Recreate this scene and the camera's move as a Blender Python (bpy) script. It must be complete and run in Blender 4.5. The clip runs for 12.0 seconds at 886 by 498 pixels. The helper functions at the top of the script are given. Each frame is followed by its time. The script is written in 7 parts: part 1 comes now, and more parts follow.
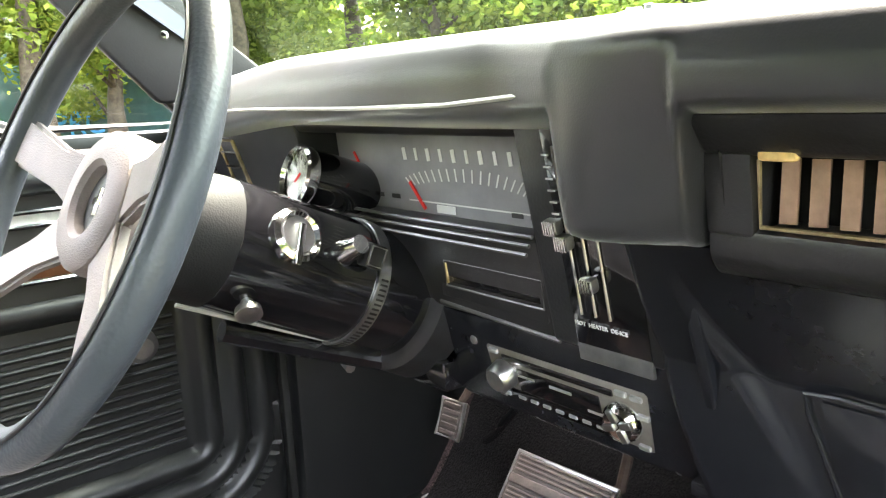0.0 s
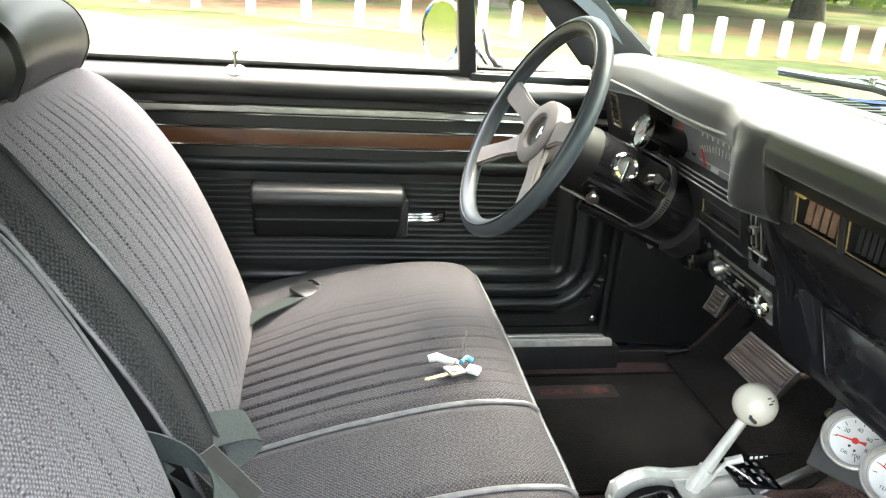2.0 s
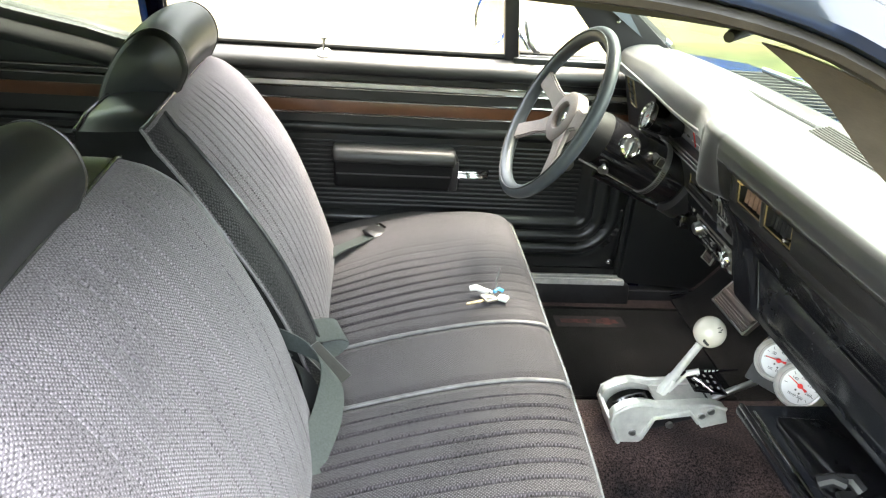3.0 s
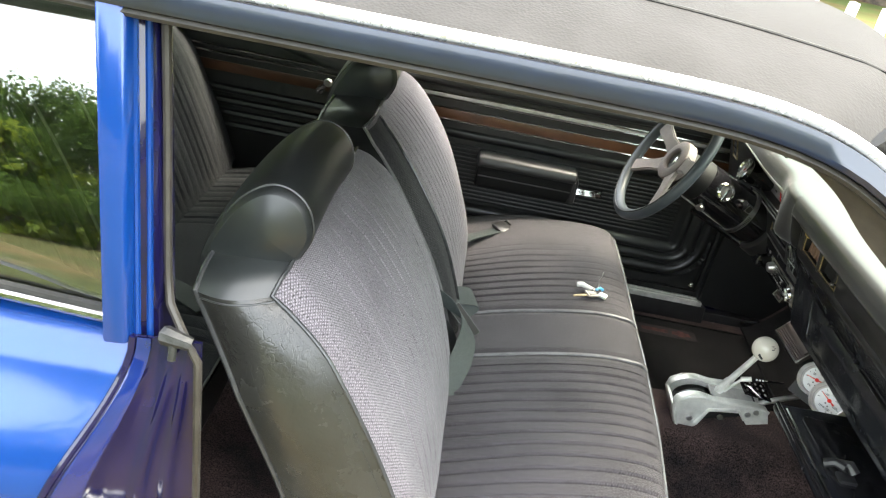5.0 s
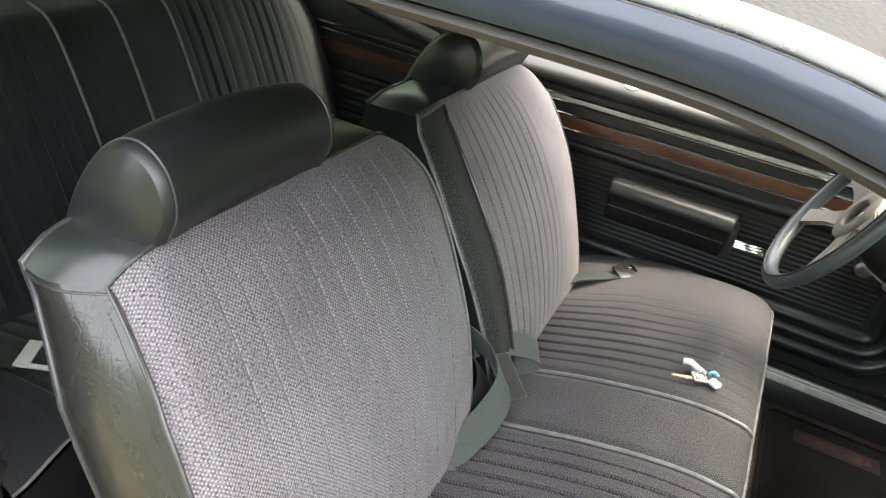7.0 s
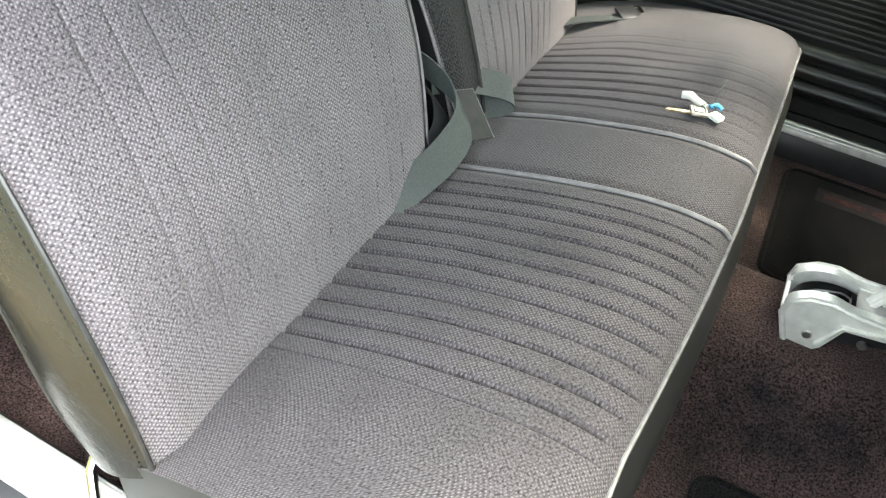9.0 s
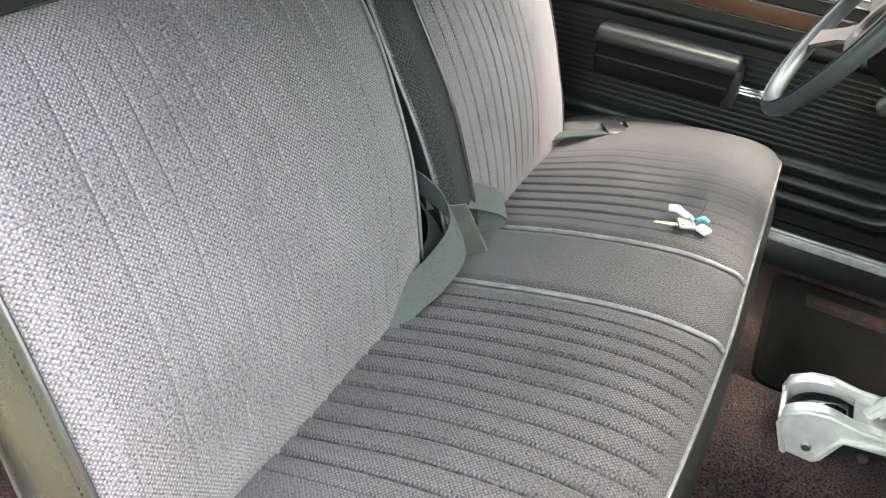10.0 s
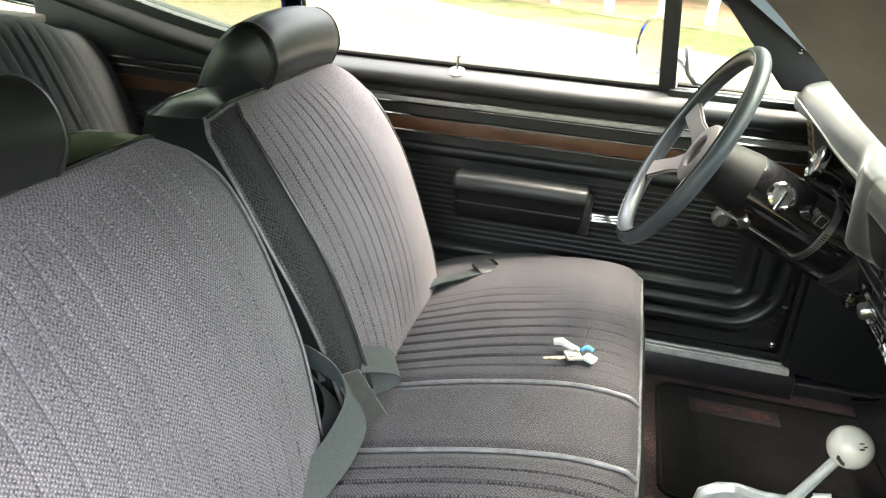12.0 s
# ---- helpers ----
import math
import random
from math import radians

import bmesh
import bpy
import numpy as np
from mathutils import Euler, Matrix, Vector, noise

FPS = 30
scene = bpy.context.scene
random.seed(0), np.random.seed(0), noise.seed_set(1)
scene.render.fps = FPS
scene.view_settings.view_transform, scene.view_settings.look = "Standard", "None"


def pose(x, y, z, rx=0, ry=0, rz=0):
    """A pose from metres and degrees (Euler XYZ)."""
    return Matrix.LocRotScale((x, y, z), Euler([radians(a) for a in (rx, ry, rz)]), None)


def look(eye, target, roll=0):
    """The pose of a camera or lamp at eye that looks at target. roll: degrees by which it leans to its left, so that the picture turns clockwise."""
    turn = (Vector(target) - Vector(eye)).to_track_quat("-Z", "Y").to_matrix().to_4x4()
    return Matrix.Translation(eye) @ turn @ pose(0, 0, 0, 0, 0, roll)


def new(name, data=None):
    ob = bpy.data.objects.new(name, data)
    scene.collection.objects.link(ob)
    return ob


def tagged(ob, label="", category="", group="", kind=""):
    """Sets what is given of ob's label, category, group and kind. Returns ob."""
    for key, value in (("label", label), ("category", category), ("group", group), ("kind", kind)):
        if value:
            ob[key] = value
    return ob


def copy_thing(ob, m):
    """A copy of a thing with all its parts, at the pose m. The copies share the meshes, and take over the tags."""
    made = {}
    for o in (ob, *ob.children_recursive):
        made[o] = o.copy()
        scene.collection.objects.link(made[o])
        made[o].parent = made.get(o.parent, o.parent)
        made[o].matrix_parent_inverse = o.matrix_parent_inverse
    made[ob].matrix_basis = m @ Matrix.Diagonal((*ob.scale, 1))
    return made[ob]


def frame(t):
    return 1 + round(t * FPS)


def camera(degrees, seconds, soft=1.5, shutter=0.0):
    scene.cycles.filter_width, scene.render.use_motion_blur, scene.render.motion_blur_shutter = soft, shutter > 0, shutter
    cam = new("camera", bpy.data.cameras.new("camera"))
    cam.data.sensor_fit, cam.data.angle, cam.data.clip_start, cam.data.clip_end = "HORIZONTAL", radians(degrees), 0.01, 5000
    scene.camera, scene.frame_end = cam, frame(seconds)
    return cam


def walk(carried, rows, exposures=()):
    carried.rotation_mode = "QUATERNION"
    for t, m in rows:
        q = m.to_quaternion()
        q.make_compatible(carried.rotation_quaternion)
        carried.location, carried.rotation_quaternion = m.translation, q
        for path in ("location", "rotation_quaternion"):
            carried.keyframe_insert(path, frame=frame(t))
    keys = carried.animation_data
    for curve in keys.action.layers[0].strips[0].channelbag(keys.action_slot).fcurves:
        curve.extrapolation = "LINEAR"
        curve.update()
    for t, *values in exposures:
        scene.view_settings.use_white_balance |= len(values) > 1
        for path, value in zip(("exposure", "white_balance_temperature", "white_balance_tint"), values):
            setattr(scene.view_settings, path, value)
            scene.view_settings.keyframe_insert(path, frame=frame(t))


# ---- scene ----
cam = camera(61.51, 12.0, soft=1.2)
PATH = [
    (0, (0.3834, -0.1475, 1.0042), (1.6443, 1.3493, 0.5923), -2.49),
    (0.5, (0.3418, -0.2882, 0.9598), (1.3595, 1.3853, 0.5551), -0.39),
    (1, (0.3149, -0.4411, 1.0046), (1.0679, 1.3496, 0.5287), 1.23),
    (1.5, (0.2383, -0.5731, 1.1006), (0.7467, 1.266, 0.5013), 3.07),
    (2, (0.2014, -0.6819, 1.184), (0.533, 1.1473, 0.4464), 4.15),
    (2.5, (0.1912, -0.8448, 1.2964), (0.4274, 0.9555, 0.458), 4.52),
    (2.7, (0.1806, -0.9006, 1.3203), (0.3933, 0.8852, 0.4454), 4.39),
    (4.3, (0.0105, -1.2099, 1.4417), (0.2007, 0.5455, 0.5023), 7.8),
    (4.5, (-0.002, -1.2229, 1.4489), (0.1462, 0.5387, 0.5136), 8.66),
    (5, (0.0222, -1.33, 1.4966), (0.028, 0.4378, 0.5613), 11.23),
    (5.5, (0.083, -1.3483, 1.5059), (-0.0907, 0.414, 0.5763), 12.89),
    (6, (0.2095, -1.2558, 1.4746), (-0.1516, 0.4814, 0.5517), 13.07),
    (6.5, (0.2937, -1.1415, 1.4568), (-0.2243, 0.5509, 0.5255), 12.13),
    (7, (0.3155, -0.9583, 1.3861), (-0.2997, 0.6797, 0.4172), 10.88),
    (7.5, (0.4131, -0.8454, 1.2804), (-0.2615, 0.7157, 0.2279), 9.0),
    (7.7, (0.444, -0.8503, 1.2414), (-0.2357, 0.657, 0.1163), 8.59),
    (9.3, (0.4381, -0.8354, 1.2007), (-0.1031, 0.5295, -0.1574), 8.21),
    (9.5, (0.4411, -0.8371, 1.208), (-0.1322, 0.5704, -0.0922), 7.61),
    (10, (0.4308, -0.8345, 1.2247), (-0.2002, 0.6757, 0.0753), 7.48),
    (10.5, (0.4289, -0.8312, 1.2416), (-0.2528, 0.7638, 0.246), 6.88),
    (11, (0.4235, -0.8335, 1.2498), (-0.2452, 0.8358, 0.3744), 6.15),
    (11.5, (0.4186, -0.836, 1.2572), (-0.1512, 0.8988, 0.4412), 5.06),
    (12, (0.3942, -0.8258, 1.2579), (0.0015, 0.9593, 0.4458), 4.23),
]
walk(cam, [(t, look(eye, target, roll)) for t, eye, target, roll in PATH],
     exposures=[(0, 5.9, 7250, 11), (0.5, 5.75, 7250, 12), (1, 5.45, 7250, 11), (1.5, 5.2, 7250, 7), (2, 4.95, 7250, 6), (2.7, 4.95, 7250, 5), (4.3, 4.8, 7350, 6), (5.0, 4.4, 7400, 5),
                (5.5, 4.25, 7500, 7), (6.5, 4.25, 7600, 8), (7.5, 4.55, 7450, 7), (9.5, 4.6, 7350, 3), (10, 4.78, 7350, 3), (10.5, 4.88, 7350, 4), (11, 4.82, 7400, 5), (12, 4.65, 7350, 6)])

# ---------------------------------------------------------------- light
world = bpy.data.worlds.new("sky")
scene.world = world
world.use_nodes = True
wn = world.node_tree.nodes
sky = wn.new("ShaderNodeTexSky")
sky.sky_type = "NISHITA"
sky.sun_disc = False
sky.sun_elevation = radians(65)
sky.sun_rotation = radians(60)
sky.air_density, sky.dust_density, sky.ozone_density = 1.0, 3.0, 1.0
wn["Background"].inputs["Strength"].default_value = 0.15
haze = wn.new("ShaderNodeHueSaturation")
haze.inputs["Saturation"].default_value = 0.5
world.node_tree.links.new(sky.outputs[0], haze.inputs["Color"])
world.node_tree.links.new(haze.outputs[0], wn["Background"].inputs[0])
sun = new("sun", bpy.data.lights.new("sun", "SUN"))
sun.data.energy, sun.data.angle, sun.data.color = 0.8, radians(30), (1.0, 0.96, 0.9)
sun.matrix_world = look((0, 0, 0), (-0.40, -0.23, -1.0))


# ---------------------------------------------------------------- materials
def material(name, base, rough=0.5, metal=0.0, spec=0.5, noise_scale=0.0, vary=0.0, bump=0.0, bump_scale=200.0,
             coat=0.0, sheen=0.0, second=None, rough_vary=0.0, relief=0.002):
    """A plain surface with mottling at a large scale and relief at a fine one."""
    m = bpy.data.materials.new(name)
    m.use_nodes = True
    nt, n = m.node_tree, m.node_tree.nodes
    b = n["Principled BSDF"]
    b.inputs["Base Color"].default_value = (*base, 1)
    b.inputs["Roughness"].default_value = rough
    b.inputs["Metallic"].default_value = metal
    b.inputs["Specular IOR Level"].default_value = spec
    b.inputs["Coat Weight"].default_value = coat
    b.inputs["Coat Roughness"].default_value = 0.04
    b.inputs["Sheen Weight"].default_value = sheen
    co = n.new("ShaderNodeTexCoord")
    if noise_scale:
        t = n.new("ShaderNodeTexNoise")
        t.inputs["Scale"].default_value = noise_scale
        t.inputs["Detail"].default_value = 6
        t.inputs["Roughness"].default_value = 0.62
        nt.links.new(co.outputs["Object"], t.inputs["Vector"])
        r = n.new("ShaderNodeValToRGB")
        lo = [c * (1 - vary) for c in base]
        hi = list(second) if second else [min(1, c * (1 + vary)) for c in base]
        r.color_ramp.elements[0].position, r.color_ramp.elements[1].position = 0.32, 0.7
        r.color_ramp.elements[0].color, r.color_ramp.elements[1].color = (*lo, 1), (*hi, 1)
        nt.links.new(t.outputs["Fac"], r.inputs["Fac"])
        nt.links.new(r.outputs["Color"], b.inputs["Base Color"])
        if rough_vary:
            q = n.new("ShaderNodeMapRange")
            q.inputs["To Min"].default_value, q.inputs["To Max"].default_value = rough - rough_vary, rough + rough_vary
            nt.links.new(t.outputs["Fac"], q.inputs["Value"])
            nt.links.new(q.outputs["Result"], b.inputs["Roughness"])
    if bump:
        t2 = n.new("ShaderNodeTexNoise")
        t2.inputs["Scale"].default_value = bump_scale
        t2.inputs["Detail"].default_value = 3
        nt.links.new(co.outputs["Object"], t2.inputs["Vector"])
        bp = n.new("ShaderNodeBump")
        bp.inputs["Strength"].default_value = bump
        bp.inputs["Distance"].default_value = relief
        nt.links.new(t2.outputs["Fac"], bp.inputs["Height"])
        nt.links.new(bp.outputs["Normal"], b.inputs["Normal"])
    return m


def leather(name, base, rough, scale=420.0, strength=0.35, creases=0.0):
    """Grained vinyl: small cells, with soft wrinkles."""
    m = material(name, base, rough, spec=0.5, noise_scale=9, vary=0.25, rough_vary=0.03)
    nt, n = m.node_tree, m.node_tree.nodes
    b = n["Principled BSDF"]
    co = n.new("ShaderNodeTexCoord")
    v = n.new("ShaderNodeTexVoronoi")
    v.inputs["Scale"].default_value = scale
    nt.links.new(co.outputs["Object"], v.inputs["Vector"])
    bp = n.new("ShaderNodeBump")
    bp.inputs["Strength"].default_value = strength
    bp.inputs["Distance"].default_value = 0.0006
    nt.links.new(v.outputs["Distance"], bp.inputs["Height"])
    last = bp
    if creases:
        w = n.new("ShaderNodeTexNoise")
        w.inputs["Scale"].default_value = 22
        w.inputs["Detail"].default_value = 5
        w.inputs["Distortion"].default_value = 1.5
        nt.links.new(co.outputs["Object"], w.inputs["Vector"])
        b2 = n.new("ShaderNodeBump")
        b2.inputs["Strength"].default_value = creases
        b2.inputs["Distance"].default_value = 0.004
        nt.links.new(w.outputs["Fac"], b2.inputs["Height"])
        nt.links.new(bp.outputs["Normal"], b2.inputs["Normal"])
        crack = n.new("ShaderNodeTexVoronoi")
        crack.feature = "DISTANCE_TO_EDGE"
        crack.inputs["Scale"].default_value = 46
        warp = n.new("ShaderNodeMix")
        warp.data_type = "RGBA"
        warp.inputs["Factor"].default_value = 0.06
        nt.links.new(co.outputs["Object"], warp.inputs["A"])
        nt.links.new(w.outputs["Color"], warp.inputs["B"])
        nt.links.new(warp.outputs["Result"], crack.inputs["Vector"])
        patch = n.new("ShaderNodeTexNoise")
        patch.inputs["Scale"].default_value = 7
        nt.links.new(co.outputs["Object"], patch.inputs["Vector"])
        span = n.new("ShaderNodeMapRange")
        span.inputs["From Min"].default_value, span.inputs["From Max"].default_value = 0.48, 0.66
        span.inputs["To Min"].default_value, span.inputs["To Max"].default_value = 0.0, 0.09
        nt.links.new(patch.outputs["Fac"], span.inputs["Value"])
        low = n.new("ShaderNodeMath")
        low.operation = "MINIMUM"
        nt.links.new(crack.outputs["Distance"], low.inputs[0])
        nt.links.new(span.outputs["Result"], low.inputs[1])
        b3 = n.new("ShaderNodeBump")
        b3.inputs["Strength"].default_value = 0.22
        b3.inputs["Distance"].default_value = 0.012
        nt.links.new(low.outputs[0], b3.inputs["Height"])
        nt.links.new(b2.outputs["Normal"], b3.inputs["Normal"])
        last = b3
    nt.links.new(last.outputs["Normal"], b.inputs["Normal"])
    return m


def woven(name, dark, light, pitch=0.0042, rough=0.85, relief=1.0, fresh=None):
    """Basket-woven upholstery cloth; the weave follows the mesh's own metres (UV)."""
    m = bpy.data.materials.new(name)
    m.use_nodes = True
    nt, n = m.node_tree, m.node_tree.nodes
    b = n["Principled BSDF"]
    b.inputs["Roughness"].default_value = rough
    b.inputs["Specular IOR Level"].default_value = 0.25
    b.inputs["Sheen Weight"].default_value = 0.18
    b.inputs["Sheen Roughness"].default_value = 0.45
    uv = n.new("ShaderNodeTexCoord")
    sep = n.new("ShaderNodeSeparateXYZ")
    nt.links.new(uv.outputs["UV"], sep.inputs[0])

    def wave(source, freq, shift):
        a = n.new("ShaderNodeMath")
        a.operation = "MULTIPLY_ADD"
        a.inputs[1].default_value, a.inputs[2].default_value = freq, shift
        nt.links.new(source, a.inputs[0])
        s = n.new("ShaderNodeMath")
        s.operation = "SINE"
        nt.links.new(a.outputs[0], s.inputs[0])
        return s.outputs[0]

    f = 2 * math.pi / pitch
    mul = n.new("ShaderNodeMath")
    mul.operation = "MULTIPLY"
    nt.links.new(wave(sep.outputs[0], f, 0.0), mul.inputs[0])
    nt.links.new(wave(sep.outputs[1], f, 0.6), mul.inputs[1])
    fleck = n.new("ShaderNodeTexNoise")
    fleck.inputs["Scale"].default_value = 1 / pitch * 1.7
    fleck.inputs["Detail"].default_value = 4
    fleck.inputs["Roughness"].default_value = 0.65
    nt.links.new(uv.outputs["UV"], fleck.inputs["Vector"])
    big = n.new("ShaderNodeTexNoise")
    big.inputs["Scale"].default_value = 7
    big.inputs["Detail"].default_value = 5
    nt.links.new(uv.outputs["Object"], big.inputs["Vector"])
    knot = n.new("ShaderNodeMapRange")
    knot.inputs["From Min"].default_value, knot.inputs["From Max"].default_value = 0.15, 0.95
    knot.inputs["To Min"].default_value, knot.inputs["To Max"].default_value = -0.08, 0.66
    nt.links.new(mul.outputs[0], knot.inputs["Value"])
    wear = n.new("ShaderNodeMapRange")
    wear.inputs["From Min"].default_value, wear.inputs["From Max"].default_value = 0.35, 0.65
    wear.inputs["To Min"].default_value, wear.inputs["To Max"].default_value = 0.12, 0.85
    nt.links.new(big.outputs["Fac"], wear.inputs["Value"])
    keep = wear.outputs["Result"]
    if fresh:
        # the weave stands fuller towards one seam, where nobody rubs it
        rim = n.new("ShaderNodeMapRange")
        rim.interpolation_type = "SMOOTHSTEP"
        rim.inputs["From Min"].default_value, rim.inputs["From Max"].default_value = fresh
        rim.inputs["To Min"].default_value, rim.inputs["To Max"].default_value = 0.0, 0.12
        nt.links.new(sep.outputs[1], rim.inputs["Value"])
        both = n.new("ShaderNodeMath")
        nt.links.new(keep, both.inputs[0])
        nt.links.new(rim.outputs["Result"], both.inputs[1])
        keep = both.outputs[0]
    add = n.new("ShaderNodeMath")
    add.operation = "MULTIPLY_ADD"
    nt.links.new(knot.outputs["Result"], add.inputs[0])
    nt.links.new(keep, add.inputs[1])
    soft = n.new("ShaderNodeMapRange")
    soft.inputs["From Min"].default_value, soft.inputs["From Max"].default_value = 0.25, 0.75
    soft.inputs["To Min"].default_value, soft.inputs["To Max"].default_value = 0.20, 0.84
    nt.links.new(fleck.outputs["Fac"], soft.inputs["Value"])
    nt.links.new(soft.outputs["Result"], add.inputs[2])
    add2 = n.new("ShaderNodeMath")
    add2.operation = "MULTIPLY_ADD"
    add2.inputs[1].default_value = 0.25
    nt.links.new(big.outputs["Fac"], add2.inputs[0])
    nt.links.new(add.outputs[0], add2.inputs[2])
    r = n.new("ShaderNodeValToRGB")
    r.color_ramp.elements[0].position, r.color_ramp.elements[1].position = 0.40, 1.15
    r.color_ramp.elements[0].color, r.color_ramp.elements[1].color = (*dark, 1), (*light, 1)
    nt.links.new(add2.outputs[0], r.inputs["Fac"])
    nt.links.new(r.outputs["Color"], b.inputs["Base Color"])
    bp = n.new("ShaderNodeBump")
    bp.inputs["Strength"].default_value = 0.95 * relief
    bp.inputs["Distance"].default_value = 0.0012
    nt.links.new(add.outputs[0], bp.inputs["Height"])
    nt.links.new(bp.outputs["Normal"], b.inputs["Normal"])
    return m


def pile(name, dark, light, patch_scale=9.0):
    """Cut-pile carpet: worn patches of two tones, broken by fine tufts."""
    m = material(name, dark, 0.95, noise_scale=patch_scale, vary=0.2, second=light, spec=0.1)
    nt, n = m.node_tree, m.node_tree.nodes
    b = n["Principled BSDF"]
    b.inputs["Sheen Weight"].default_value = 0.04
    co, tuft = n.new("ShaderNodeTexCoord"), n.new("ShaderNodeTexNoise")
    tuft.inputs["Scale"].default_value = 330
    tuft.inputs["Detail"].default_value = 4
    nt.links.new(co.outputs["Object"], tuft.inputs["Vector"])
    rng = n.new("ShaderNodeMapRange")
    rng.inputs["From Min"].default_value, rng.inputs["From Max"].default_value = 0.34, 0.68
    rng.inputs["To Min"].default_value, rng.inputs["To Max"].default_value = 0.15, 1.7
    nt.links.new(tuft.outputs["Fac"], rng.inputs["Value"])
    mx = n.new("ShaderNodeVectorMath")
    mx.operation = "SCALE"
    nt.links.new(b.inputs["Base Color"].links[0].from_socket, mx.inputs[0])
    nt.links.new(rng.outputs["Result"], mx.inputs["Scale"])
    nt.links.new(mx.outputs[0], b.inputs["Base Color"])
    bp = n.new("ShaderNodeBump")
    bp.inputs["Strength"].default_value, bp.inputs["Distance"].default_value = 1.0, 0.003
    nt.links.new(tuft.outputs["Fac"], bp.inputs["Height"])
    nt.links.new(bp.outputs["Normal"], b.inputs["Normal"])
    return m


def glass(name, tint=(1, 1, 1), gloss=1.0):
    """A thin pane: clear straight through, with a mirror image that grows at grazing angles."""
    m = bpy.data.materials.new(name)
    m.use_nodes = True
    nt, n = m.node_tree, m.node_tree.nodes
    n.remove(n["Principled BSDF"])
    tr, gl, mix, lw = (n.new("ShaderNode" + k) for k in ("BsdfTransparent", "BsdfGlossy", "MixShader", "LayerWeight"))
    tr.inputs[0].default_value = (*tint, 1)
    gl.inputs["Roughness"].default_value = 0.01
    p = n.new("ShaderNodeMath")
    p.operation = "POWER"
    p.inputs[1].default_value = 5.0
    k = n.new("ShaderNodeMath")
    k.operation = "MULTIPLY_ADD"
    k.inputs[1].default_value, k.inputs[2].default_value = 0.6, 0.06 * gloss
    k.use_clamp = True
    nt.links.new(lw.outputs["Facing"], p.inputs[0])
    nt.links.new(p.outputs[0], k.inputs[0])
    nt.links.new(k.outputs[0], mix.inputs[0])
    nt.links.new(tr.outputs[0], mix.inputs[1])
    nt.links.new(gl.outputs[0], mix.inputs[2])
    nt.links.new(mix.outputs[0], n["Material Output"].inputs[0])
    return m


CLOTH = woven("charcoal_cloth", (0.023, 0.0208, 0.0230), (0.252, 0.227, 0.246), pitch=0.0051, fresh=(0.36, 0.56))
# driver's back, slightly pinker than the passenger's
CLOTH_DRIVER = woven("driver_back_cloth", (0.025, 0.0218, 0.0236), (0.252, 0.221, 0.235), pitch=0.0051)
# cushion: a darker cloth than the backs, partly shade put into its colours
CLOTH_SEAT = woven("dark_shaded_seat_cloth", (0.0048, 0.0044, 0.0050), (0.100, 0.090, 0.099), pitch=0.0051, relief=1.0)
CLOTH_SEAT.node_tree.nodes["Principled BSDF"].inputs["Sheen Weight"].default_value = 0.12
# coarse dark weave, with the shade of a turned face added to its colours
CLOTH_DARK = woven("dark_shaded_cloth", (0.0022, 0.0022, 0.0026), (0.060, 0.058, 0.060), pitch=0.0068)
CLOTH_DARK.node_tree.nodes["Principled BSDF"].inputs["Sheen Weight"].default_value = 0.03
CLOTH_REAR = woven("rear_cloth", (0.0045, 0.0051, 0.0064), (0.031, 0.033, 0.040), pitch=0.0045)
VINYL = leather("black_vinyl", (0.012, 0.0135, 0.0135), 0.44, strength=0.08)
VINYL.node_tree.nodes["Principled BSDF"].inputs["Specular IOR Level"].default_value = 0.65
VINYL_SMOOTH = leather("smooth_vinyl", (0.014, 0.016, 0.016), 0.34, strength=0.05)
VINYL_SMOOTH.node_tree.nodes["Principled BSDF"].inputs["Specular IOR Level"].default_value = 0.55
VINYL_WORN = leather("worn_vinyl", (0.022, 0.022, 0.020), 0.27, strength=0.12, creases=0.32)
VINYL_DOOR = leather("door_vinyl", (0.010, 0.0108, 0.0110), 0.40, scale=600, strength=0.12)
VINYL_DOOR.node_tree.nodes["Principled BSDF"].inputs["Specular IOR Level"].default_value = 0.55
PAD = leather("dash_vinyl", (0.012, 0.0130, 0.0148), 0.36, scale=900, strength=0.10)
PAD.node_tree.nodes["Principled BSDF"].inputs["Specular IOR Level"].default_value = 0.9
PAD.node_tree.nodes["Principled BSDF"].inputs["Sheen Weight"].default_value = 0.42
PAD.node_tree.nodes["Principled BSDF"].inputs["Sheen Roughness"].default_value = 0.35
TOPVINYL = leather("roof_vinyl", (0.017, 0.017, 0.0175), 0.72, scale=260, strength=0.8)
TOPVINYL.node_tree.nodes["Principled BSDF"].inputs["Specular IOR Level"].default_value = 0.08
PIPING = material("piping", (0.034, 0.035, 0.036), 0.26, noise_scale=40, vary=0.3)
SEAM = material("dark_seam", (0.024, 0.025, 0.025), 0.35, noise_scale=40, vary=0.3)
PIPE_GREY = material("grey_piping", (0.135, 0.132, 0.134), 0.40, noise_scale=60, vary=0.3)
PIPE_PALE = material("pale_piping", (0.12, 0.12, 0.122), 0.26, noise_scale=60, vary=0.25)
PLASTIC = material("black_plastic", (0.015, 0.015, 0.016), 0.34, noise_scale=30, vary=0.3, bump=0.12, bump_scale=500)
GLOSSBLACK = material("gloss_black_paint", (0.007, 0.007, 0.008), 0.10, noise_scale=25, vary=0.4, coat=0.6, rough_vary=0.04)
DASHMETAL = material("satin_black_metal", (0.009, 0.0098, 0.0125), 0.27, spec=0.40, noise_scale=18, vary=0.15, rough_vary=0.02, bump=0.08, bump_scale=9, relief=0.010, coat=0.06)
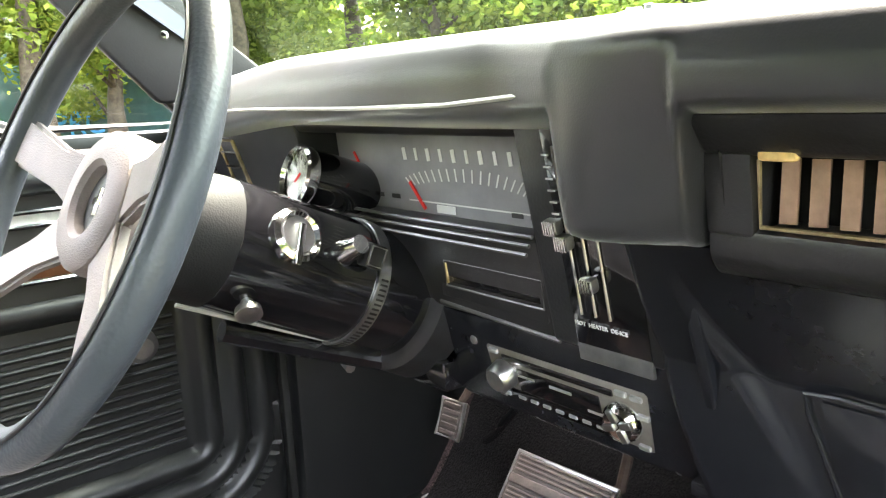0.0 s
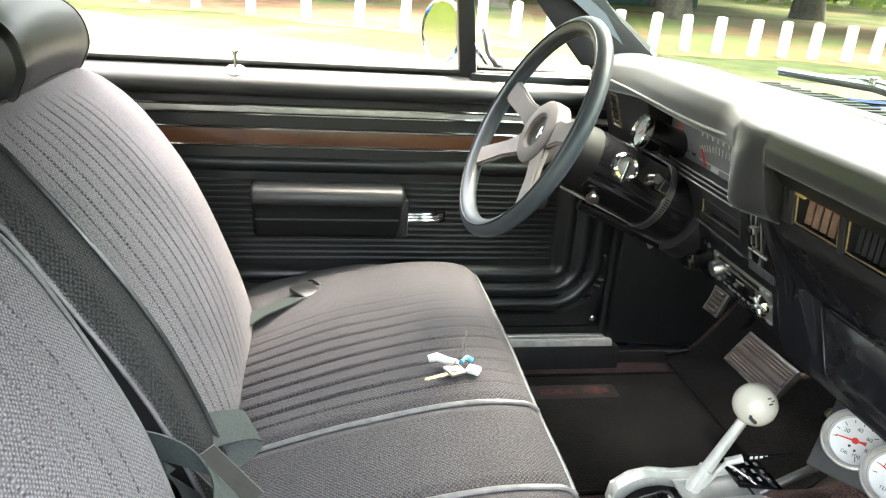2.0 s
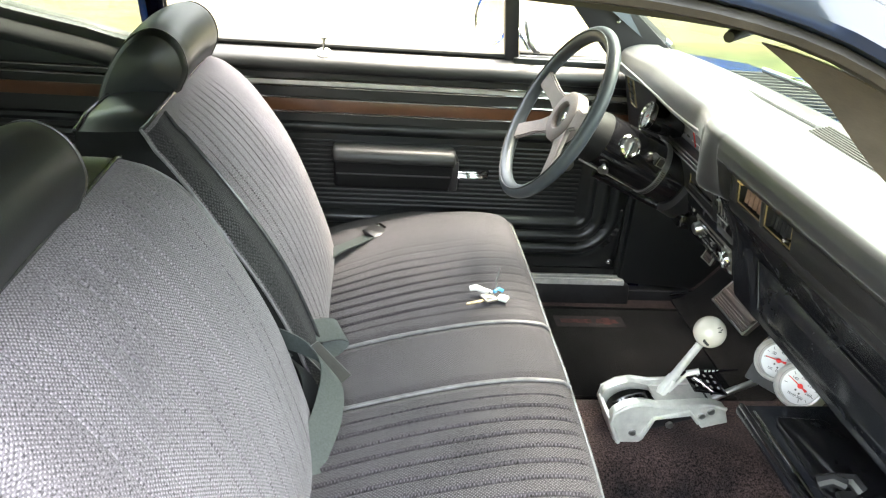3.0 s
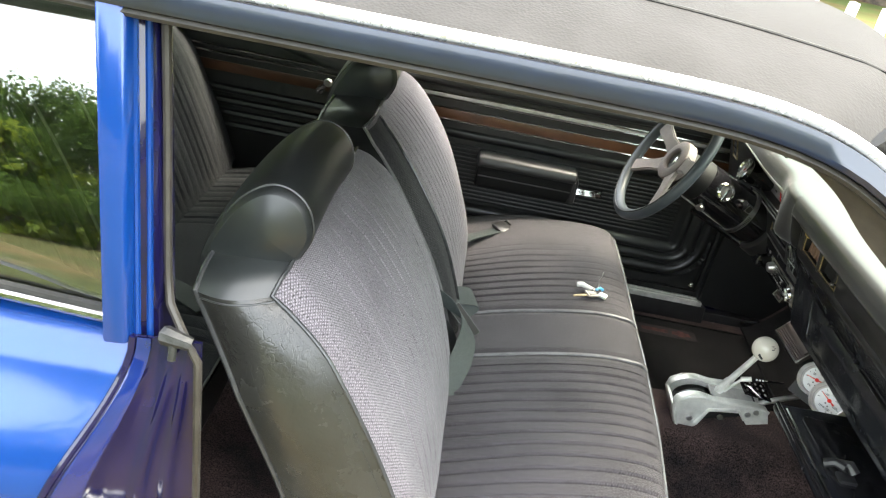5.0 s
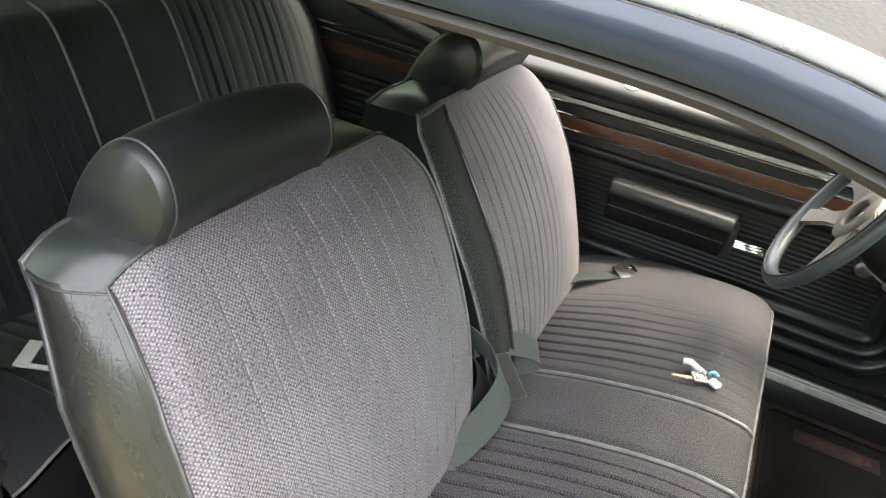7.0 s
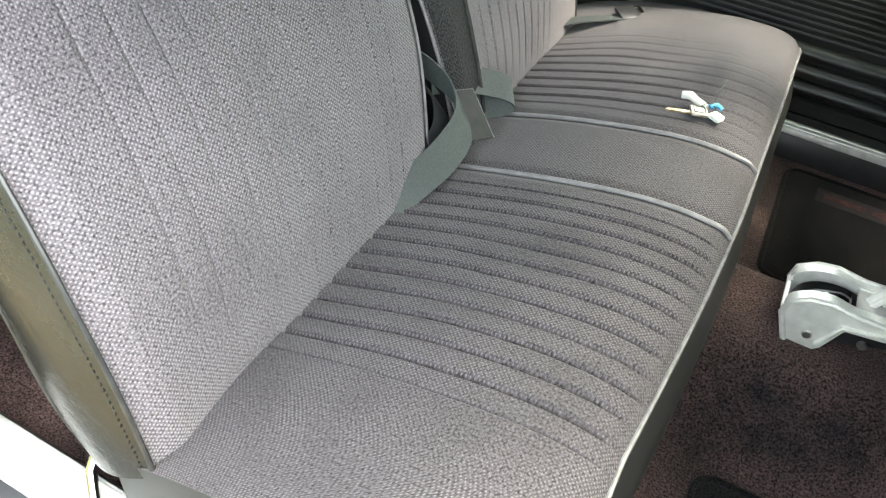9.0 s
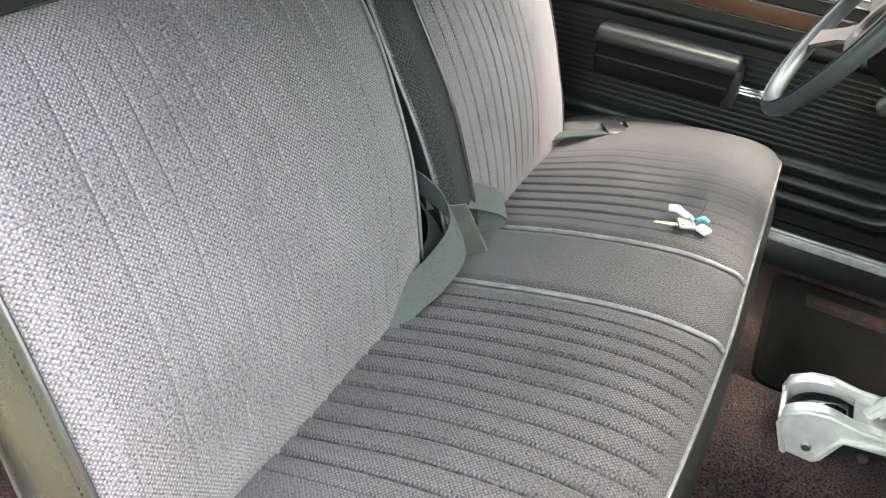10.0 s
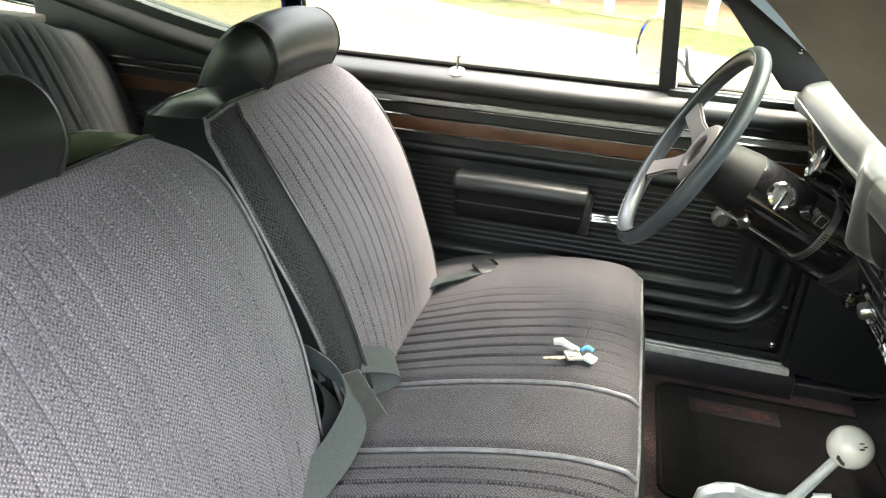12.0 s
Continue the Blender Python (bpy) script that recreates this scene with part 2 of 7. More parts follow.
RIMGRIP = leather("wheel_grip", (0.040, 0.048, 0.054), 0.40, scale=350, strength=0.3)
SPOKE = leather("spoke_pad", (0.20, 0.165, 0.152), 0.58, scale=700, strength=0.5)
CHROME = material("chrome", (0.72, 0.72, 0.70), 0.12, metal=1.0, noise_scale=60, vary=0.12, rough_vary=0.05)
STEEL = material("brushed_steel", (0.52, 0.52, 0.51), 0.32, metal=1.0, noise_scale=80, vary=0.15, rough_vary=0.08)
ALUMINIUM = material("cast_aluminium", (0.74, 0.74, 0.69), 0.36, metal=0.5, noise_scale=45, vary=0.14, rough_vary=0.1, bump=0.1, bump_scale=300)
DRIPRAIL = material("bright_anodised_rail", (0.62, 0.62, 0.59), 0.28, metal=0.6, noise_scale=50, vary=0.08, rough_vary=0.1)
SILLPLATE = material("scuffed_sill_aluminium", (0.50, 0.50, 0.47), 0.42, metal=0.35, noise_scale=35, vary=0.25, rough_vary=0.1)
BRASS = material("worn_brass_trim", (0.36, 0.29, 0.17), 0.42, metal=0.8, noise_scale=90, vary=0.4)
WOOD = material("walnut_strip", (0.070, 0.027, 0.012), 0.34, noise_scale=6, vary=0.4, second=(0.115, 0.047, 0.020), coat=0.25)
BLUE = material("blue_car_paint", (0.0015, 0.033, 0.178), 0.19, metal=0.32, noise_scale=3, vary=0.12, coat=0.55)
# jambs, hinge pillars and post flanks: a darker blue than the wings
BLUE_DARK = material("jamb_dark_blue", (0.0045, 0.0040, 0.026), 0.14, spec=0.25, noise_scale=14, vary=0.3, coat=0.4, bump=0.15, bump_scale=14, relief=0.006)
# jamb blue lifted halfway to the wing's: sky mirrored in the channel, as colour
BLUE_CHANNEL = material("channel_mirrored_blue", (0.003, 0.012, 0.085), 0.12, metal=0.1, noise_scale=8, vary=0.2, coat=0.8)
PIPE_DARK = material("door_rib_edge", (0.035, 0.035, 0.037), 0.35, noise_scale=40, vary=0.3)
TRIMDARK = material("dark_trim_line", (0.10, 0.10, 0.098), 0.3, metal=0.3, noise_scale=60, vary=0.3)
GREYCLIP = material("crumpled_grey_plastic", (0.014, 0.015, 0.0145), 0.55, noise_scale=90, vary=0.4, bump=0.8, bump_scale=70, relief=0.004)
MATTE = material("matte_black_trim", (0.009, 0.009, 0.0095), 0.6, noise_scale=30, vary=0.3, bump=0.1, bump_scale=400)
COLLAR = leather("collar_vinyl", (0.007, 0.0072, 0.0075), 0.62, scale=700, strength=0.3)
COLLAR.node_tree.nodes["Principled BSDF"].inputs["Specular IOR Level"].default_value = 0.2
RADIOFACE = material("dark_silver_plastic", (0.24, 0.222, 0.195), 0.34, metal=0.5, noise_scale=60, vary=0.15)
GREYMARK = material("grey_marking", (0.26, 0.26, 0.25), 0.5)
# the body blue for the side rail, darkened by the shade it mirrors
BLUE_SHADED = material("shaded_blue_paint", (0.006, 0.011, 0.024), 0.30, metal=0.1, noise_scale=9, vary=0.3, coat=0.45)
LINING = material("taupe_post_lining", (0.075, 0.064, 0.055), 0.55, noise_scale=30, vary=0.25, bump=0.1, bump_scale=400)
TAUPE = material("taupe_rubber_seal", (0.026, 0.023, 0.019), 0.45, spec=0.4, noise_scale=30, vary=0.35, bump=0.2, bump_scale=150)
RUBBER = material("rubber_seal", (0.016, 0.016, 0.015), 0.6, spec=0.25, noise_scale=30, vary=0.4, bump=0.2, bump_scale=150)
CARPET = pile("dark_carpet", (0.016, 0.0145, 0.016), (0.088, 0.056, 0.052), 6.0)
MAT_CARPET = pile("floor_mat_carpet", (0.005, 0.005, 0.005), (0.014, 0.0125, 0.0125))
WHITE = material("ivory_ball", (0.62, 0.58, 0.49), 0.22, noise_scale=12, vary=0.06, coat=0.4)
WHITEPAINT = material("white_paint", (0.66, 0.66, 0.63), 0.6, noise_scale=6, vary=0.15)
DIAL = material("dial_white", (0.74, 0.74, 0.72), 0.4, noise_scale=30, vary=0.06)
RED = material("red_needle", (0.7, 0.02, 0.015), 0.4)
PRINT = material("dark_print", (0.02, 0.02, 0.02), 0.5)
LETTER = material("white_print", (0.6, 0.6, 0.58), 0.5)
GAUGEFACE = material("cluster_grey", (0.20, 0.20, 0.21), 0.5, noise_scale=8, vary=0.3)
SILVERTRIM = material("silver_plastic", (0.50, 0.49, 0.46), 0.35, metal=0.45, noise_scale=50, vary=0.15)
BELT = material("seat_belt_webbing", (0.033, 0.041, 0.040), 0.55, noise_scale=300, vary=0.3, bump=0.3, bump_scale=900)
HEADLINER = material("headliner", (0.03, 0.03, 0.03), 0.8, noise_scale=20, vary=0.2)
CLEAR = glass("clear_glass", (0.97, 0.99, 0.98), 0.6)
SCREENGLASS = glass("windscreen_glass", (0.46, 0.53, 0.46), 0.6)
QUARTERGLASS = glass("quarter_glass", (0.74, 0.78, 0.70), 2.4)
MIRROR = material("mirror_glass", (0.34, 0.33, 0.31), 0.02, metal=1.0)

# ---------------------------------------------------------------- mesh helpers
ORIGIN = {}


def thing(name, base, label, category, group="", kind=""):
    """A top-level empty at its base."""
    ob = new(name)
    ob.empty_display_size = 0.05
    ob.location = base
    ORIGIN[ob.name] = Vector(base)
    return tagged(ob, label, category, group, kind)


def finish(bm, name, mat, angle=38):
    bmesh.ops.recalc_face_normals(bm, faces=bm.faces)
    lim = radians(angle)
    for e in bm.edges:
        e.smooth = len(e.link_faces) == 2 and e.calc_face_angle(0) < lim
    for f in bm.faces:
        f.smooth = True
    me = bpy.data.meshes.new(name)
    bm.to_mesh(me)
    bm.free()
    me.materials.append(mat)
    return me


def part(name, bm, mat, parent, label="", angle=38):
    """One mesh under a thing or a part, built in the car's own metres."""
    me = finish(bm, name, mat, angle)
    base = ORIGIN[parent.name]
    me.transform(Matrix.Translation(-base))
    ob = new(name, me)
    ob.parent = parent
    ORIGIN[ob.name] = base
    return tagged(ob, label)


def solo(name, bm, mat, label, category="", kind="", group="", angle=38):
    """A thing or a piece of the setting that is one mesh."""
    co = [v.co for v in bm.verts]
    base = Vector((sum(c.x for c in co) / len(co), sum(c.y for c in co) / len(co), min(c.z for c in co)))
    me = finish(bm, name, mat, angle)
    me.transform(Matrix.Translation(-base))
    ob = new(name, me)
    ob.location = base
    ORIGIN[ob.name] = base
    return tagged(ob, label, category, group, kind)


def merge(*bms):
    out = bms[0]
    for b in bms[1:]:
        me = bpy.data.meshes.new("tmp")
        b.to_mesh(me)
        b.free()
        out.from_mesh(me)
        bpy.data.meshes.remove(me)
    return out


def turned(bm, m):
    bmesh.ops.transform(bm, matrix=m, verts=bm.verts)
    return bm


def box(x0, x1, y0, y1, z0, z1, bevel=0.003, seg=2):
    bm = bmesh.new()
    bmesh.ops.create_cube(bm, size=1)
    for v in bm.verts:
        v.co = Vector(((x0 + x1) / 2 + v.co.x * (x1 - x0), (y0 + y1) / 2 + v.co.y * (y1 - y0), (z0 + z1) / 2 + v.co.z * (z1 - z0)))
    if bevel:
        bmesh.ops.bevel(bm, geom=bm.edges[:], offset=bevel, segments=seg, affect="EDGES", profile=0.5)
    return bm


def prism(pts, axis, a0, a1, bevel=0.0, seg=2):
    """A polygon drawn in the two other axes (in order x, y, z), drawn out along axis."""
    bm = bmesh.new()

    def at(p, a):
        c = list(p)
        c.insert("xyz".index(axis), a)
        return bm.verts.new(c)

    lo, hi = [at(p, a0) for p in pts], [at(p, a1) for p in pts]
    n = len(pts)
    bm.faces.new(lo)
    bm.faces.new(hi[::-1])
    for i in range(n):
        bm.faces.new((lo[i], hi[i], hi[(i + 1) % n], lo[(i + 1) % n]))
    bmesh.ops.recalc_face_normals(bm, faces=bm.faces)
    if bevel:
        bmesh.ops.bevel(bm, geom=bm.edges[:], offset=bevel, segments=seg, affect="EDGES", profile=0.5)
    return bm


def loft(low, high, bevel=0.0):
    """A bar between two polygons of as many points."""
    bm = bmesh.new()
    lo, hi = [bm.verts.new(p) for p in low], [bm.verts.new(p) for p in high]
    n = len(lo)
    bm.faces.new(lo)
    bm.faces.new(hi[::-1])
    for i in range(n):
        bm.faces.new((lo[i], hi[i], hi[(i + 1) % n], lo[(i + 1) % n]))
    bmesh.ops.recalc_face_normals(bm, faces=bm.faces)
    if bevel:
        bmesh.ops.bevel(bm, geom=bm.edges[:], offset=bevel, segments=2, affect="EDGES", profile=0.5)
    return bm


def basis(d):
    d = Vector(d).normalized()
    a = Vector((0, 0, 1)) if abs(d.z) < 0.9 else Vector((1, 0, 0))
    u = d.cross(a).normalized()
    return d, u, u.cross(d)


def tube(pts, r, n=8, closed=False, flat=None):
    """A round bar through points; flat gives another radius across."""
    bm = bmesh.new()
    pts = [Vector(p) for p in pts]
    rings, up = [], None
    for i, p in enumerate(pts):
        a = pts[i - 1] if i or closed else p
        b = pts[(i + 1) % len(pts)] if i + 1 < len(pts) or closed else p
        d, u, v = basis(b - a)
        if up is not None:
            u = (up - d * up.dot(d)).normalized()
            v = u.cross(d)
        up = u
        rr = r(i / max(1, len(pts) - 1)) if callable(r) else r
        rings.append([bm.verts.new(p + u * math.cos(2 * math.pi * k / n) * rr + v * math.sin(2 * math.pi * k / n) * (flat or rr)) for k in range(n)])
    m = len(rings)
    for i in range(m if closed else m - 1):
        A, B = rings[i], rings[(i + 1) % m]
        shift = 0
        if closed and i == m - 1:
            shift = min(range(n), key=lambda s: (A[0].co - B[s].co).length)
        for k in range(n):
            bm.faces.new((A[k], A[(k + 1) % n], B[(k + 1 + shift) % n], B[(k + shift) % n]))
    if not closed:
        bm.faces.new(rings[0][::-1])
        bm.faces.new(rings[-1])
    return bm


def lathe(profile, origin, axis, n=32, cap=True):
    """Turned round an axis: profile of (radius, distance along the axis)."""
    bm = bmesh.new()
    d, u, v = basis(axis)
    o = Vector(origin)
    rings = []
    for r, h in profile:
        if r < 1e-6:
            rings.append([bm.verts.new(o + d * h)])
        else:
            rings.append([bm.verts.new(o + d * h + (u * math.cos(2 * math.pi * k / n) + v * math.sin(2 * math.pi * k / n)) * r) for k in range(n)])
    for A, B in zip(rings, rings[1:]):
        if len(A) == len(B) == 1:
            continue
        for k in range(n):
            j = (k + 1) % n
            if len(A) == 1:
                bm.faces.new((A[0], B[j], B[k]))
            elif len(B) == 1:
                bm.faces.new((A[k], A[j], B[0]))
            else:
                bm.faces.new((A[k], A[j], B[j], B[k]))
    if cap:
        for ring in (rings[0], rings[-1]):
            if len(ring) > 2:
                bm.faces.new(ring)
    return bm


def sheet(f, nu, nv, thick=0.0, uv=None):
    """A surface f(u, v), u and v from 0 to 1, with a UV in metres, and given thickness along -normal where asked."""
    bm = bmesh.new()
    P = [[bm.verts.new(f(i / nu, j / nv)) for j in range(nv + 1)] for i in range(nu + 1)]
    lay = bm.loops.layers.uv.new("UVMap")
    for i in range(nu):
        for j in range(nv):
            fc = bm.faces.new((P[i][j], P[i + 1][j], P[i + 1][j + 1], P[i][j + 1]))
            if uv:
                for lp, (a, b) in zip(fc.loops, ((i, j), (i + 1, j), (i + 1, j + 1), (i, j + 1))):
                    lp[lay].uv = uv(a / nu, b / nv)
    if thick:
        bmesh.ops.recalc_face_normals(bm, faces=bm.faces)
        bmesh.ops.solidify(bm, geom=bm.faces[:], thickness=thick)
    return bm


def curve(pts):
    """A smooth line through points, as a function of 0..1, by length."""
    pts = [Vector(p) for p in pts]
    ext = [2 * pts[0] - pts[1], *pts, 2 * pts[-1] - pts[-2]]
    fine = []
    for i in range(len(pts) - 1):
        a, b, c, d = ext[i:i + 4]
        for k in range(12):
            t = k / 12
            fine.append(0.5 * (2 * b + (c - a) * t + (2 * a - 5 * b + 4 * c - d) * t * t + (3 * b - a - 3 * c + d) * t ** 3))
    fine.append(pts[-1])
    run = [0.0]
    for a, b in zip(fine, fine[1:]):
        run.append(run[-1] + (b - a).length)

    def at(s):
        x = min(max(s, 0), 1) * run[-1]
        for i in range(len(run) - 1):
            if x <= run[i + 1]:
                w = (x - run[i]) / max(1e-9, run[i + 1] - run[i])
                return fine[i].lerp(fine[i + 1], w)
        return fine[-1]

    at.length = run[-1]
    return at


def line(f, n, lift=None):
    return [f(i / n) for i in range(n + 1)]


def smooth(a, b, x):
    t = min(max((x - a) / (b - a), 0), 1)
    return t * t * (3 - 2 * t)


def words(name, text, size, m, mat, parent, depth=0.0004, align="CENTER"):
    """Lettering of the built-in font, as a mesh under its thing; m takes x along the line and y up the letters."""
    cu = bpy.data.curves.new(name, "FONT")
    cu.body, cu.size, cu.extrude, cu.align_x, cu.align_y = text, size, depth, align, "CENTER"
    tmp = bpy.data.objects.new(name, cu)
    scene.collection.objects.link(tmp)
    dg = bpy.context.evaluated_depsgraph_get()
    me = bpy.data.meshes.new_from_object(tmp.evaluated_get(dg))
    bpy.data.objects.remove(tmp)
    me.name = name
    me.transform(Matrix.Translation(-ORIGIN[parent.name]) @ m)
    me.materials.clear()
    me.materials.append(mat)
    ob = new(name, me)
    ob.parent = parent
    ORIGIN[ob.name] = ORIGIN[parent.name]
    return ob


def facing(origin, right, up):
    """A pose whose x runs along right and y along up."""
    x = Vector(right).normalized()
    z = x.cross(Vector(up)).normalized()
    y = z.cross(x)
    m = Matrix((x, y, z)).transposed().to_4x4()
    m.translation = origin
    return m

# ---------------------------------------------------------------- the car's shell
YC = 0.05            # the car's centre line
FLOOR = 0.345

car = thing("car", (0.2, YC, 0.0), "blue two-door classic car with black vinyl roof, passenger door open", "car")


def floor_z(x, y):
    """The floor pan: flat wells either side of a round tunnel, rising to the toe board in front."""
    d = abs(y - YC)
    tunnel = 0.115 * (1 - smooth(0.06, 0.20, d))
    tunnel *= 1 if x > -0.2 else 0.8
    rise = 0.34 * smooth(0.98, 1.32, x)
    return FLOOR + tunnel + rise + 0.08 * (1 - smooth(-0.9, -0.25, x)) * (1 - tunnel / 0.115)


part("floor_carpet", sheet(lambda u, v: Vector((-1.0 + 2.3 * u, -0.66 + 1.42 * v, floor_z(-1.0 + 2.3 * u, -0.66 + 1.42 * v))), 60, 70, 0.01), CARPET, car, "dark brownish black carpet")
part("firewall", box(1.27, 1.31, -0.72, 0.82, 0.2, 0.955, 0.004), GLOSSBLACK, car)
part("underbody", box(-1.5, 1.9, -0.70, 0.80, 0.16, 0.20, 0.01), GLOSSBLACK, car)


def kick_panel(side):
    y = YC + side * 0.655
    pts = [(0.835, 0.40), (1.29, 0.37), (1.29, 0.955), (0.835, 0.985)]
    b = prism(pts, "y", y, y + side * 0.03, 0.008)
    return part("kick_panel", b, VINYL_DOOR, car)


for side in (-1, 1):
    ya, yb = sorted((YC + side * 0.672, YC + side * 0.80))
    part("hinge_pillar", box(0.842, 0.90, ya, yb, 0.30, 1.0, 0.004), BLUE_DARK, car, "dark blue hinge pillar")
    ya, yb = sorted((YC + side * 0.645, YC + side * 0.82))
    part("front_rocker", box(0.84, 1.30, ya, yb, 0.26, 0.385, 0.004), PLASTIC, car)
    ya, yb = sorted((YC + side * 0.69, YC + side * 0.80))
    part("inner_wing", box(0.88, 1.9, ya, yb, 0.25, 0.94, 0.004), GLOSSBLACK, car)
kick_panel(1)
kick_panel(-1)


def sill(side):
    y = YC + side * 0.665
    s = part("rocker_sill", prism([(y - side * 0.045, 0.34), (y + side * 0.13, 0.30), (y + side * 0.13, 0.37), (y + side * 0.02, 0.398), (y - side * 0.03, 0.405)], "x", -0.30, 0.86, 0.006), PLASTIC, car)
    p = part("sill_plate", prism([(y - side * 0.028, 0.400), (y - side * 0.024, 0.416), (y + side * 0.03, 0.410), (y + side * 0.03, 0.400)], "x", -0.2, 0.845, 0.003), SILLPLATE, car, "scuffed aluminium door sill plate")
    for k in (0, 3, 6):
        part("plate_rib", tube([(-0.19, y - side * (0.018 - 0.007 * k), 0.416 - 0.0008 * k), (0.83, y - side * (0.018 - 0.007 * k), 0.416 - 0.0008 * k)], 0.0016, 6), ALUMINIUM, p)
    return s


sill(1)
sill(-1)


# roof: vinyl skin, chrome drip rail, painted side rail, seal
def roof_z(x, d):
    crown = 1.418 - 0.055 * (d / 0.6) ** 2 - 0.020 * (d / 0.6) ** 6
    fall = 0.035 * max(0, (x - 0.05) / 0.5) ** 2.2 + 0.12 * max(0, (-0.35 - x) / 0.8) ** 2
    return crown - fall


def roof_at(u, v):
    d = v * 2 - 1
    x = -1.25 + (1.71 + 0.29 * (1 - d * d)) * u
    z = roof_z(x, abs(d) * 0.648) - 0.035 * smooth(0.93, 1.0, u)
    return Vector((x, YC + d * 0.648, z))


roof = part("roof", sheet(roof_at, 140, 90, 0.012), TOPVINYL, car, "black grained vinyl roof covering")
for sd in (-0.445, 0.445):
    part("roof_seam", tube([roof_at(0.02 + 0.97 * k / 60, 0.5 + sd / 1.296) + Vector((0, 0, 0.0008)) for k in range(61)], 0.0022, 6), RUBBER, roof)
part("headliner", sheet(lambda u, v: Vector((-1.15 + 1.55 * u, YC + (v * 2 - 1) * 0.60, roof_z(-1.15 + 1.55 * u, abs(v * 2 - 1) * 0.60) - 0.045)), 24, 24, 0.006), HEADLINER, car)


def rail_line(side, dy, dz):
    """The roof side from the rear over the door and down the windscreen post."""
    pts = [(-1.3, 0.60, 1.245), (-0.9, 0.625, 1.318), (-0.5, 0.645, 1.338), (-0.2, 0.652, 1.341), (0.1, 0.652, 1.341), (0.26, 0.651, 1.339), (0.34, 0.650, 1.331),
           (0.40, 0.651, 1.316), (0.45, 0.654, 1.293), (0.51, 0.661, 1.254), (0.62, 0.675, 1.180), (0.74, 0.690, 1.100), (0.86, 0.705, 1.022)]
    return curve([(x, YC + side * (d + dy), z + dz) for x, d, z in pts])


for side in (-1, 1):
    c = rail_line(side, 0, 0)
    n = 90
    part("drip_rail", tube([c(i / n) for i in range(n + 1)], 0.0068, 10), DRIPRAIL, car, "bright metal drip rail")
    prof = [(0.012, -0.006), (0.018, -0.024), (0.016, -0.030), (-0.012, -0.036), (-0.055, -0.038), (-0.05, -0.012)]
    bm = bmesh.new()
    rings = []
    for i in range(n + 1):
        p = c(i / n)
        rings.append([bm.verts.new((p.x, p.y + side * a, p.z + b)) for a, b in prof])
    for A, B in zip(rings, rings[1:]):
        for k in range(len(prof)):
            j = (k + 1) % len(prof)
            bm.faces.new((A[k], A[j], B[j], B[k]))
    bm.faces.new(rings[0])
    bm.faces.new(rings[-1][::-1])
    part("side_rail", bm, BLUE_SHADED, car, "blue roof side rail, shade put into its colour")
    part("door_seal", tube([c(i / n) + Vector((0, side * 0.004, -0.0365)) for i in range(24, n - 4)], 0.0075, 8, flat=0.0055), TAUPE, car, "taupe rubber door seal")


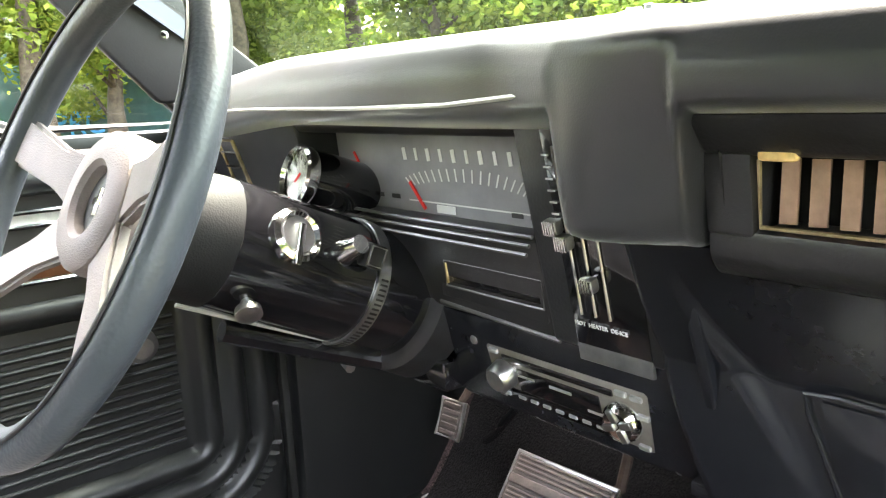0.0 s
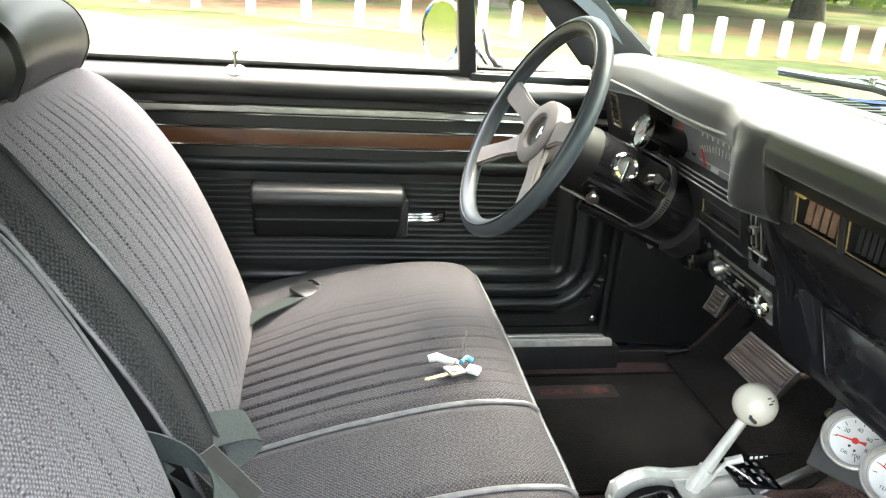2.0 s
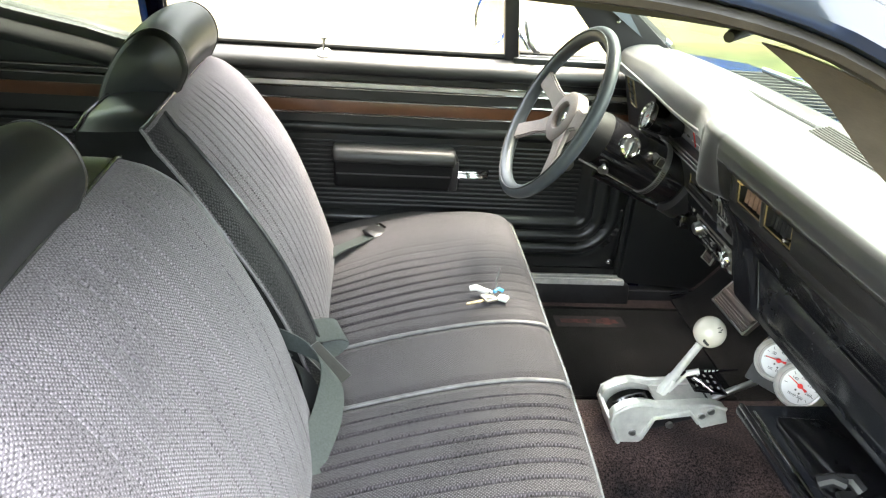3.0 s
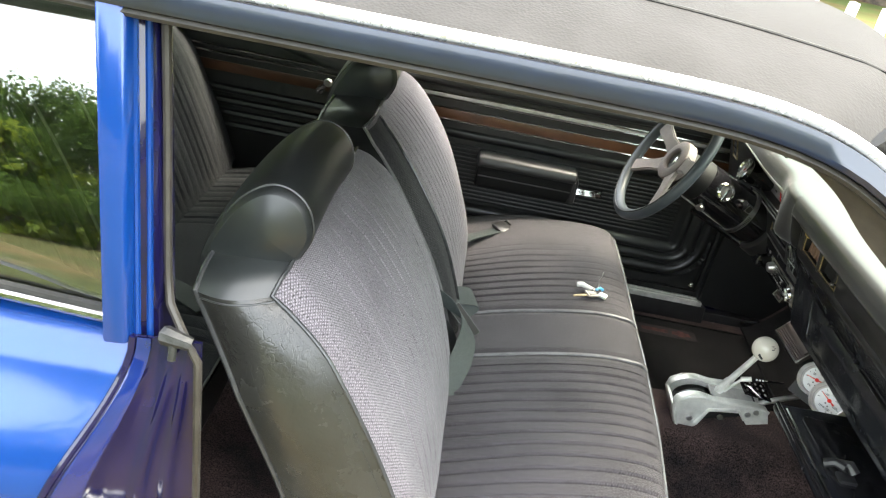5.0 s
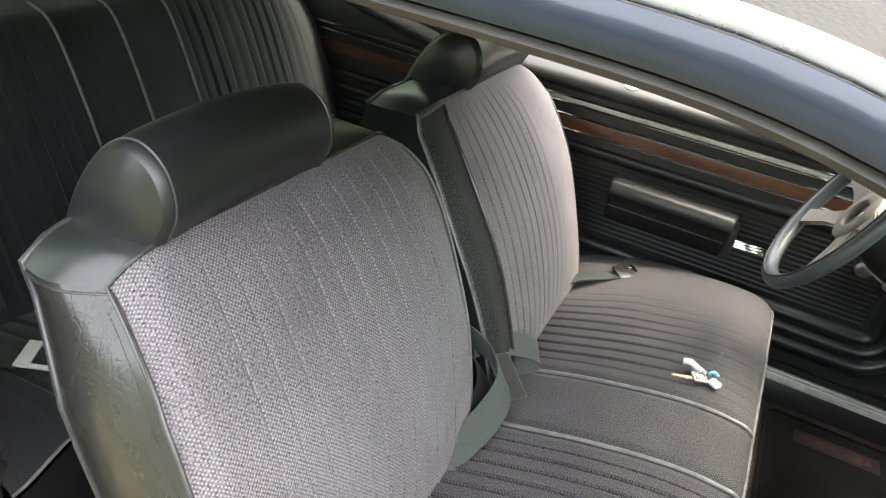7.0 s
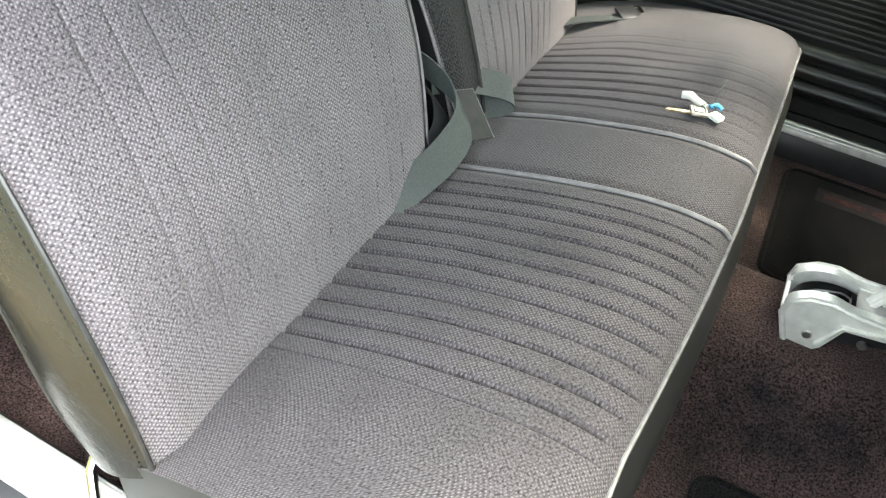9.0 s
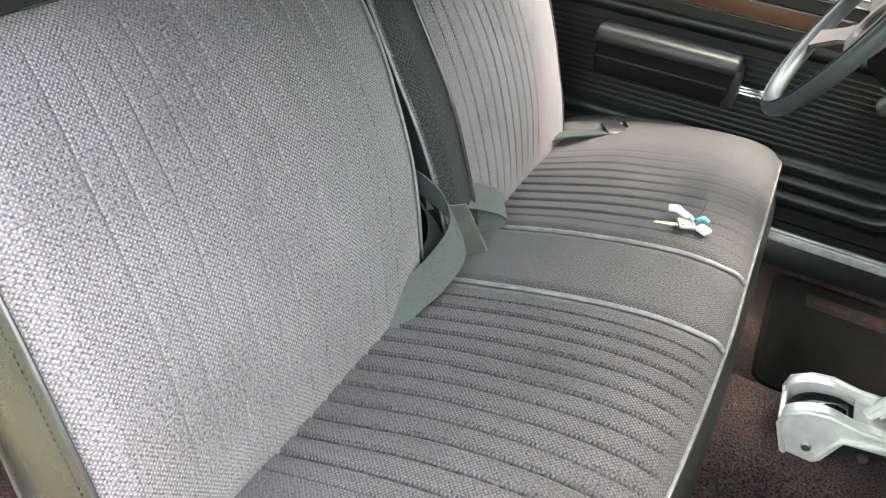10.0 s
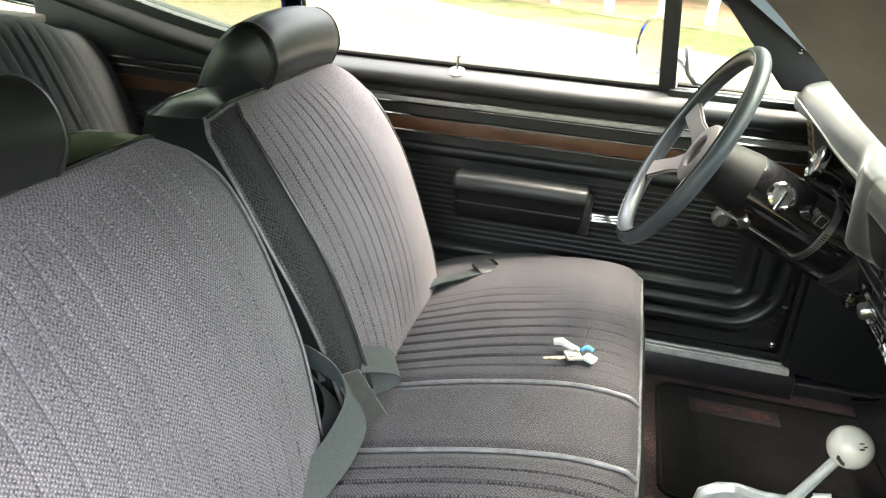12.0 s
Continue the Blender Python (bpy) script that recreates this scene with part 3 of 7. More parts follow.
# middle post, rear quarter and its window
def quarter(side):
    def Y(d):
        return YC + side * d
    def ring(pts, z):
        return [(x, Y(d), z) for x, d in pts]

    post = part("door_post", loft(ring([(-0.306, 0.716), (-0.333, 0.720), (-0.338, 0.690), (-0.300, 0.690)], 0.945),
                                  ring([(-0.327, 0.655), (-0.356, 0.659), (-0.360, 0.63), (-0.320, 0.63)], 1.345), 0.005), BLUE, car, "blue painted door post")
    part("post_channel", loft(ring([(-0.279, 0.693), (-0.312, 0.706), (-0.312, 0.66), (-0.270, 0.66)], 0.935),
                              ring([(-0.309, 0.622), (-0.334, 0.645), (-0.334, 0.60), (-0.300, 0.60)], 1.345), 0.005), BLUE_DARK, car, "dark blue door post flank")
    for lo, hi in (((-0.287, 0.698), (-0.314, 0.628)), ((-0.299, 0.704), (-0.324, 0.638))):
        part("channel_ridge", tube([(lo[0], Y(lo[1]), 0.920), (hi[0], Y(hi[1]), 1.343)], 0.004, 8), BLUE, post)
    part("seal_strip", tube([(-0.299, Y(0.624), 1.338), (-0.290, Y(0.641), 1.20), (-0.280, Y(0.664), 1.02), (-0.272, Y(0.676), 0.985), (-0.248, Y(0.697), 0.962),
                            (-0.228, Y(0.704), 0.93), (-0.224, Y(0.712), 0.75), (-0.226, Y(0.712), 0.45)], 0.0052, 8), TAUPE, post, "taupe rubber seal strip")

    def edge(z):
        k = smooth(0.955, 0.70, z)
        return -0.302 - 0.088 * k, 0.708 + 0.085 * smooth(0.955, 0.74, z) - 0.03 * smooth(0.6, 0.35, z)

    def jamb(u, v):
        z = 0.36 + 0.595 * u
        xl, yl = edge(z)
        x = -0.226 + (xl + 0.226) * v
        rib = 0.007 * math.exp(-((v - 0.40) / 0.06) ** 2) + 0.006 * math.exp(-((v - 0.22) / 0.05) ** 2) + 0.010 * smooth(0.60, 0.78, v) * smooth(1.02, 0.92, v)
        return Vector((x, Y(0.700 + (yl - 0.700) * v ** 1.3 + rib * smooth(0.95, 0.88, z)), z))

    j = part("door_jamb", sheet(jamb, 40, 60, 0.004), BLUE_DARK, car, "dark blue door jamb")
    part("jamb_channel", sheet(lambda u, v: jamb(u, 0.74 + 0.20 * v) + Vector((0.001, side * 0.0025, 0)), 40, 16), BLUE_CHANNEL, j, "glossy blue jamb channel, mirrored sky in its colour")
    part("jamb_lip", tube([jamb(k / 30, 1.0) for k in range(31)], 0.005, 8), BLUE_DARK, j)
    part("striker", lathe([(0.0, 0.0), (0.020, 0.0), (0.020, 0.005), (0.012, 0.008), (0.010, 0.012), (0.010, 0.034), (0.015, 0.036), (0.015, 0.042), (0.0, 0.044)], (-0.312, Y(0.745), 0.668), (0.55, side * 0.8, 0), 20), STEEL, j, "steel door striker")
    part("striker_washer", lathe([(0.012, 0.010), (0.019, 0.011), (0.019, 0.014), (0.012, 0.015)], (-0.312, Y(0.745), 0.668), (0.55, side * 0.8, 0), 20), STEEL, j)
    part("post_clip", merge(tube([(-0.268, Y(0.700), 0.958), (-0.252, Y(0.706), 0.960), (-0.236, Y(0.704), 0.955)], lambda t: 0.012 - 0.004 * t, 8),
                            tube([(-0.255, Y(0.708), 0.956), (-0.256, Y(0.712), 0.934)], 0.005, 8)), GREYCLIP, post, "crumpled grey seal end")

    def skin(u, v):
        zt = 0.945
        z = zt - (zt - 0.32) * v
        xl, yl = edge(z)
        x = xl - 1.25 * u
        rise = 0.055 * smooth(0.25, 1.0, u) * (1 - v)
        shelf = -0.012 * smooth(0.06, 0.0, v)
        return Vector((x, Y(yl + 0.016 * math.sin(math.pi * min(1, u * 2)) * smooth(0.0, 0.3, v) + shelf), z + rise))

    part("rear_wing", sheet(skin, 40, 40, 0.005), BLUE, car, "bright blue painted rear wing")
    part("belt_shelf", sheet(lambda u, v: skin(u, 0).lerp(Vector((skin(u, 0).x, Y(0.672), skin(u, 0).z + 0.012)), v), 20, 4, 0.004), BLUE, car)
    tr = part("wing_trim", box(-1.3, -0.400, min(Y(0.790), Y(0.812)), max(Y(0.790), Y(0.812)), 0.700, 0.724, 0.006), DRIPRAIL, car, "bright side moulding with dark insert")
    part("trim_insert", box(-1.29, -0.408, min(Y(0.808), Y(0.8135)), max(Y(0.808), Y(0.8135)), 0.706, 0.718, 0.002), RUBBER, tr)
    part("window_bead", tube([(-0.338, Y(0.694), 0.962), (-0.55, Y(0.694), 0.970), (-0.8, Y(0.690), 0.985), (-1.1, Y(0.685), 1.012)], 0.006, 8), CHROME, car)
    part("window_rubber", tube([(-0.338, Y(0.688), 0.970), (-0.55, Y(0.688), 0.978), (-0.8, Y(0.684), 0.993), (-1.1, Y(0.68), 1.02)], 0.006, 8), RUBBER, car)
    def pane(u, v):
        x = -0.335 - 0.785 * u
        lo = 0.965 + 0.050 * u
        hi = max(lo + 0.02, min(1.315 - 0.030 * u, 1.315 - 0.46 * max(0, u - 0.70) / 0.30))
        z = lo + (hi - lo) * v
        lean = (z - 0.965) / 0.35
        return Vector((x, Y(0.684 - 0.090 * lean - 0.022 * lean * lean), z))
    w = part("quarter_window", sheet(pane, 30, 12, 0.003), QUARTERGLASS, car, "rear quarter window mirroring trees and sky")
    w.visible_shadow = False
    part("sail_panel", prism([(-1.12, 0.99), (-1.5, 1.0), (-1.40, 1.2), (-0.9, 1.31), (-1.05, 1.18)], "y", Y(0.665), Y(0.69), 0.004), BLUE, car)


quarter(-1)
quarter(1)

# inner rear side trims
for side in (-1, 1):
    y = YC + side * 0.64
    q = part("rear_side_panel", merge(prism([(-0.28, 0.42), (-0.95, 0.45), (-0.95, 1.11), (-0.668, 1.044), (-0.594, 1.027), (-0.445, 0.998), (-0.38, 0.980), (-0.28, 0.965)], "y", y, y + side * 0.03, 0.01)), VINYL_DOOR, car, "black vinyl rear side panel")
    sink = 0.0 if side > 0 else 0.035
    ledge = curve([(-0.28, 0, 0.966), (-0.38, 0, 0.982), (-0.445, 0, 0.999), (-0.594, 0, 1.029), (-0.668, 0, 1.046), (-0.95, 0, 1.112)])
    slope = curve([(0, -0.020, -0.066), (0, -0.026, -0.056), (0, -0.020, -0.042), (0, 0.010, -0.016), (0, 0.034, 0.002), (0, 0.042, 0.004)])
    part("upper_roll", sheet(lambda u, v: ledge(u) + Vector((0, y + side * slope(v).y, slope(v).z - sink * u)), 30, 14), VINYL_SMOOTH, q, "sloping black vinyl window ledge")
    part("chrome_strip", tube([(-0.29, y - side * 0.006, 0.915), (-0.92, y - side * 0.006, 0.918)], 0.004, 8), CHROME, q)
    part("chrome_strip", tube([(-0.29, y - side * 0.006, 0.898), (-0.92, y - side * 0.006, 0.901)], 0.004, 8), CHROME, q)
    part("wood_strip", box(-0.92, -0.29, y - side * 0.004 if side > 0 else y - 0.002, y + 0.002 if side > 0 else y + 0.004, 0.848, 0.876, 0.001), WOOD, q, "walnut strip")
    for z in (0.80, 0.765, 0.73, 0.695):
        part("roll", tube([(-0.29, y, z), (-0.92, y, z)], 0.012, 8), VINYL_DOOR, q)
wy = YC + 0.64
wind = part("window_winder", tube([(-0.395, wy - 0.004, 0.850), (-0.392, wy - 0.022, 0.854), (-0.378, wy - 0.028, 0.872), (-0.368, wy - 0.030, 0.884)], 0.007, 8, flat=0.005), CHROME, car, "chrome rear window winder")
part("winder_boss", lathe([(0.0, 0.016), (0.010, 0.015), (0.014, 0.008), (0.017, 0.0), (0.017, -0.006)], (-0.395, wy, 0.850), (0, -1, 0), 20), CHROME, wind)
part("winder_knob", lathe([(0.0, 0.026), (0.009, 0.025), (0.012, 0.018), (0.008, 0.004), (0.005, 0.0)], (-0.366, wy - 0.032, 0.887), (0, -1, 0.05), 20), STEEL, wind)
part("parcel_shelf", box(-1.5, -0.88, -0.55, 0.65, 0.98, 1.0, 0.006), HEADLINER, car)
part("boot_wall", box(-1.52, -1.49, -0.6, 0.7, 0.3, 1.0, 0.004), HEADLINER, car)


# windscreen, header, posts
def screen(u, v):
    d = (v * 2 - 1)
    bot = Vector((0.942 - 0.09 * d * d, YC + d * 0.66, 1.020))
    top = Vector((0.68 - 0.28 * d * d, YC + d * 0.60, 1.345 - 0.04 * d * d))
    return bot.lerp(top, u)


ws = part("windscreen", sheet(screen, 12, 24), SCREENGLASS, car, "clear curved windscreen")
ws.visible_shadow = False
part("screen_header", tube([screen(1, k / 20) + Vector((-0.035, 0, -0.030)) for k in range(21)], lambda t: 0.022 * min(1, 0.15 + 7 * min(t, 1 - t)), 10), MATTE, car)
for side in (-1, 1):
    pts = [(0.40, 0.635, 1.292), (0.50, 0.650, 1.234), (0.62, 0.665, 1.154), (0.74, 0.680, 1.074), (0.82, 0.687, 1.016)]
    if side < 0:
        pts = [(x + 0.035, d - 0.004, z + 0.030) for x, d, z in pts]
    if side < 0:
        rail = rail_line(-1, -0.004, -0.040)
        inner = curve([(0.385, -0.552, 1.274), (0.412, -0.550, 1.258), (0.440, -0.550, 1.238), (0.484, -0.552, 1.198), (0.56, -0.560, 1.142), (0.66, -0.572, 1.070), (0.76, -0.585, 1.005)])
        part("post_lining", sheet(lambda u, v: rail(0.778 + 0.172 * u).lerp(inner(u), v) + Vector((0, 0, 0.003 * math.sin(math.pi * v))), 40, 8, 0.001), LINING, car, "dark windscreen post lining")
    a = part("windscreen_post", tube([(x, YC + side * d, z) for x, d, z in pts], 0.026 if side > 0 else 0.013, 10, flat=0.034 if side > 0 else 0.016), MATTE, car, "black trimmed windscreen post")
    if side < 0:
        continue
    part("post_moulding", tube([(x - 0.018, YC + side * (d - 0.008), z - 0.03) for x, d, z in pts], 0.006, 8), MATTE, a)
    part("post_cover", prism([(0.400, 1.320), (0.555, 1.152), (0.690, 1.005), (0.860, 1.005), (0.752, 1.092), (0.600, 1.245), (0.47, 1.345)], "y", YC + 0.638, YC + 0.650, 0.004), MATTE, a, "black windscreen post cover")
    part("post_screw", lathe([(0, 0.004), (0.004, 0.003), (0.006, 0), (0.006, -0.003)], (0.703, YC + 0.637, 1.078), (-0.3, -0.9, 0.2), 12), CHROME, a)

# bonnet, cowl and wipers
def bonnet(u, v):
    d = v * 2 - 1
    x = 1.13 + 1.0 * u
    return Vector((x + 0.03 * (1 - d * d), YC + d * 0.76, 0.985 - 0.10 * u - 0.03 * d ** 4 + 0.018 * smooth(0.25, 0.0, abs(d))))


part("bonnet", sheet(bonnet, 14, 30, 0.008), BLUE, car, "blue painted bonnet")
for side in (-1, 1):
    part("front_wing", sheet(lambda u, v: Vector((0.86 + 1.3 * u, YC + side * (0.72 + 0.09 * v ** 0.5), 0.975 - 0.06 * u - 0.55 * v ** 2)), 10, 10, 0.006), BLUE, car)
cowl = part("cowl_panel", sheet(lambda u, v: Vector((0.95 + 0.20 * u - 0.08 * (v * 2 - 1) ** 2, YC + (v * 2 - 1) * 0.72, 1.005 - 0.02 * u)), 6, 24, 0.006), BLUE, car, "blue cowl panel with vent slots")
for k in range(44):
    y = -0.50 + k * 0.0255
    d = (y - YC) / 0.72
    x = 0.99 - 0.08 * d * d
    part("vent_slot", box(x, x + 0.10, y, y + 0.005, 0.9985, 1.004, 0.001, 1), RUBBER, cowl)
for y0, y1 in ((0.44, 0.02), (-0.05, -0.46)):
    ym = (y0 + y1) / 2
    wp = part("wiper", merge(tube([(1.05, y1 + 0.06, 1.005), (0.985, ym - 0.10, 1.046), (0.944, ym - 0.03, 1.062), (0.936, ym + 0.02, 1.064)], 0.006, 8, flat=0.004),
                             lathe([(0.0, 0.02), (0.012, 0.018), (0.016, 0.0), (0.016, -0.01)], (1.05, y1 + 0.06, 1.0), (0, 0, 1), 16)), CHROME, car, "bright steel windscreen wiper")
    part("blade", tube([(0.932, y0, 1.046), (0.938, ym, 1.058), (0.962, y1, 1.044)], 0.0042, 6), STEEL, wp)
    part("blade_bridge", merge(tube([(0.934, y0 - 0.10, 1.052), (0.938, ym, 1.066), (0.950, y1 + 0.10, 1.054)], 0.003, 6), lathe([(0.0, 0.008), (0.007, 0.006), (0.008, -0.004)], (0.938, ym, 1.062), (0, 0, 1), 12)), CHROME, wp)
    part("rubber_blade", tube([(0.934, y0, 1.040), (0.940, ym, 1.051), (0.964, y1, 1.038)], 0.003, 6), RUBBER, wp)

# boot, rear screen, nose and wheels
part("rear_screen", sheet(lambda u, v: Vector((-1.24 - 0.32 * u, YC + (v * 2 - 1) * (0.52 + 0.06 * u), 1.275 - 0.28 * u + 0.02 * (1 - (v * 2 - 1) ** 2))), 8, 16, 0.004), QUARTERGLASS, car, "sloping rear screen")
part("boot_lid", sheet(lambda u, v: Vector((-1.53 - 0.86 * u, YC + (v * 2 - 1) * 0.70, 0.995 - 0.05 * u + 0.012 * (1 - (v * 2 - 1) ** 2) - 0.10 * smooth(0.92, 1.0, u))), 16, 16, 0.006), BLUE, car, "blue boot lid")
part("tail_panel", prism([(-2.37, 0.42), (-2.42, 0.50), (-2.40, 0.92), (-2.36, 0.92)], "y", YC - 0.74, YC + 0.74, 0.01), BLUE, car)
part("nose_panel", prism([(2.10, 0.45), (2.18, 0.48), (2.20, 0.80), (2.13, 0.88), (2.08, 0.88)], "y", YC - 0.78, YC + 0.78, 0.012), BLUE, car)
for x in (-2.46, 2.25):
    part("bumper", tube([(x + (0.10 if x < 0 else -0.10), YC - 0.82, 0.50), (x, YC - 0.70, 0.50), (x, YC + 0.70, 0.50), (x + (0.10 if x < 0 else -0.10), YC + 0.82, 0.50)], 0.035, 10, flat=0.06), CHROME, car, "chrome bumper")
for side in (-1, 1):
    part("tail_wing", sheet(lambda u, v: Vector((-1.64 - 0.76 * u, YC + side * (0.793 - 0.05 * u - 0.05 * smooth(0.2, 0.0, v)), 1.0 - 0.06 * u - 0.62 * v)), 12, 12, 0.006), BLUE, car)
    for x in (-1.32, 1.42):
        y = YC + side * 0.66
        w = part("wheel", lathe([(0.17, -0.085), (0.29, -0.09), (0.325, -0.07), (0.33, 0.0), (0.325, 0.07), (0.29, 0.09), (0.17, 0.085)], (x, y, 0.33), (0, 1, 0), 40, cap=False), RUBBER, car, "black tyre")
        part("hub_cap", lathe([(0.0, 0.075), (0.06, 0.07), (0.08, 0.05), (0.16, 0.06), (0.175, 0.085), (0.18, 0.02)], (x, y, 0.33), (0, side, 0), 32, cap=False), STEEL, w, "steel wheel disc")

# ---------------------------------------------------------------- passenger door, swung open
pdoor = thing("passenger_door", (0.86, -0.68, 0.40), "open blue car door with black vinyl trim", "car door")
SWING = Matrix.Translation((0.86, -0.68, 0)) @ Matrix.Rotation(radians(76), 4, "Z") @ Matrix.Translation((-0.86, 0.68, 0))
part("door_shell", turned(prism([(-0.27, 0.40), (0.84, 0.38), (0.84, 0.94), (-0.27, 0.955)], "y", -0.80, -0.70, 0.015), SWING), BLUE, pdoor, "blue painted door shell")
ptrim = part("trim_panel", turned(prism([(-0.25, 0.43), (0.82, 0.43), (0.82, 0.93), (-0.25, 0.945)], "y", -0.697, -0.680, 0.006), SWING), VINYL_DOOR, pdoor, "black vinyl door trim")
for z in (0.902, 0.870, 0.826):
    part("chrome_strip", turned(tube([(-0.24, -0.678, z), (0.80, -0.678, z)], 0.0032, 8), SWING), CHROME, ptrim)
part("wood_strip", turned(box(-0.24, 0.80, -0.681, -0.676, 0.829, 0.868, 0.001), SWING), WOOD, ptrim, "walnut grained strip")
part("armrest", turned(prism([(-0.680, 0.745), (-0.625, 0.752), (-0.600, 0.735), (-0.610, 0.69), (-0.680, 0.645)], "x", 0.08, 0.362, 0.009), SWING), PLASTIC, pdoor, "black moulded armrest")

# ---------------------------------------------------------------- front bench seat
seat = thing("front_bench_seat", (0.2, YC, FLOOR), "charcoal cloth split-back front bench seat with black vinyl sides", "car seat")
CUSH = curve([(0.03, 0, 0.535), (0.07, 0, 0.556), (0.14, 0, 0.580), (0.25, 0, 0.611), (0.36, 0, 0.634), (0.43, 0, 0.640), (0.475, 0, 0.634), (0.495, 0, 0.618)])


def pleat(d, a, b, pitch, depth, cut=0.66):
    """Sewn grooves between a and b, d being the distance from the middle."""
    if not a < d < b:
        return 0.0
    k = (d - a) / pitch
    w = abs((k % 1.0) - 0.5) * 2
    return -depth * max(0.0, (w - cut) / (1 - cut)) ** 1.5


def cushion_edge(d):
    """d: distance from the middle, below 0 on the passenger's side, where the front edge curves back."""
    return 1.0 - 0.27 * smooth(0.52, 0.665, abs(d)) ** 1.6 - (0.060 * min(1.0, -d / 0.46) ** 1.5 if d < 0 else 0.0)


def cushion_top(u, v, lift=0.0):
    y = YC + (v * 2 - 1) * 0.655
    d = abs(y - YC)
    p = CUSH(u)
    x = 0.03 + (p.x - 0.03) * cushion_edge(y - YC)
    z = p.z - 0.055 * smooth(0.50, 0.66, d) ** 2 * (0.35 + 0.65 * u)
    z += 0.008 * math.sin(math.pi * min(1, max(0, (d - 0.09) / 0.5))) * smooth(0.1, 0.5, u)
    z -= 0.006 * smooth(0.022, 0.0, abs(d - 0.085)) * smooth(1.0, 0.9, u)
    worn = 1.0 if y < YC else smooth(0.46, 0.20, d) * (0.25 + 0.75 * smooth(0.85, 0.35, u))
    z += worn * pleat(d, 0.125, 0.49, 0.0305, 0.0092) * smooth(0.0, 0.1, u) * smooth(0.995, 0.92, u)
    z += 0.003 * noise.noise(Vector((x * 7, y * 7, 3)))
    return Vector((x, y, z + lift))


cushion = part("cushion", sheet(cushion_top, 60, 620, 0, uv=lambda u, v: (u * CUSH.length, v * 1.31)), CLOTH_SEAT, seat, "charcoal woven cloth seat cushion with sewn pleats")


def skirt(u, v):
    p = cushion_top(1.0, u)
    q = Vector((p.x - 0.004 + 0.042 * smooth(-0.05, 0.62, v), p.y, p.z - 0.004 - v * 0.20))
    q.x -= 0.035 * v * v
    return q


part("cushion_skirt", sheet(skirt, 120, 16), VINYL, seat, "black vinyl front of the cushion")
part("front_piping", tube([cushion_top(1.0, k / 120) + Vector((0.002, 0, -0.001)) for k in range(121)], 0.0027, 8), PIPE_PALE, seat)
for sgn in (-1, 1):
    v = 0.5 + sgn * 0.085 / 1.31
    part("cross_piping", tube([cushion_top(0.10 + 0.90 * k / 50, v, 0.0035) for k in range(51)], 0.0034, 8), PIPE_GREY, seat)
for side in (0, 1):
    part("cushion_side", sheet(lambda u, v: cushion_top(u, side) + Vector((0, 0, -0.15 * v)), 30, 4), VINYL, seat)
part("seat_base", box(0.0, 0.42, YC - 0.56, YC + 0.56, 0.375, 0.53, 0.01), PLASTIC, seat)
part("seat_track", box(0.02, 0.44, YC - 0.50, YC - 0.46, 0.352, 0.378, 0.004), STEEL, seat)

BACK = curve([(0.095, 0, 0.535), (0.085, 0, 0.585), (0.055, 0, 0.67), (0.010, 0, 0.765), (-0.050, 0, 0.860), (-0.105, 0, 0.930), (-0.145, 0, 0.968), (-0.170, 0, 0.983)])
REAR = curve([(-0.045, 0, 0.455), (-0.085, 0, 0.52), (-0.122, 0, 0.63), (-0.172, 0, 0.745), (-0.226, 0, 0.86), (-0.262, 0, 0.940), (-0.276, 0, 0.974)])


# outline of each half: heights up the back, inner edge, outer edge
OUTLINE = {
    "passenger_backrest": ((0, 0.1, 0.2, 0.27, 0.38, 0.46, 0.60, 0.70, 0.84, 0.94, 1.0), (-0.060, -0.048, -0.034, -0.024, -0.006, 0.004, 0.022, 0.032, 0.042, 0.036, 0.016),
                           (-0.602, -0.600, -0.596, -0.593, -0.588, -0.583, -0.574, -0.567, -0.550, -0.534, -0.524)),
    "driver_backrest": ((0, 0.1, 0.2, 0.27, 0.38, 0.46, 0.60, 0.70, 0.84, 0.94, 1.0), (0.030, 0.030, 0.030, 0.030, 0.031, 0.032, 0.035, 0.041, 0.058, 0.082, 0.122),
                        (0.556, 0.566, 0.577, 0.585, 0.598, 0.608, 0.630, 0.640, 0.646, 0.632, 0.604)),
}


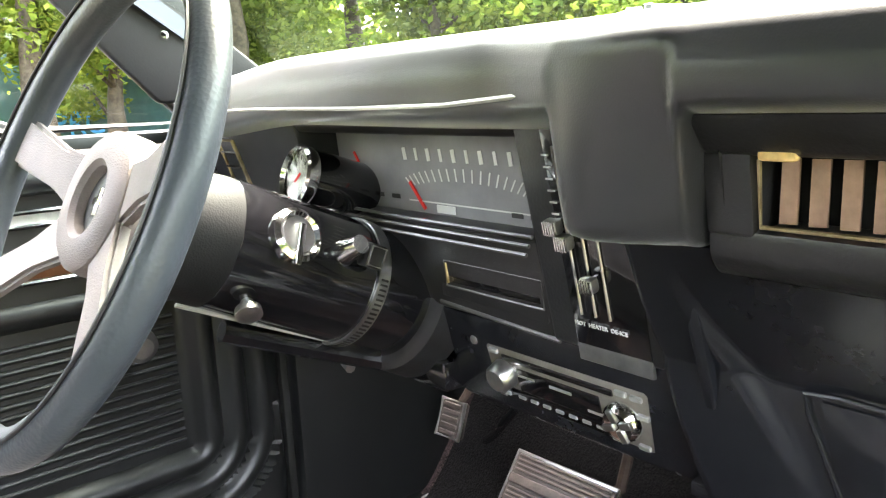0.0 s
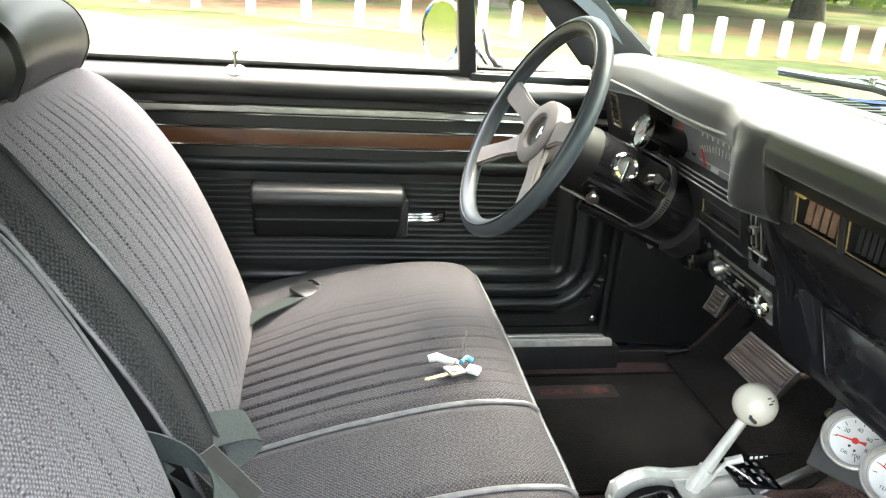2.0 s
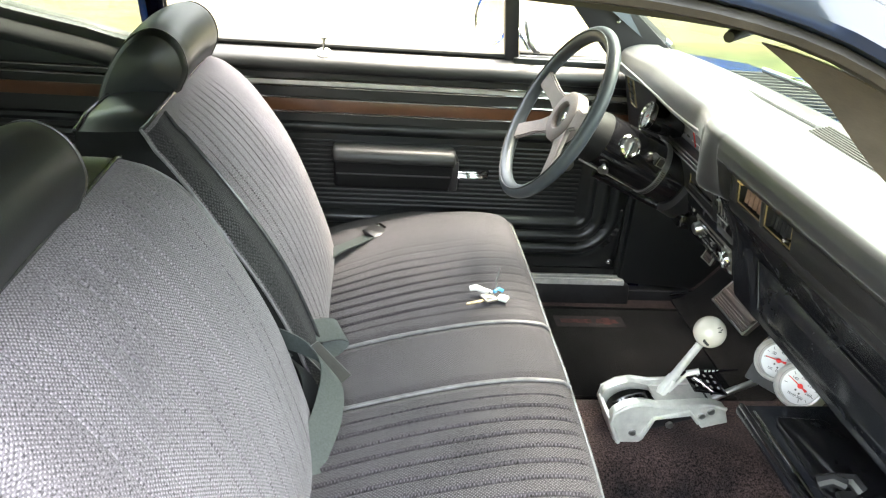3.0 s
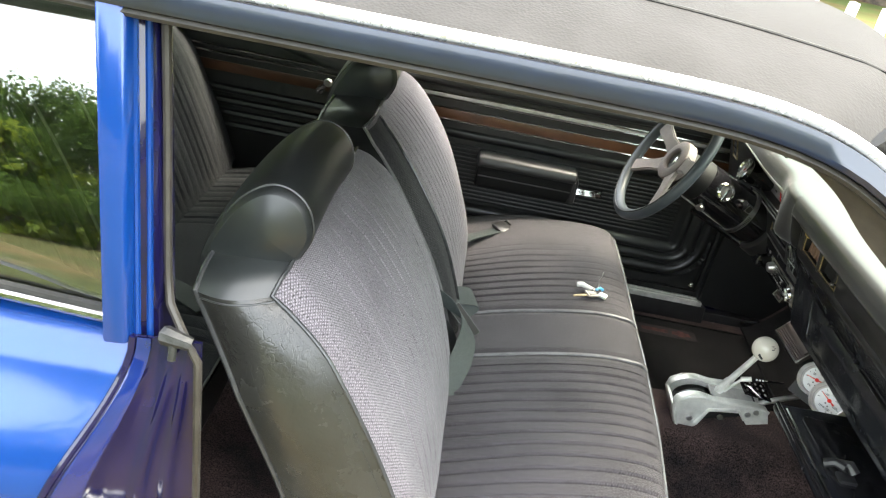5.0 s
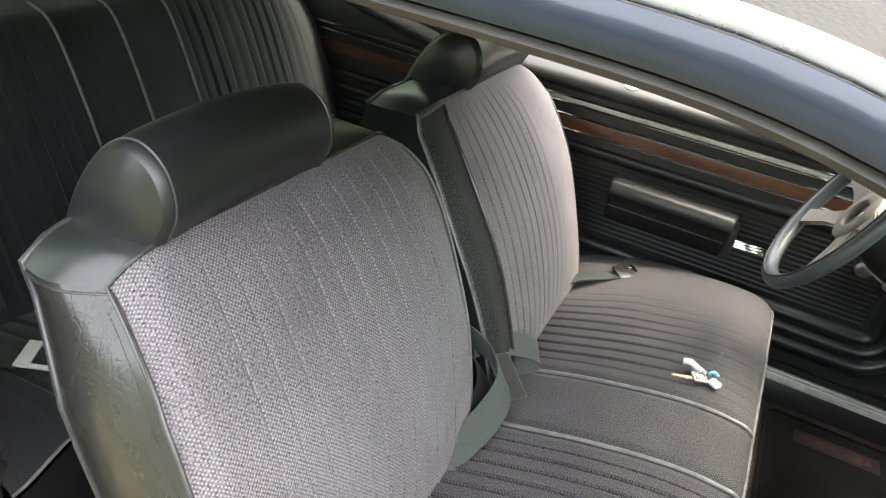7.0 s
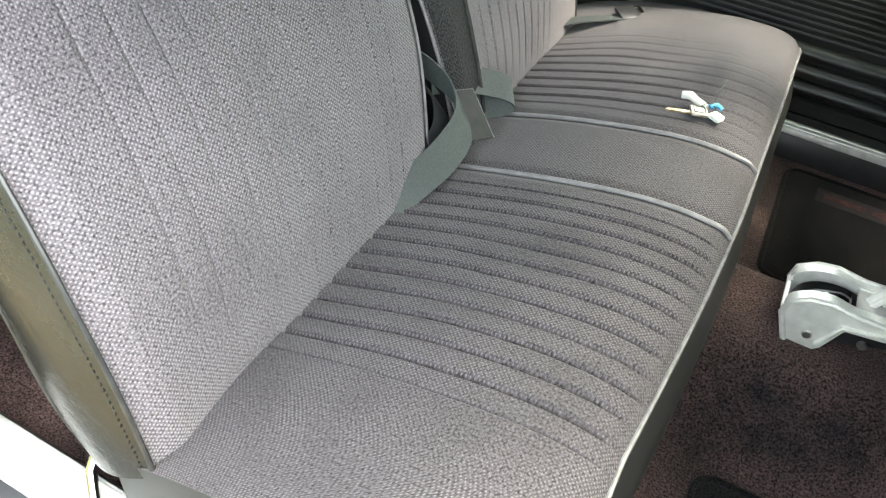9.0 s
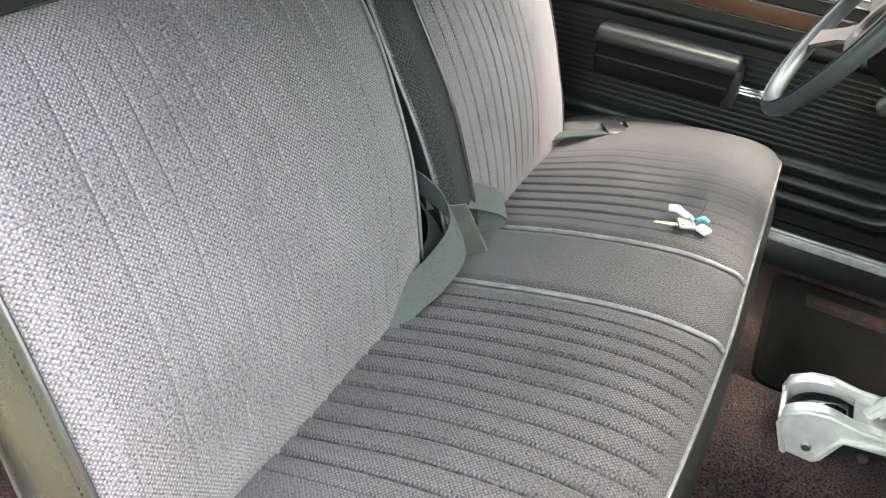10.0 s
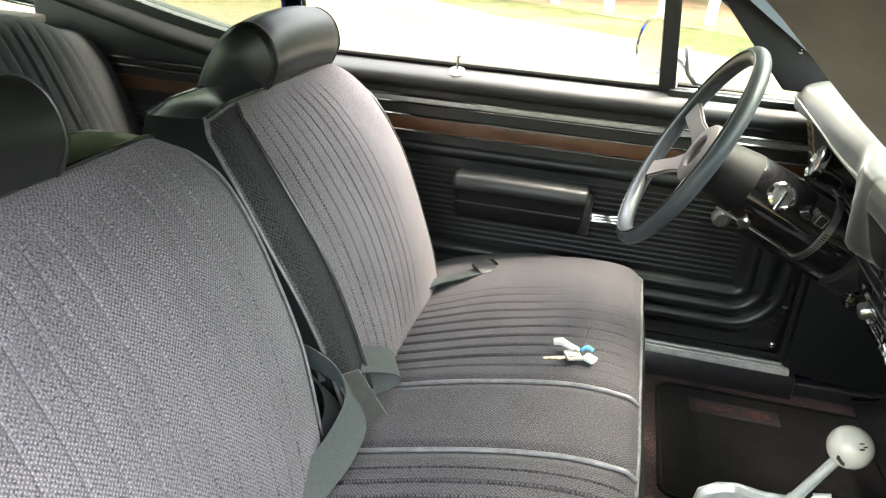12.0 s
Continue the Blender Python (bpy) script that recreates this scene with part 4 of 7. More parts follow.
def backrest(name, y_in, y_out, driver):
    """One half of the split back: cloth front, vinyl sides, top and rear, padded head roll."""
    s = 1 if y_out > y_in else -1
    wide_top = abs(y_out - y_in)
    ups, ins, outs = OUTLINE[name]
    rear_outs = [ys - s * 0.018 * smooth(0.75, 0.35, us) + s * 0.016 * smooth(0.9, 1.0, us) for us, ys in zip(ups, outs)]

    def yy(u, v, outer=outs):
        a, b = float(np.interp(u, ups, ins)), float(np.interp(u, ups, outer))
        return a + (b - a) * v

    def front(u, v):
        p = BACK(u)
        y = yy(u, v)
        d = v * wide_top
        edge = smooth(0.0, 0.06, v) * smooth(1.0, 0.93, v)
        bulge = 0.016 * math.sin(math.pi * v) * math.sin(math.pi * min(1, u * 1.05)) - 0.014 * (1 - edge)
        arch = -(0.008 if driver else 0.018) * smooth(0.10, 0.0, v) - 0.024 * max(0.0, (v - 0.90) / 0.10) ** 2
        g = pleat(d, 0.105 if driver else 0.09, wide_top - 0.07, 0.0265 if driver else 0.0335, 0.0036 * (0.12 + 0.88 * smooth(0.40, 0.26, d)) if driver else 0.0028, 0.80) * smooth(0.05, 0.15, u) * smooth(0.99, 0.90, u)
        nrm = Vector((0.87, 0, 0.5))
        return Vector((p.x, y, p.z + arch * smooth(0.75, 1.0, u))) + nrm * (bulge + g + 0.0025 * noise.noise(Vector((p.z * 8, y * 8, 1))))

    b = part(name, sheet(front, 60, 280, 0, uv=lambda u, v: (u * BACK.length, v * wide_top)), CLOTH_DRIVER if driver else CLOTH, seat,
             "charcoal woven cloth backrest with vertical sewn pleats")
    def rear(u, v):
        p = REAR(u)
        return Vector((p.x, yy(u, v, rear_outs), p.z - (0.010 * smooth(0.12, 0.0, v) + 0.024 * max(0.0, (v - 0.90) / 0.10) ** 2) * smooth(0.7, 1, u)))
    part("back_cover", sheet(rear, 24, 20), VINYL, b, "black vinyl back cover")
    for v in (0.0, 1.0):
        bow = (0.016 if v else -0.004) * s
        # inner sides get the dullest black, standing in for shade between the backs
        part("side_cover", sheet(lambda a, c: front(a, v).lerp(rear(a, v), c) + Vector((0, bow * math.sin(math.pi * c), 0)), 40, 8), VINYL_WORN if v else COLLAR, b, "worn black vinyl side cover" if v else "black vinyl side cover, gap shade in its colour")
        if v:
            dash = []
            for k in range(70):
                a = 0.03 + 0.92 * k / 70
                dash.append(tube([front(a + e, v).lerp(rear(a + e, v), 0.075) + Vector((0, bow * math.sin(math.pi * 0.075) + s * 0.0006, 0)) for e in (0, 0.007)], 0.0007, 4))
            part("stitching", merge(*dash), PRINT, b)
            part("corner_seam", tube([front(0.985, v).lerp(rear(0.985, v), c / 8) + Vector((0, bow * math.sin(math.pi * c / 8) + s * 0.0005, 0)) for c in range(9)], 0.0014, 6), SEAM, b)
    part("top_cover", sheet(lambda a, c: front(1.0, a).lerp(rear(1.0, a), c) + Vector((0, 0, 0.007 * math.sin(math.pi * c) * min(1, 9 * a * (1 - a)))) + Vector((0, s * math.sin(math.pi * c) * (0.016 * smooth(0.85, 1.0, a) - 0.004 * smooth(0.15, 0.0, a)), 0)), 40, 8), VINYL_SMOOTH, b, "smooth black vinyl top cover")
    ring = [front(k / 40, 1.0) for k in range(41)] + [front(1.0, 1 - k / 30) for k in range(1, 31)]
    part("piping", tube([p + Vector((0.002, 0, 0.002)) for p in ring], 0.0030, 8), PIPING, b)
    part("inner_piping", tube([front(1 - k / 40, 0.0) + Vector((0.002, 0, 0.002)) for k in range(41)], 0.0026, 8), PIPE_GREY, b, "pale grey piping")
    part("rear_piping", tube([rear(k / 30, 1.0) for k in range(31)] + [rear(1.0, 1 - k / 20) for k in range(1, 21)], 0.004, 8), PIPING, b)
    if driver:
        strip = part("inner_strip", sheet(lambda a, c: front(0.02 + 0.965 * a, 0.012 + 0.115 * c) + Vector((0.003, 0, 0.0015)), 40, 14, 0, uv=lambda a, c: (a * 0.5, c * 0.09)), CLOTH_DARK, b, "dark coarse cloth strip, darkened further as a turned face")
        part("strip_piping", tube([front(0.02 + 0.965 * k / 40, 0.128) + Vector((0.005, 0, 0.003)) for k in range(41)], 0.0030, 8), PIPING, strip)
    # head roll
    y0, y1 = (y_in + s * 0.202, y_in + s * 0.498)
    prof = [(-0.160, 0.984), (-0.146, 1.020), (-0.156, 1.059), (-0.182, 1.080), (-0.213, 1.079), (-0.250, 1.049), (-0.284, 0.993), (-0.296, 0.943), (-0.255, 0.938), (-0.205, 0.948)]
    cx, cz = -0.205, 1.022
    loop = curve([(x, 0, z) for x, z in prof + prof[:1]])
    def roll(u, v):
        p = loop(v)
        e = 1.03 - 0.05 * smooth(0.7, 1.0, abs(u * 2 - 1)) - 0.10 * smooth(0.95, 1.0, abs(u * 2 - 1))
        bow = 0.010 * (1 - (u * 2 - 1) ** 2)
        return Vector((cx + (p.x - cx) * e - bow * 0.3, y0 + (y1 - y0) * u, cz + (p.z - cz) * e + bow))
    h = part("headrest", sheet(roll, 40, 48), VINYL, b, "padded black vinyl headrest")
    for u in (0.0, 1.0):
        part("end_cap", sheet(lambda a, c: Vector((cx, 0, cz)).lerp(Vector((roll(u, c).x, 0, roll(u, c).z)), 1 - a) + Vector((0, roll(u, c).y + (1 if u == (1.0) else -1) * s * 0.015 * math.sin(a * math.pi / 2), 0)), 8, 48), VINYL_SMOOTH, h, "stitched end cap")
        part("seam", tube([roll(0.045 if u == 0 else 0.955, k / 48) for k in range(48)], 0.0022, 6, closed=True), SEAM, h)
    for yp in (0.25, 0.43):
        part("headrest_post", tube([(-0.22, y_in + s * yp, 0.955), (-0.215, y_in + s * yp, 1.0)], 0.006, 10), CHROME, h)
    return b


backrest("passenger_backrest", 0.020, -0.530, False)
backrest("driver_backrest", 0.080, 0.600, True)

# ---------------------------------------------------------------- rear bench
rear = thing("rear_bench_seat", (-0.6, YC, FLOOR), "dark cloth rear bench seat with sewn pleats", "car seat")
RC = curve([(-0.66, 0, 0.60), (-0.55, 0, 0.625), (-0.44, 0, 0.640), (-0.37, 0, 0.638), (-0.335, 0, 0.618)])


def rear_top(u, v):
    p = RC(u)
    y = YC + (v * 2 - 1) * 0.60
    d = abs(y - YC)
    return Vector((p.x, y, p.z - 0.03 * smooth(0.5, 0.6, d) + pleat(d, 0.16, 0.52, 0.032, 0.005) * smooth(1.0, 0.85, u)))


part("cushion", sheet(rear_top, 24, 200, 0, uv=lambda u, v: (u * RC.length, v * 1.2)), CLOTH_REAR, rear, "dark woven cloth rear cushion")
part("cushion_skirt", sheet(lambda u, v: rear_top(1, u) + Vector((0.004 - 0.05 * v, 0, -0.006 - 0.22 * v)), 40, 4), VINYL, rear)
part("front_piping", tube([rear_top(1, k / 60) for k in range(61)], 0.0024, 8), PIPE_GREY, rear)
RB = curve([(-0.60, 0, 0.60), (-0.635, 0, 0.70), (-0.69, 0, 0.83), (-0.745, 0, 0.945), (-0.785, 0, 1.005), (-0.83, 0, 1.02)])


def rear_back(u, v):
    p = RB(u)
    y = YC + (v * 2 - 1) * 0.62
    d = abs(y - YC)
    drop = 0.05 * smooth(0.42, 0.62, d) * smooth(0.6, 1.0, u)
    g = pleat(d, 0.16, 0.53, 0.032, 0.006) * smooth(0.02, 0.12, u) * smooth(0.95, 0.85, u)
    return Vector((p.x + g - 0.02 * smooth(0.5, 0.62, d), y, p.z - drop + g * 0.4))


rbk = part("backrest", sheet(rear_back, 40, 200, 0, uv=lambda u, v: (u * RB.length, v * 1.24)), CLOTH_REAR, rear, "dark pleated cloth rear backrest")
part("back_panel", sheet(lambda u, v: rear_back(1, u) + Vector((-0.05 * v, 0, -0.3 * v)), 20, 3), VINYL, rear)
for dd in (-0.13, 0.0, 0.13):
    part("back_piping", tube([rear_back(k / 30, 0.5 + dd / 1.24) + Vector((0.002, 0, 0.002)) for k in range(31)], 0.0026, 8), PIPE_GREY, rbk)

# ---------------------------------------------------------------- driver's door
door = thing("driver_door", (0.28, 0.78, 0.40), "black vinyl door trim with chrome and walnut strips, window down", "car door")
DY = 0.745


BOLSTER = curve([(0, 0.733, 0.915), (0, 0.719, 0.921), (0, 0.714, 0.933), (0, 0.720, 0.945), (0, 0.736, 0.957), (0, 0.752, 0.966), (0, 0.766, 0.972)])


def nest(x, z):
    """How far a point of the trim lies outside the ribbed panel."""
    dx = max(x - 0.698, 0.0)
    dz = max(0.582 - z, z - 0.763, 0.0)
    return math.hypot(dx, dz)


def trim(u, v):
    x = -0.27 + 1.10 * u
    if v > 0.88:
        p = BOLSTER((v - 0.88) / 0.12)
        return Vector((x, p.y, p.z))
    z = 0.425 + 0.49 * v / 0.88
    if z > 0.80:
        depth = 0.012
    else:
        k = nest(x, z)
        depth = 0.004 + (0.017 * abs(math.sin(math.pi * (k - 0.008) / 0.036)) ** 0.6 if k > 0.008 else 0.0)
        if k > 0.118 and z < 0.6:
            depth = 0.004 + 0.016 * smooth(0.20, 0.13, k)
    depth *= smooth(0.0, 0.02, v) * smooth(1.0, 0.985, u)
    return Vector((x, DY - depth, z))


panel = part("trim_panel", sheet(trim, 170, 160), VINYL_DOOR, door, "black moulded vinyl door trim")
part("door_shell", prism([(-0.29, 0.40), (0.84, 0.40), (0.84, 0.93), (0.72, 0.946), (-0.29, 0.946)], "y", DY + 0.004, DY + 0.10, 0.012), BLUE, door, "blue painted door shell")
part("edge_seal", merge(box(0.826, 0.848, DY - 0.014, DY + 0.003, 0.40, 0.95, 0.003), box(-0.29, 0.846, DY - 0.012, DY + 0.003, 0.392, 0.428, 0.003)), RUBBER, door, "black rubber door edge seal")
for z in (0.899, 0.884, 0.857, 0.823):
    part("chrome_strip", tube([(-0.265, DY - 0.014, z), (0.80, DY - 0.014, z)], 0.0032, 8), CHROME, panel)
part("insert_strip", box(-0.265, 0.80, DY - 0.0135, DY - 0.008, 0.8855, 0.8975, 0.001), SILVERTRIM, panel, "bright metal insert")
part("wood_strip", box(-0.265, 0.80, DY - 0.015, DY - 0.008, 0.826, 0.8545, 0.0015), WOOD, panel, "walnut grained strip")
for k in range(14):
    z = 0.590 + k * 0.01245
    part("rib", tube([(-0.26, DY - 0.005, z), (0.692, DY - 0.005, z)], 0.0034, 6), VINYL_DOOR, panel)
    part("rib_line", tube([(-0.26, DY - 0.0082, z + 0.001), (0.692, DY - 0.0082, z + 0.001)], 0.0007, 5), PIPE_DARK, panel)

arm = part("armrest", prism([(DY - 0.006, 0.745), (DY - 0.055, 0.752), (DY - 0.075, 0.746), (DY - 0.080, 0.725), (DY - 0.074, 0.716), (DY - 0.072, 0.69), (DY - 0.060, 0.655), (DY - 0.006, 0.640)], "x", 0.080, 0.362, 0.010, 3), COLLAR, door, "black moulded armrest")
part("armrest_pad", prism([(DY - 0.006, 0.752), (DY - 0.055, 0.762), (DY - 0.078, 0.756), (DY - 0.086, 0.738), (DY - 0.080, 0.724), (DY - 0.006, 0.724)], "x", 0.076, 0.366, 0.009, 3), VINYL, arm, "padded black armrest top")
part("armrest_groove", tube([(0.085, DY - 0.0745, 0.697), (0.355, DY - 0.0745, 0.697)], 0.002, 6), PIPE_DARK, arm)
part("armrest_end", box(0.352, 0.376, DY - 0.066, DY - 0.006, 0.655, 0.735, 0.008), PLASTIC, arm)
part("door_handle", merge(*[tube([(0.372, DY - 0.036 - 0.002 * k, 0.684 + 0.007 * k), (0.41, DY - 0.040 - 0.002 * k, 0.686 + 0.007 * k), (0.452, DY - 0.032, 0.686 + 0.007 * k)], 0.0042, 8) for k in range(3)],
                               box(0.372, 0.45, DY - 0.040, DY - 0.034, 0.682, 0.702, 0.002)), CHROME, door, "chrome inside door handle")
cr = part("window_crank", tube([(0.665, DY - 0.008, 0.795), (0.660, DY - 0.03, 0.785), (0.648, DY - 0.035, 0.765), (0.636, DY - 0.038, 0.746)], 0.008, 8, flat=0.005), CHROME, door, "chrome window winder")
part("crank_knob", lathe([(0.0, -0.028), (0.012, -0.028), (0.019, -0.022), (0.020, -0.012), (0.014, -0.002), (0.008, 0.0), (0.008, 0.014)], (0.634, DY - 0.044, 0.742), (0, 1, 0.1), 24), STEEL, cr, "turned steel knob")
lk = part("lock_ferrule", lathe([(0.0, 0.004), (0.010, 0.004), (0.017, 0.001), (0.018, -0.004)], (0.051, 0.742, 0.961), (0, -0.5, 0.85), 24), DRIPRAIL, door)
part("lock_knob", lathe([(0.0035, 0.0), (0.0035, 0.030), (0.0075, 0.031), (0.0078, 0.035), (0.0, 0.037)], (0.051, 0.743, 0.960), (0, 0.02, 1), 16), CHROME, lk, "chrome lock button")
part("window_seal", merge(tube([(-0.28, DY + 0.012, 0.972), (0.49, DY + 0.012, 0.972)], 0.006, 8), tube([(-0.28, DY + 0.030, 0.966), (0.80, DY + 0.030, 0.962)], 0.006, 8)), RUBBER, door)
part("door_screw", lathe([(0, 0.004), (0.004, 0.003), (0.007, 0), (0.007, -0.004)], (0.805, DY - 0.018, 0.452), (-0.1, -1, 0), 14), CHROME, door)
# vent window: division bar, frame, pane, catch
vent = part("vent_window", prism([(0.50, 0.985), (0.74, 0.985), (0.50, 1.235)], "y", DY + 0.020, DY + 0.023), CLEAR, door, "clear triangular vent window")
vent.visible_shadow = False
part("division_bar", prism([(0.470, 0.955), (0.504, 0.955), (0.466, 1.31), (0.434, 1.31)], "y", DY + 0.005, DY + 0.030, 0.004), PLASTIC, door)
part("vent_frame", tube([(0.505, DY + 0.020, 0.982), (0.75, DY + 0.020, 0.982), (0.47, DY - 0.045, 1.255)], 0.006, 8, closed=False), RUBBER, door)
part("vent_sill", box(0.488, 0.80, DY - 0.004, DY + 0.04, 0.945, 0.974, 0.006), VINYL_DOOR, door)
part("vent_catch", tube([(0.510, DY + 0.008, 1.055), (0.512, DY - 0.004, 1.04), (0.520, DY - 0.010, 1.01), (0.535, DY - 0.008, 0.992), (0.548, DY + 0.005, 0.988)], lambda t: 0.0065 - 0.003 * abs(t - 0.4), 10), STEEL, door, "bright vent window catch")

mir = thing("door_mirror", (0.46, 0.87, 0.96), "round chrome door mirror", "mirror")
MD = Vector((-0.85, -0.52, 0.06)).normalized()
MC = Vector((0.45, 0.872, 1.037))
part("mirror_shell", lathe([(0.060, -0.004), (0.062, 0.004), (0.056, 0.02), (0.038, 0.036), (0.0, 0.044)], MC, -MD, 40), CHROME, mir)
part("mirror_rim", tube([MC + (basis(MD)[1] * math.cos(k * math.pi / 24) + basis(MD)[2] * math.sin(k * math.pi / 24)) * 0.0605 + MD * 0.003 for k in range(48)], 0.004, 8, closed=True), CHROME, mir)
part("mirror_pane", lathe([(0.0, 0.002), (0.0585, 0.002), (0.0585, -0.002)], MC, MD, 40), MIRROR, mir)
part("mirror_arm", tube([MC - MD * 0.04, MC + Vector((0.07, -0.02, -0.03)), Vector((0.55, 0.81, 0.965))], 0.009, 10), CHROME, mir)

# ---------------------------------------------------------------- dashboard
dash = thing("dashboard", (0.85, YC, 0.72), "black padded dashboard with metal lower panel", "dashboard")


def dash_top(u, v):
    """The pad from its rolled edge up to the windscreen; a padded divider drops from it beside the instruments."""
    y = 0.715 - 1.36 * v
    k = smooth(0.190, 0.070, y)                      # 0 before the driver, 1 before the passenger
    low = smooth(0.124, 0.113, y) * smooth(0.040, 0.050, y)
    f = smooth(0.108, 0.046, y)
    d = abs(y - YC)
    xe = 0.700 + 0.02 * smooth(0.25, 0.66, y) - 0.024 * k + 0.02 * smooth(0.3, 0.62, -y)
    ze = 1.012 - 0.006 * k - 0.018 * smooth(0.4, 0.66, d)
    h = 0.013 * k                                    # the lip is shallower over the passenger's vents
    plain = [(xe + 0.045, ze - 0.034 + h), (xe + 0.006, ze - 0.026 + h), (xe, ze - 0.006 + 0.6 * h), (xe + 0.002, ze + 0.012)]
    drop = [(xe + 0.075, 0.922), (xe + 0.014 + 0.026 * f, 0.9235), (xe + 0.005 + 0.014 * f, 0.955), (xe + 0.002, ze + 0.012)]
    lip = [(a + (c - a) * low, 0, b + (e - b) * low) for (a, b), (c, e) in zip(plain, drop)]
    xb = xe + 0.020 * k                              # behind the lip the top runs on as one smooth sheet
    xr = 0.820 - 0.035 * smooth(0.35, 0.66, d) + 0.012 * smooth(0.1, 0.3, y)
    prof = curve(lip + [(xe + 0.010, 0, ze + 0.026), (xb + 0.042, 0, 1.0430 - 0.012 * smooth(0.4, 0.66, d)), (xb + 0.085, 0, 1.0445 - 0.012 * smooth(0.4, 0.66, d)),
                        (xr - 0.010, 0, 1.0425 - 0.012 * smooth(0.4, 0.66, d)), (xr, 0, 1.034 - 0.008 * smooth(0.4, 0.66, d)), (xr + 0.003, 0, 1.018)])
    under = sum((Vector(b) - Vector(a)).length for a, b in zip(lip, lip[1:])) / prof.length
    p = prof(u / 0.45 * under if u < 0.45 else under + (u - 0.45) / 0.55 * (1 - under))
    return Vector((p.x, y, p.z))


top = part("dash_pad", sheet(dash_top, 44, 400), PAD, dash, "black grained dash pad with padded divider", angle=60)
DECK = material("grey_defroster_panel", (0.050, 0.056, 0.052), 0.42, noise_scale=25, vary=0.2, bump=0.08, bump_scale=300)
deck = part("defroster_panel", sheet(lambda u, v: Vector((0.80 + (0.944 - 0.09 * (2 * v - 1) ** 2 - 0.80) * u, YC + (2 * v - 1) * 0.64, 1.029 - 0.006 * u)), 6, 24, 0.003), DECK, dash, "dull grey defroster panel under the windscreen")
part("defroster_vent", prism([(0.852, 0.325), (0.862, 0.327), (0.884, 0.125), (0.878, 0.114), (0.868, 0.118)], "z", 1.026, 1.0325, 0.001), SILVERTRIM, deck, "bright defroster outlet")
for k in range(9):
    part("speaker_slot", prism([(0.829 + 0.0075 * k, 0.085 + 0.004 * k), (0.8325 + 0.0075 * k, 0.085 + 0.004 * k), (0.8325 + 0.0075 * k, -0.20), (0.829 + 0.0075 * k, -0.20)], "z", 1.026, 1.0302), RUBBER, deck)

# vent band before the passenger
band = part("vent_band", merge(
    prism([(0.690, 0.990), (0.80, 0.990), (0.80, 0.968), (0.708, 0.970)], "y", -0.62, 0.045, 0.004),
    prism([(0.716, 0.934), (0.80, 0.934), (0.80, 0.905), (0.726, 0.908), (0.718, 0.918)], "y", -0.62, 0.045, 0.004),
    *[prism([(0.708, 0.975), (0.80, 0.975), (0.80, 0.925), (0.716, 0.930)], "y", a, b, 0.003) for a, b in ((0.020, 0.045), (-0.066, -0.056), (-0.62, -0.145))]), PLASTIC, dash, "black vent surround")


def air_vent(y0, y1, tone, n):
    v = part("air_vent", merge(box(0.750, 0.754, y0, y1, 0.930, 0.972, 0.001)), RUBBER, dash, "dashboard air vent")
    for k in range(n):
        y = y0 + (k + 0.8) * (y1 - y0) / (n + 0.6)
        w = 0.0037 if n < 7 else 0.0022
        part("vane", prism([(0.727, y - w), (0.725, y + w), (0.7265, y + w), (0.7285, y - w)], "z", 0.937, 0.968), tone, v)
    part("vent_trim", tube([(0.7135, y0 + 0.002, 0.968), (0.718, y0 + 0.002, 0.936), (0.718, y1 - 0.002, 0.936), (0.7135, y1 - 0.002, 0.968)], 0.0013, 6), BRASS, v, "worn bright trim")
    return v


TANVANE = material("tan_vane", (0.29, 0.18, 0.125), 0.38, metal=0.35, noise_scale=60, vary=0.25)
air_vent(-0.056, 0.020, TANVANE, 5)
air_vent(-0.143, -0.066, PLASTIC, 8)
part("torn_trim", box(0.706, 0.712, -0.002, 0.016, 0.968, 0.974, 0.002), material("bare_foam", (0.55, 0.38, 0.15), 0.8, noise_scale=90, vary=0.3), dash, "torn tan patch")
part("vent_border", tube([(0.706, 0.034, 0.980), (0.706, -0.60, 0.978), (0.722, -0.60, 0.919), (0.722, 0.034, 0.921)], 0.0024, 8, closed=True), PLASTIC, band)
part("band_screw", lathe([(0, -0.002), (0.003, -0.001), (0.004, 0.002)], (0.7035, 0.006, 0.981), (1, 0, 0), 10), STEEL, band)
part("vent_knob", lathe([(0, -0.010), (0.003, -0.010), (0.004, -0.004), (0.002, 0)], (0.716, -0.141, 0.948), (1, 0, 0), 14), CHROME, dash)

# lower metal panel, passenger's side, with the raised line of the glove box
def on_low(z):
    return 0.735 + (0.905 - z) * 0.048 / 0.069 if z > 0.836 else 0.783 + (0.836 - z) * 0.007 / 0.088

def low_face(u, v):
    """Pressed steel from under the vents to its foot; a straight flange by the radio folds back along a soft crease."""
    z = 0.921 - 0.191 * u
    q = (z - 0.729) / 0.192
    y0 = 0.081 + 0.026 * q + 0.018 * math.sin(math.pi * q)
    a = v * v * (3 - 2 * v) * 0.25 + v * 0.75
    y = y0 + 0.004 - (y0 + 0.624) * a
    crease = 0.020 + 0.065 * smooth(0.74, 0.90, z)
    w = 0.76 + 0.24 * smooth(crease, crease - 0.018, y)
    flange = 0.720 + (0.921 - z) * 0.365
    x = flange + (on_low(z) - flange) * w
    x += 0.016 * smooth(y0 - 0.012, y0 + 0.004, y) ** 2 + 0.012 * smooth(0.742, 0.730, z) ** 2
    return Vector((x, y, z))


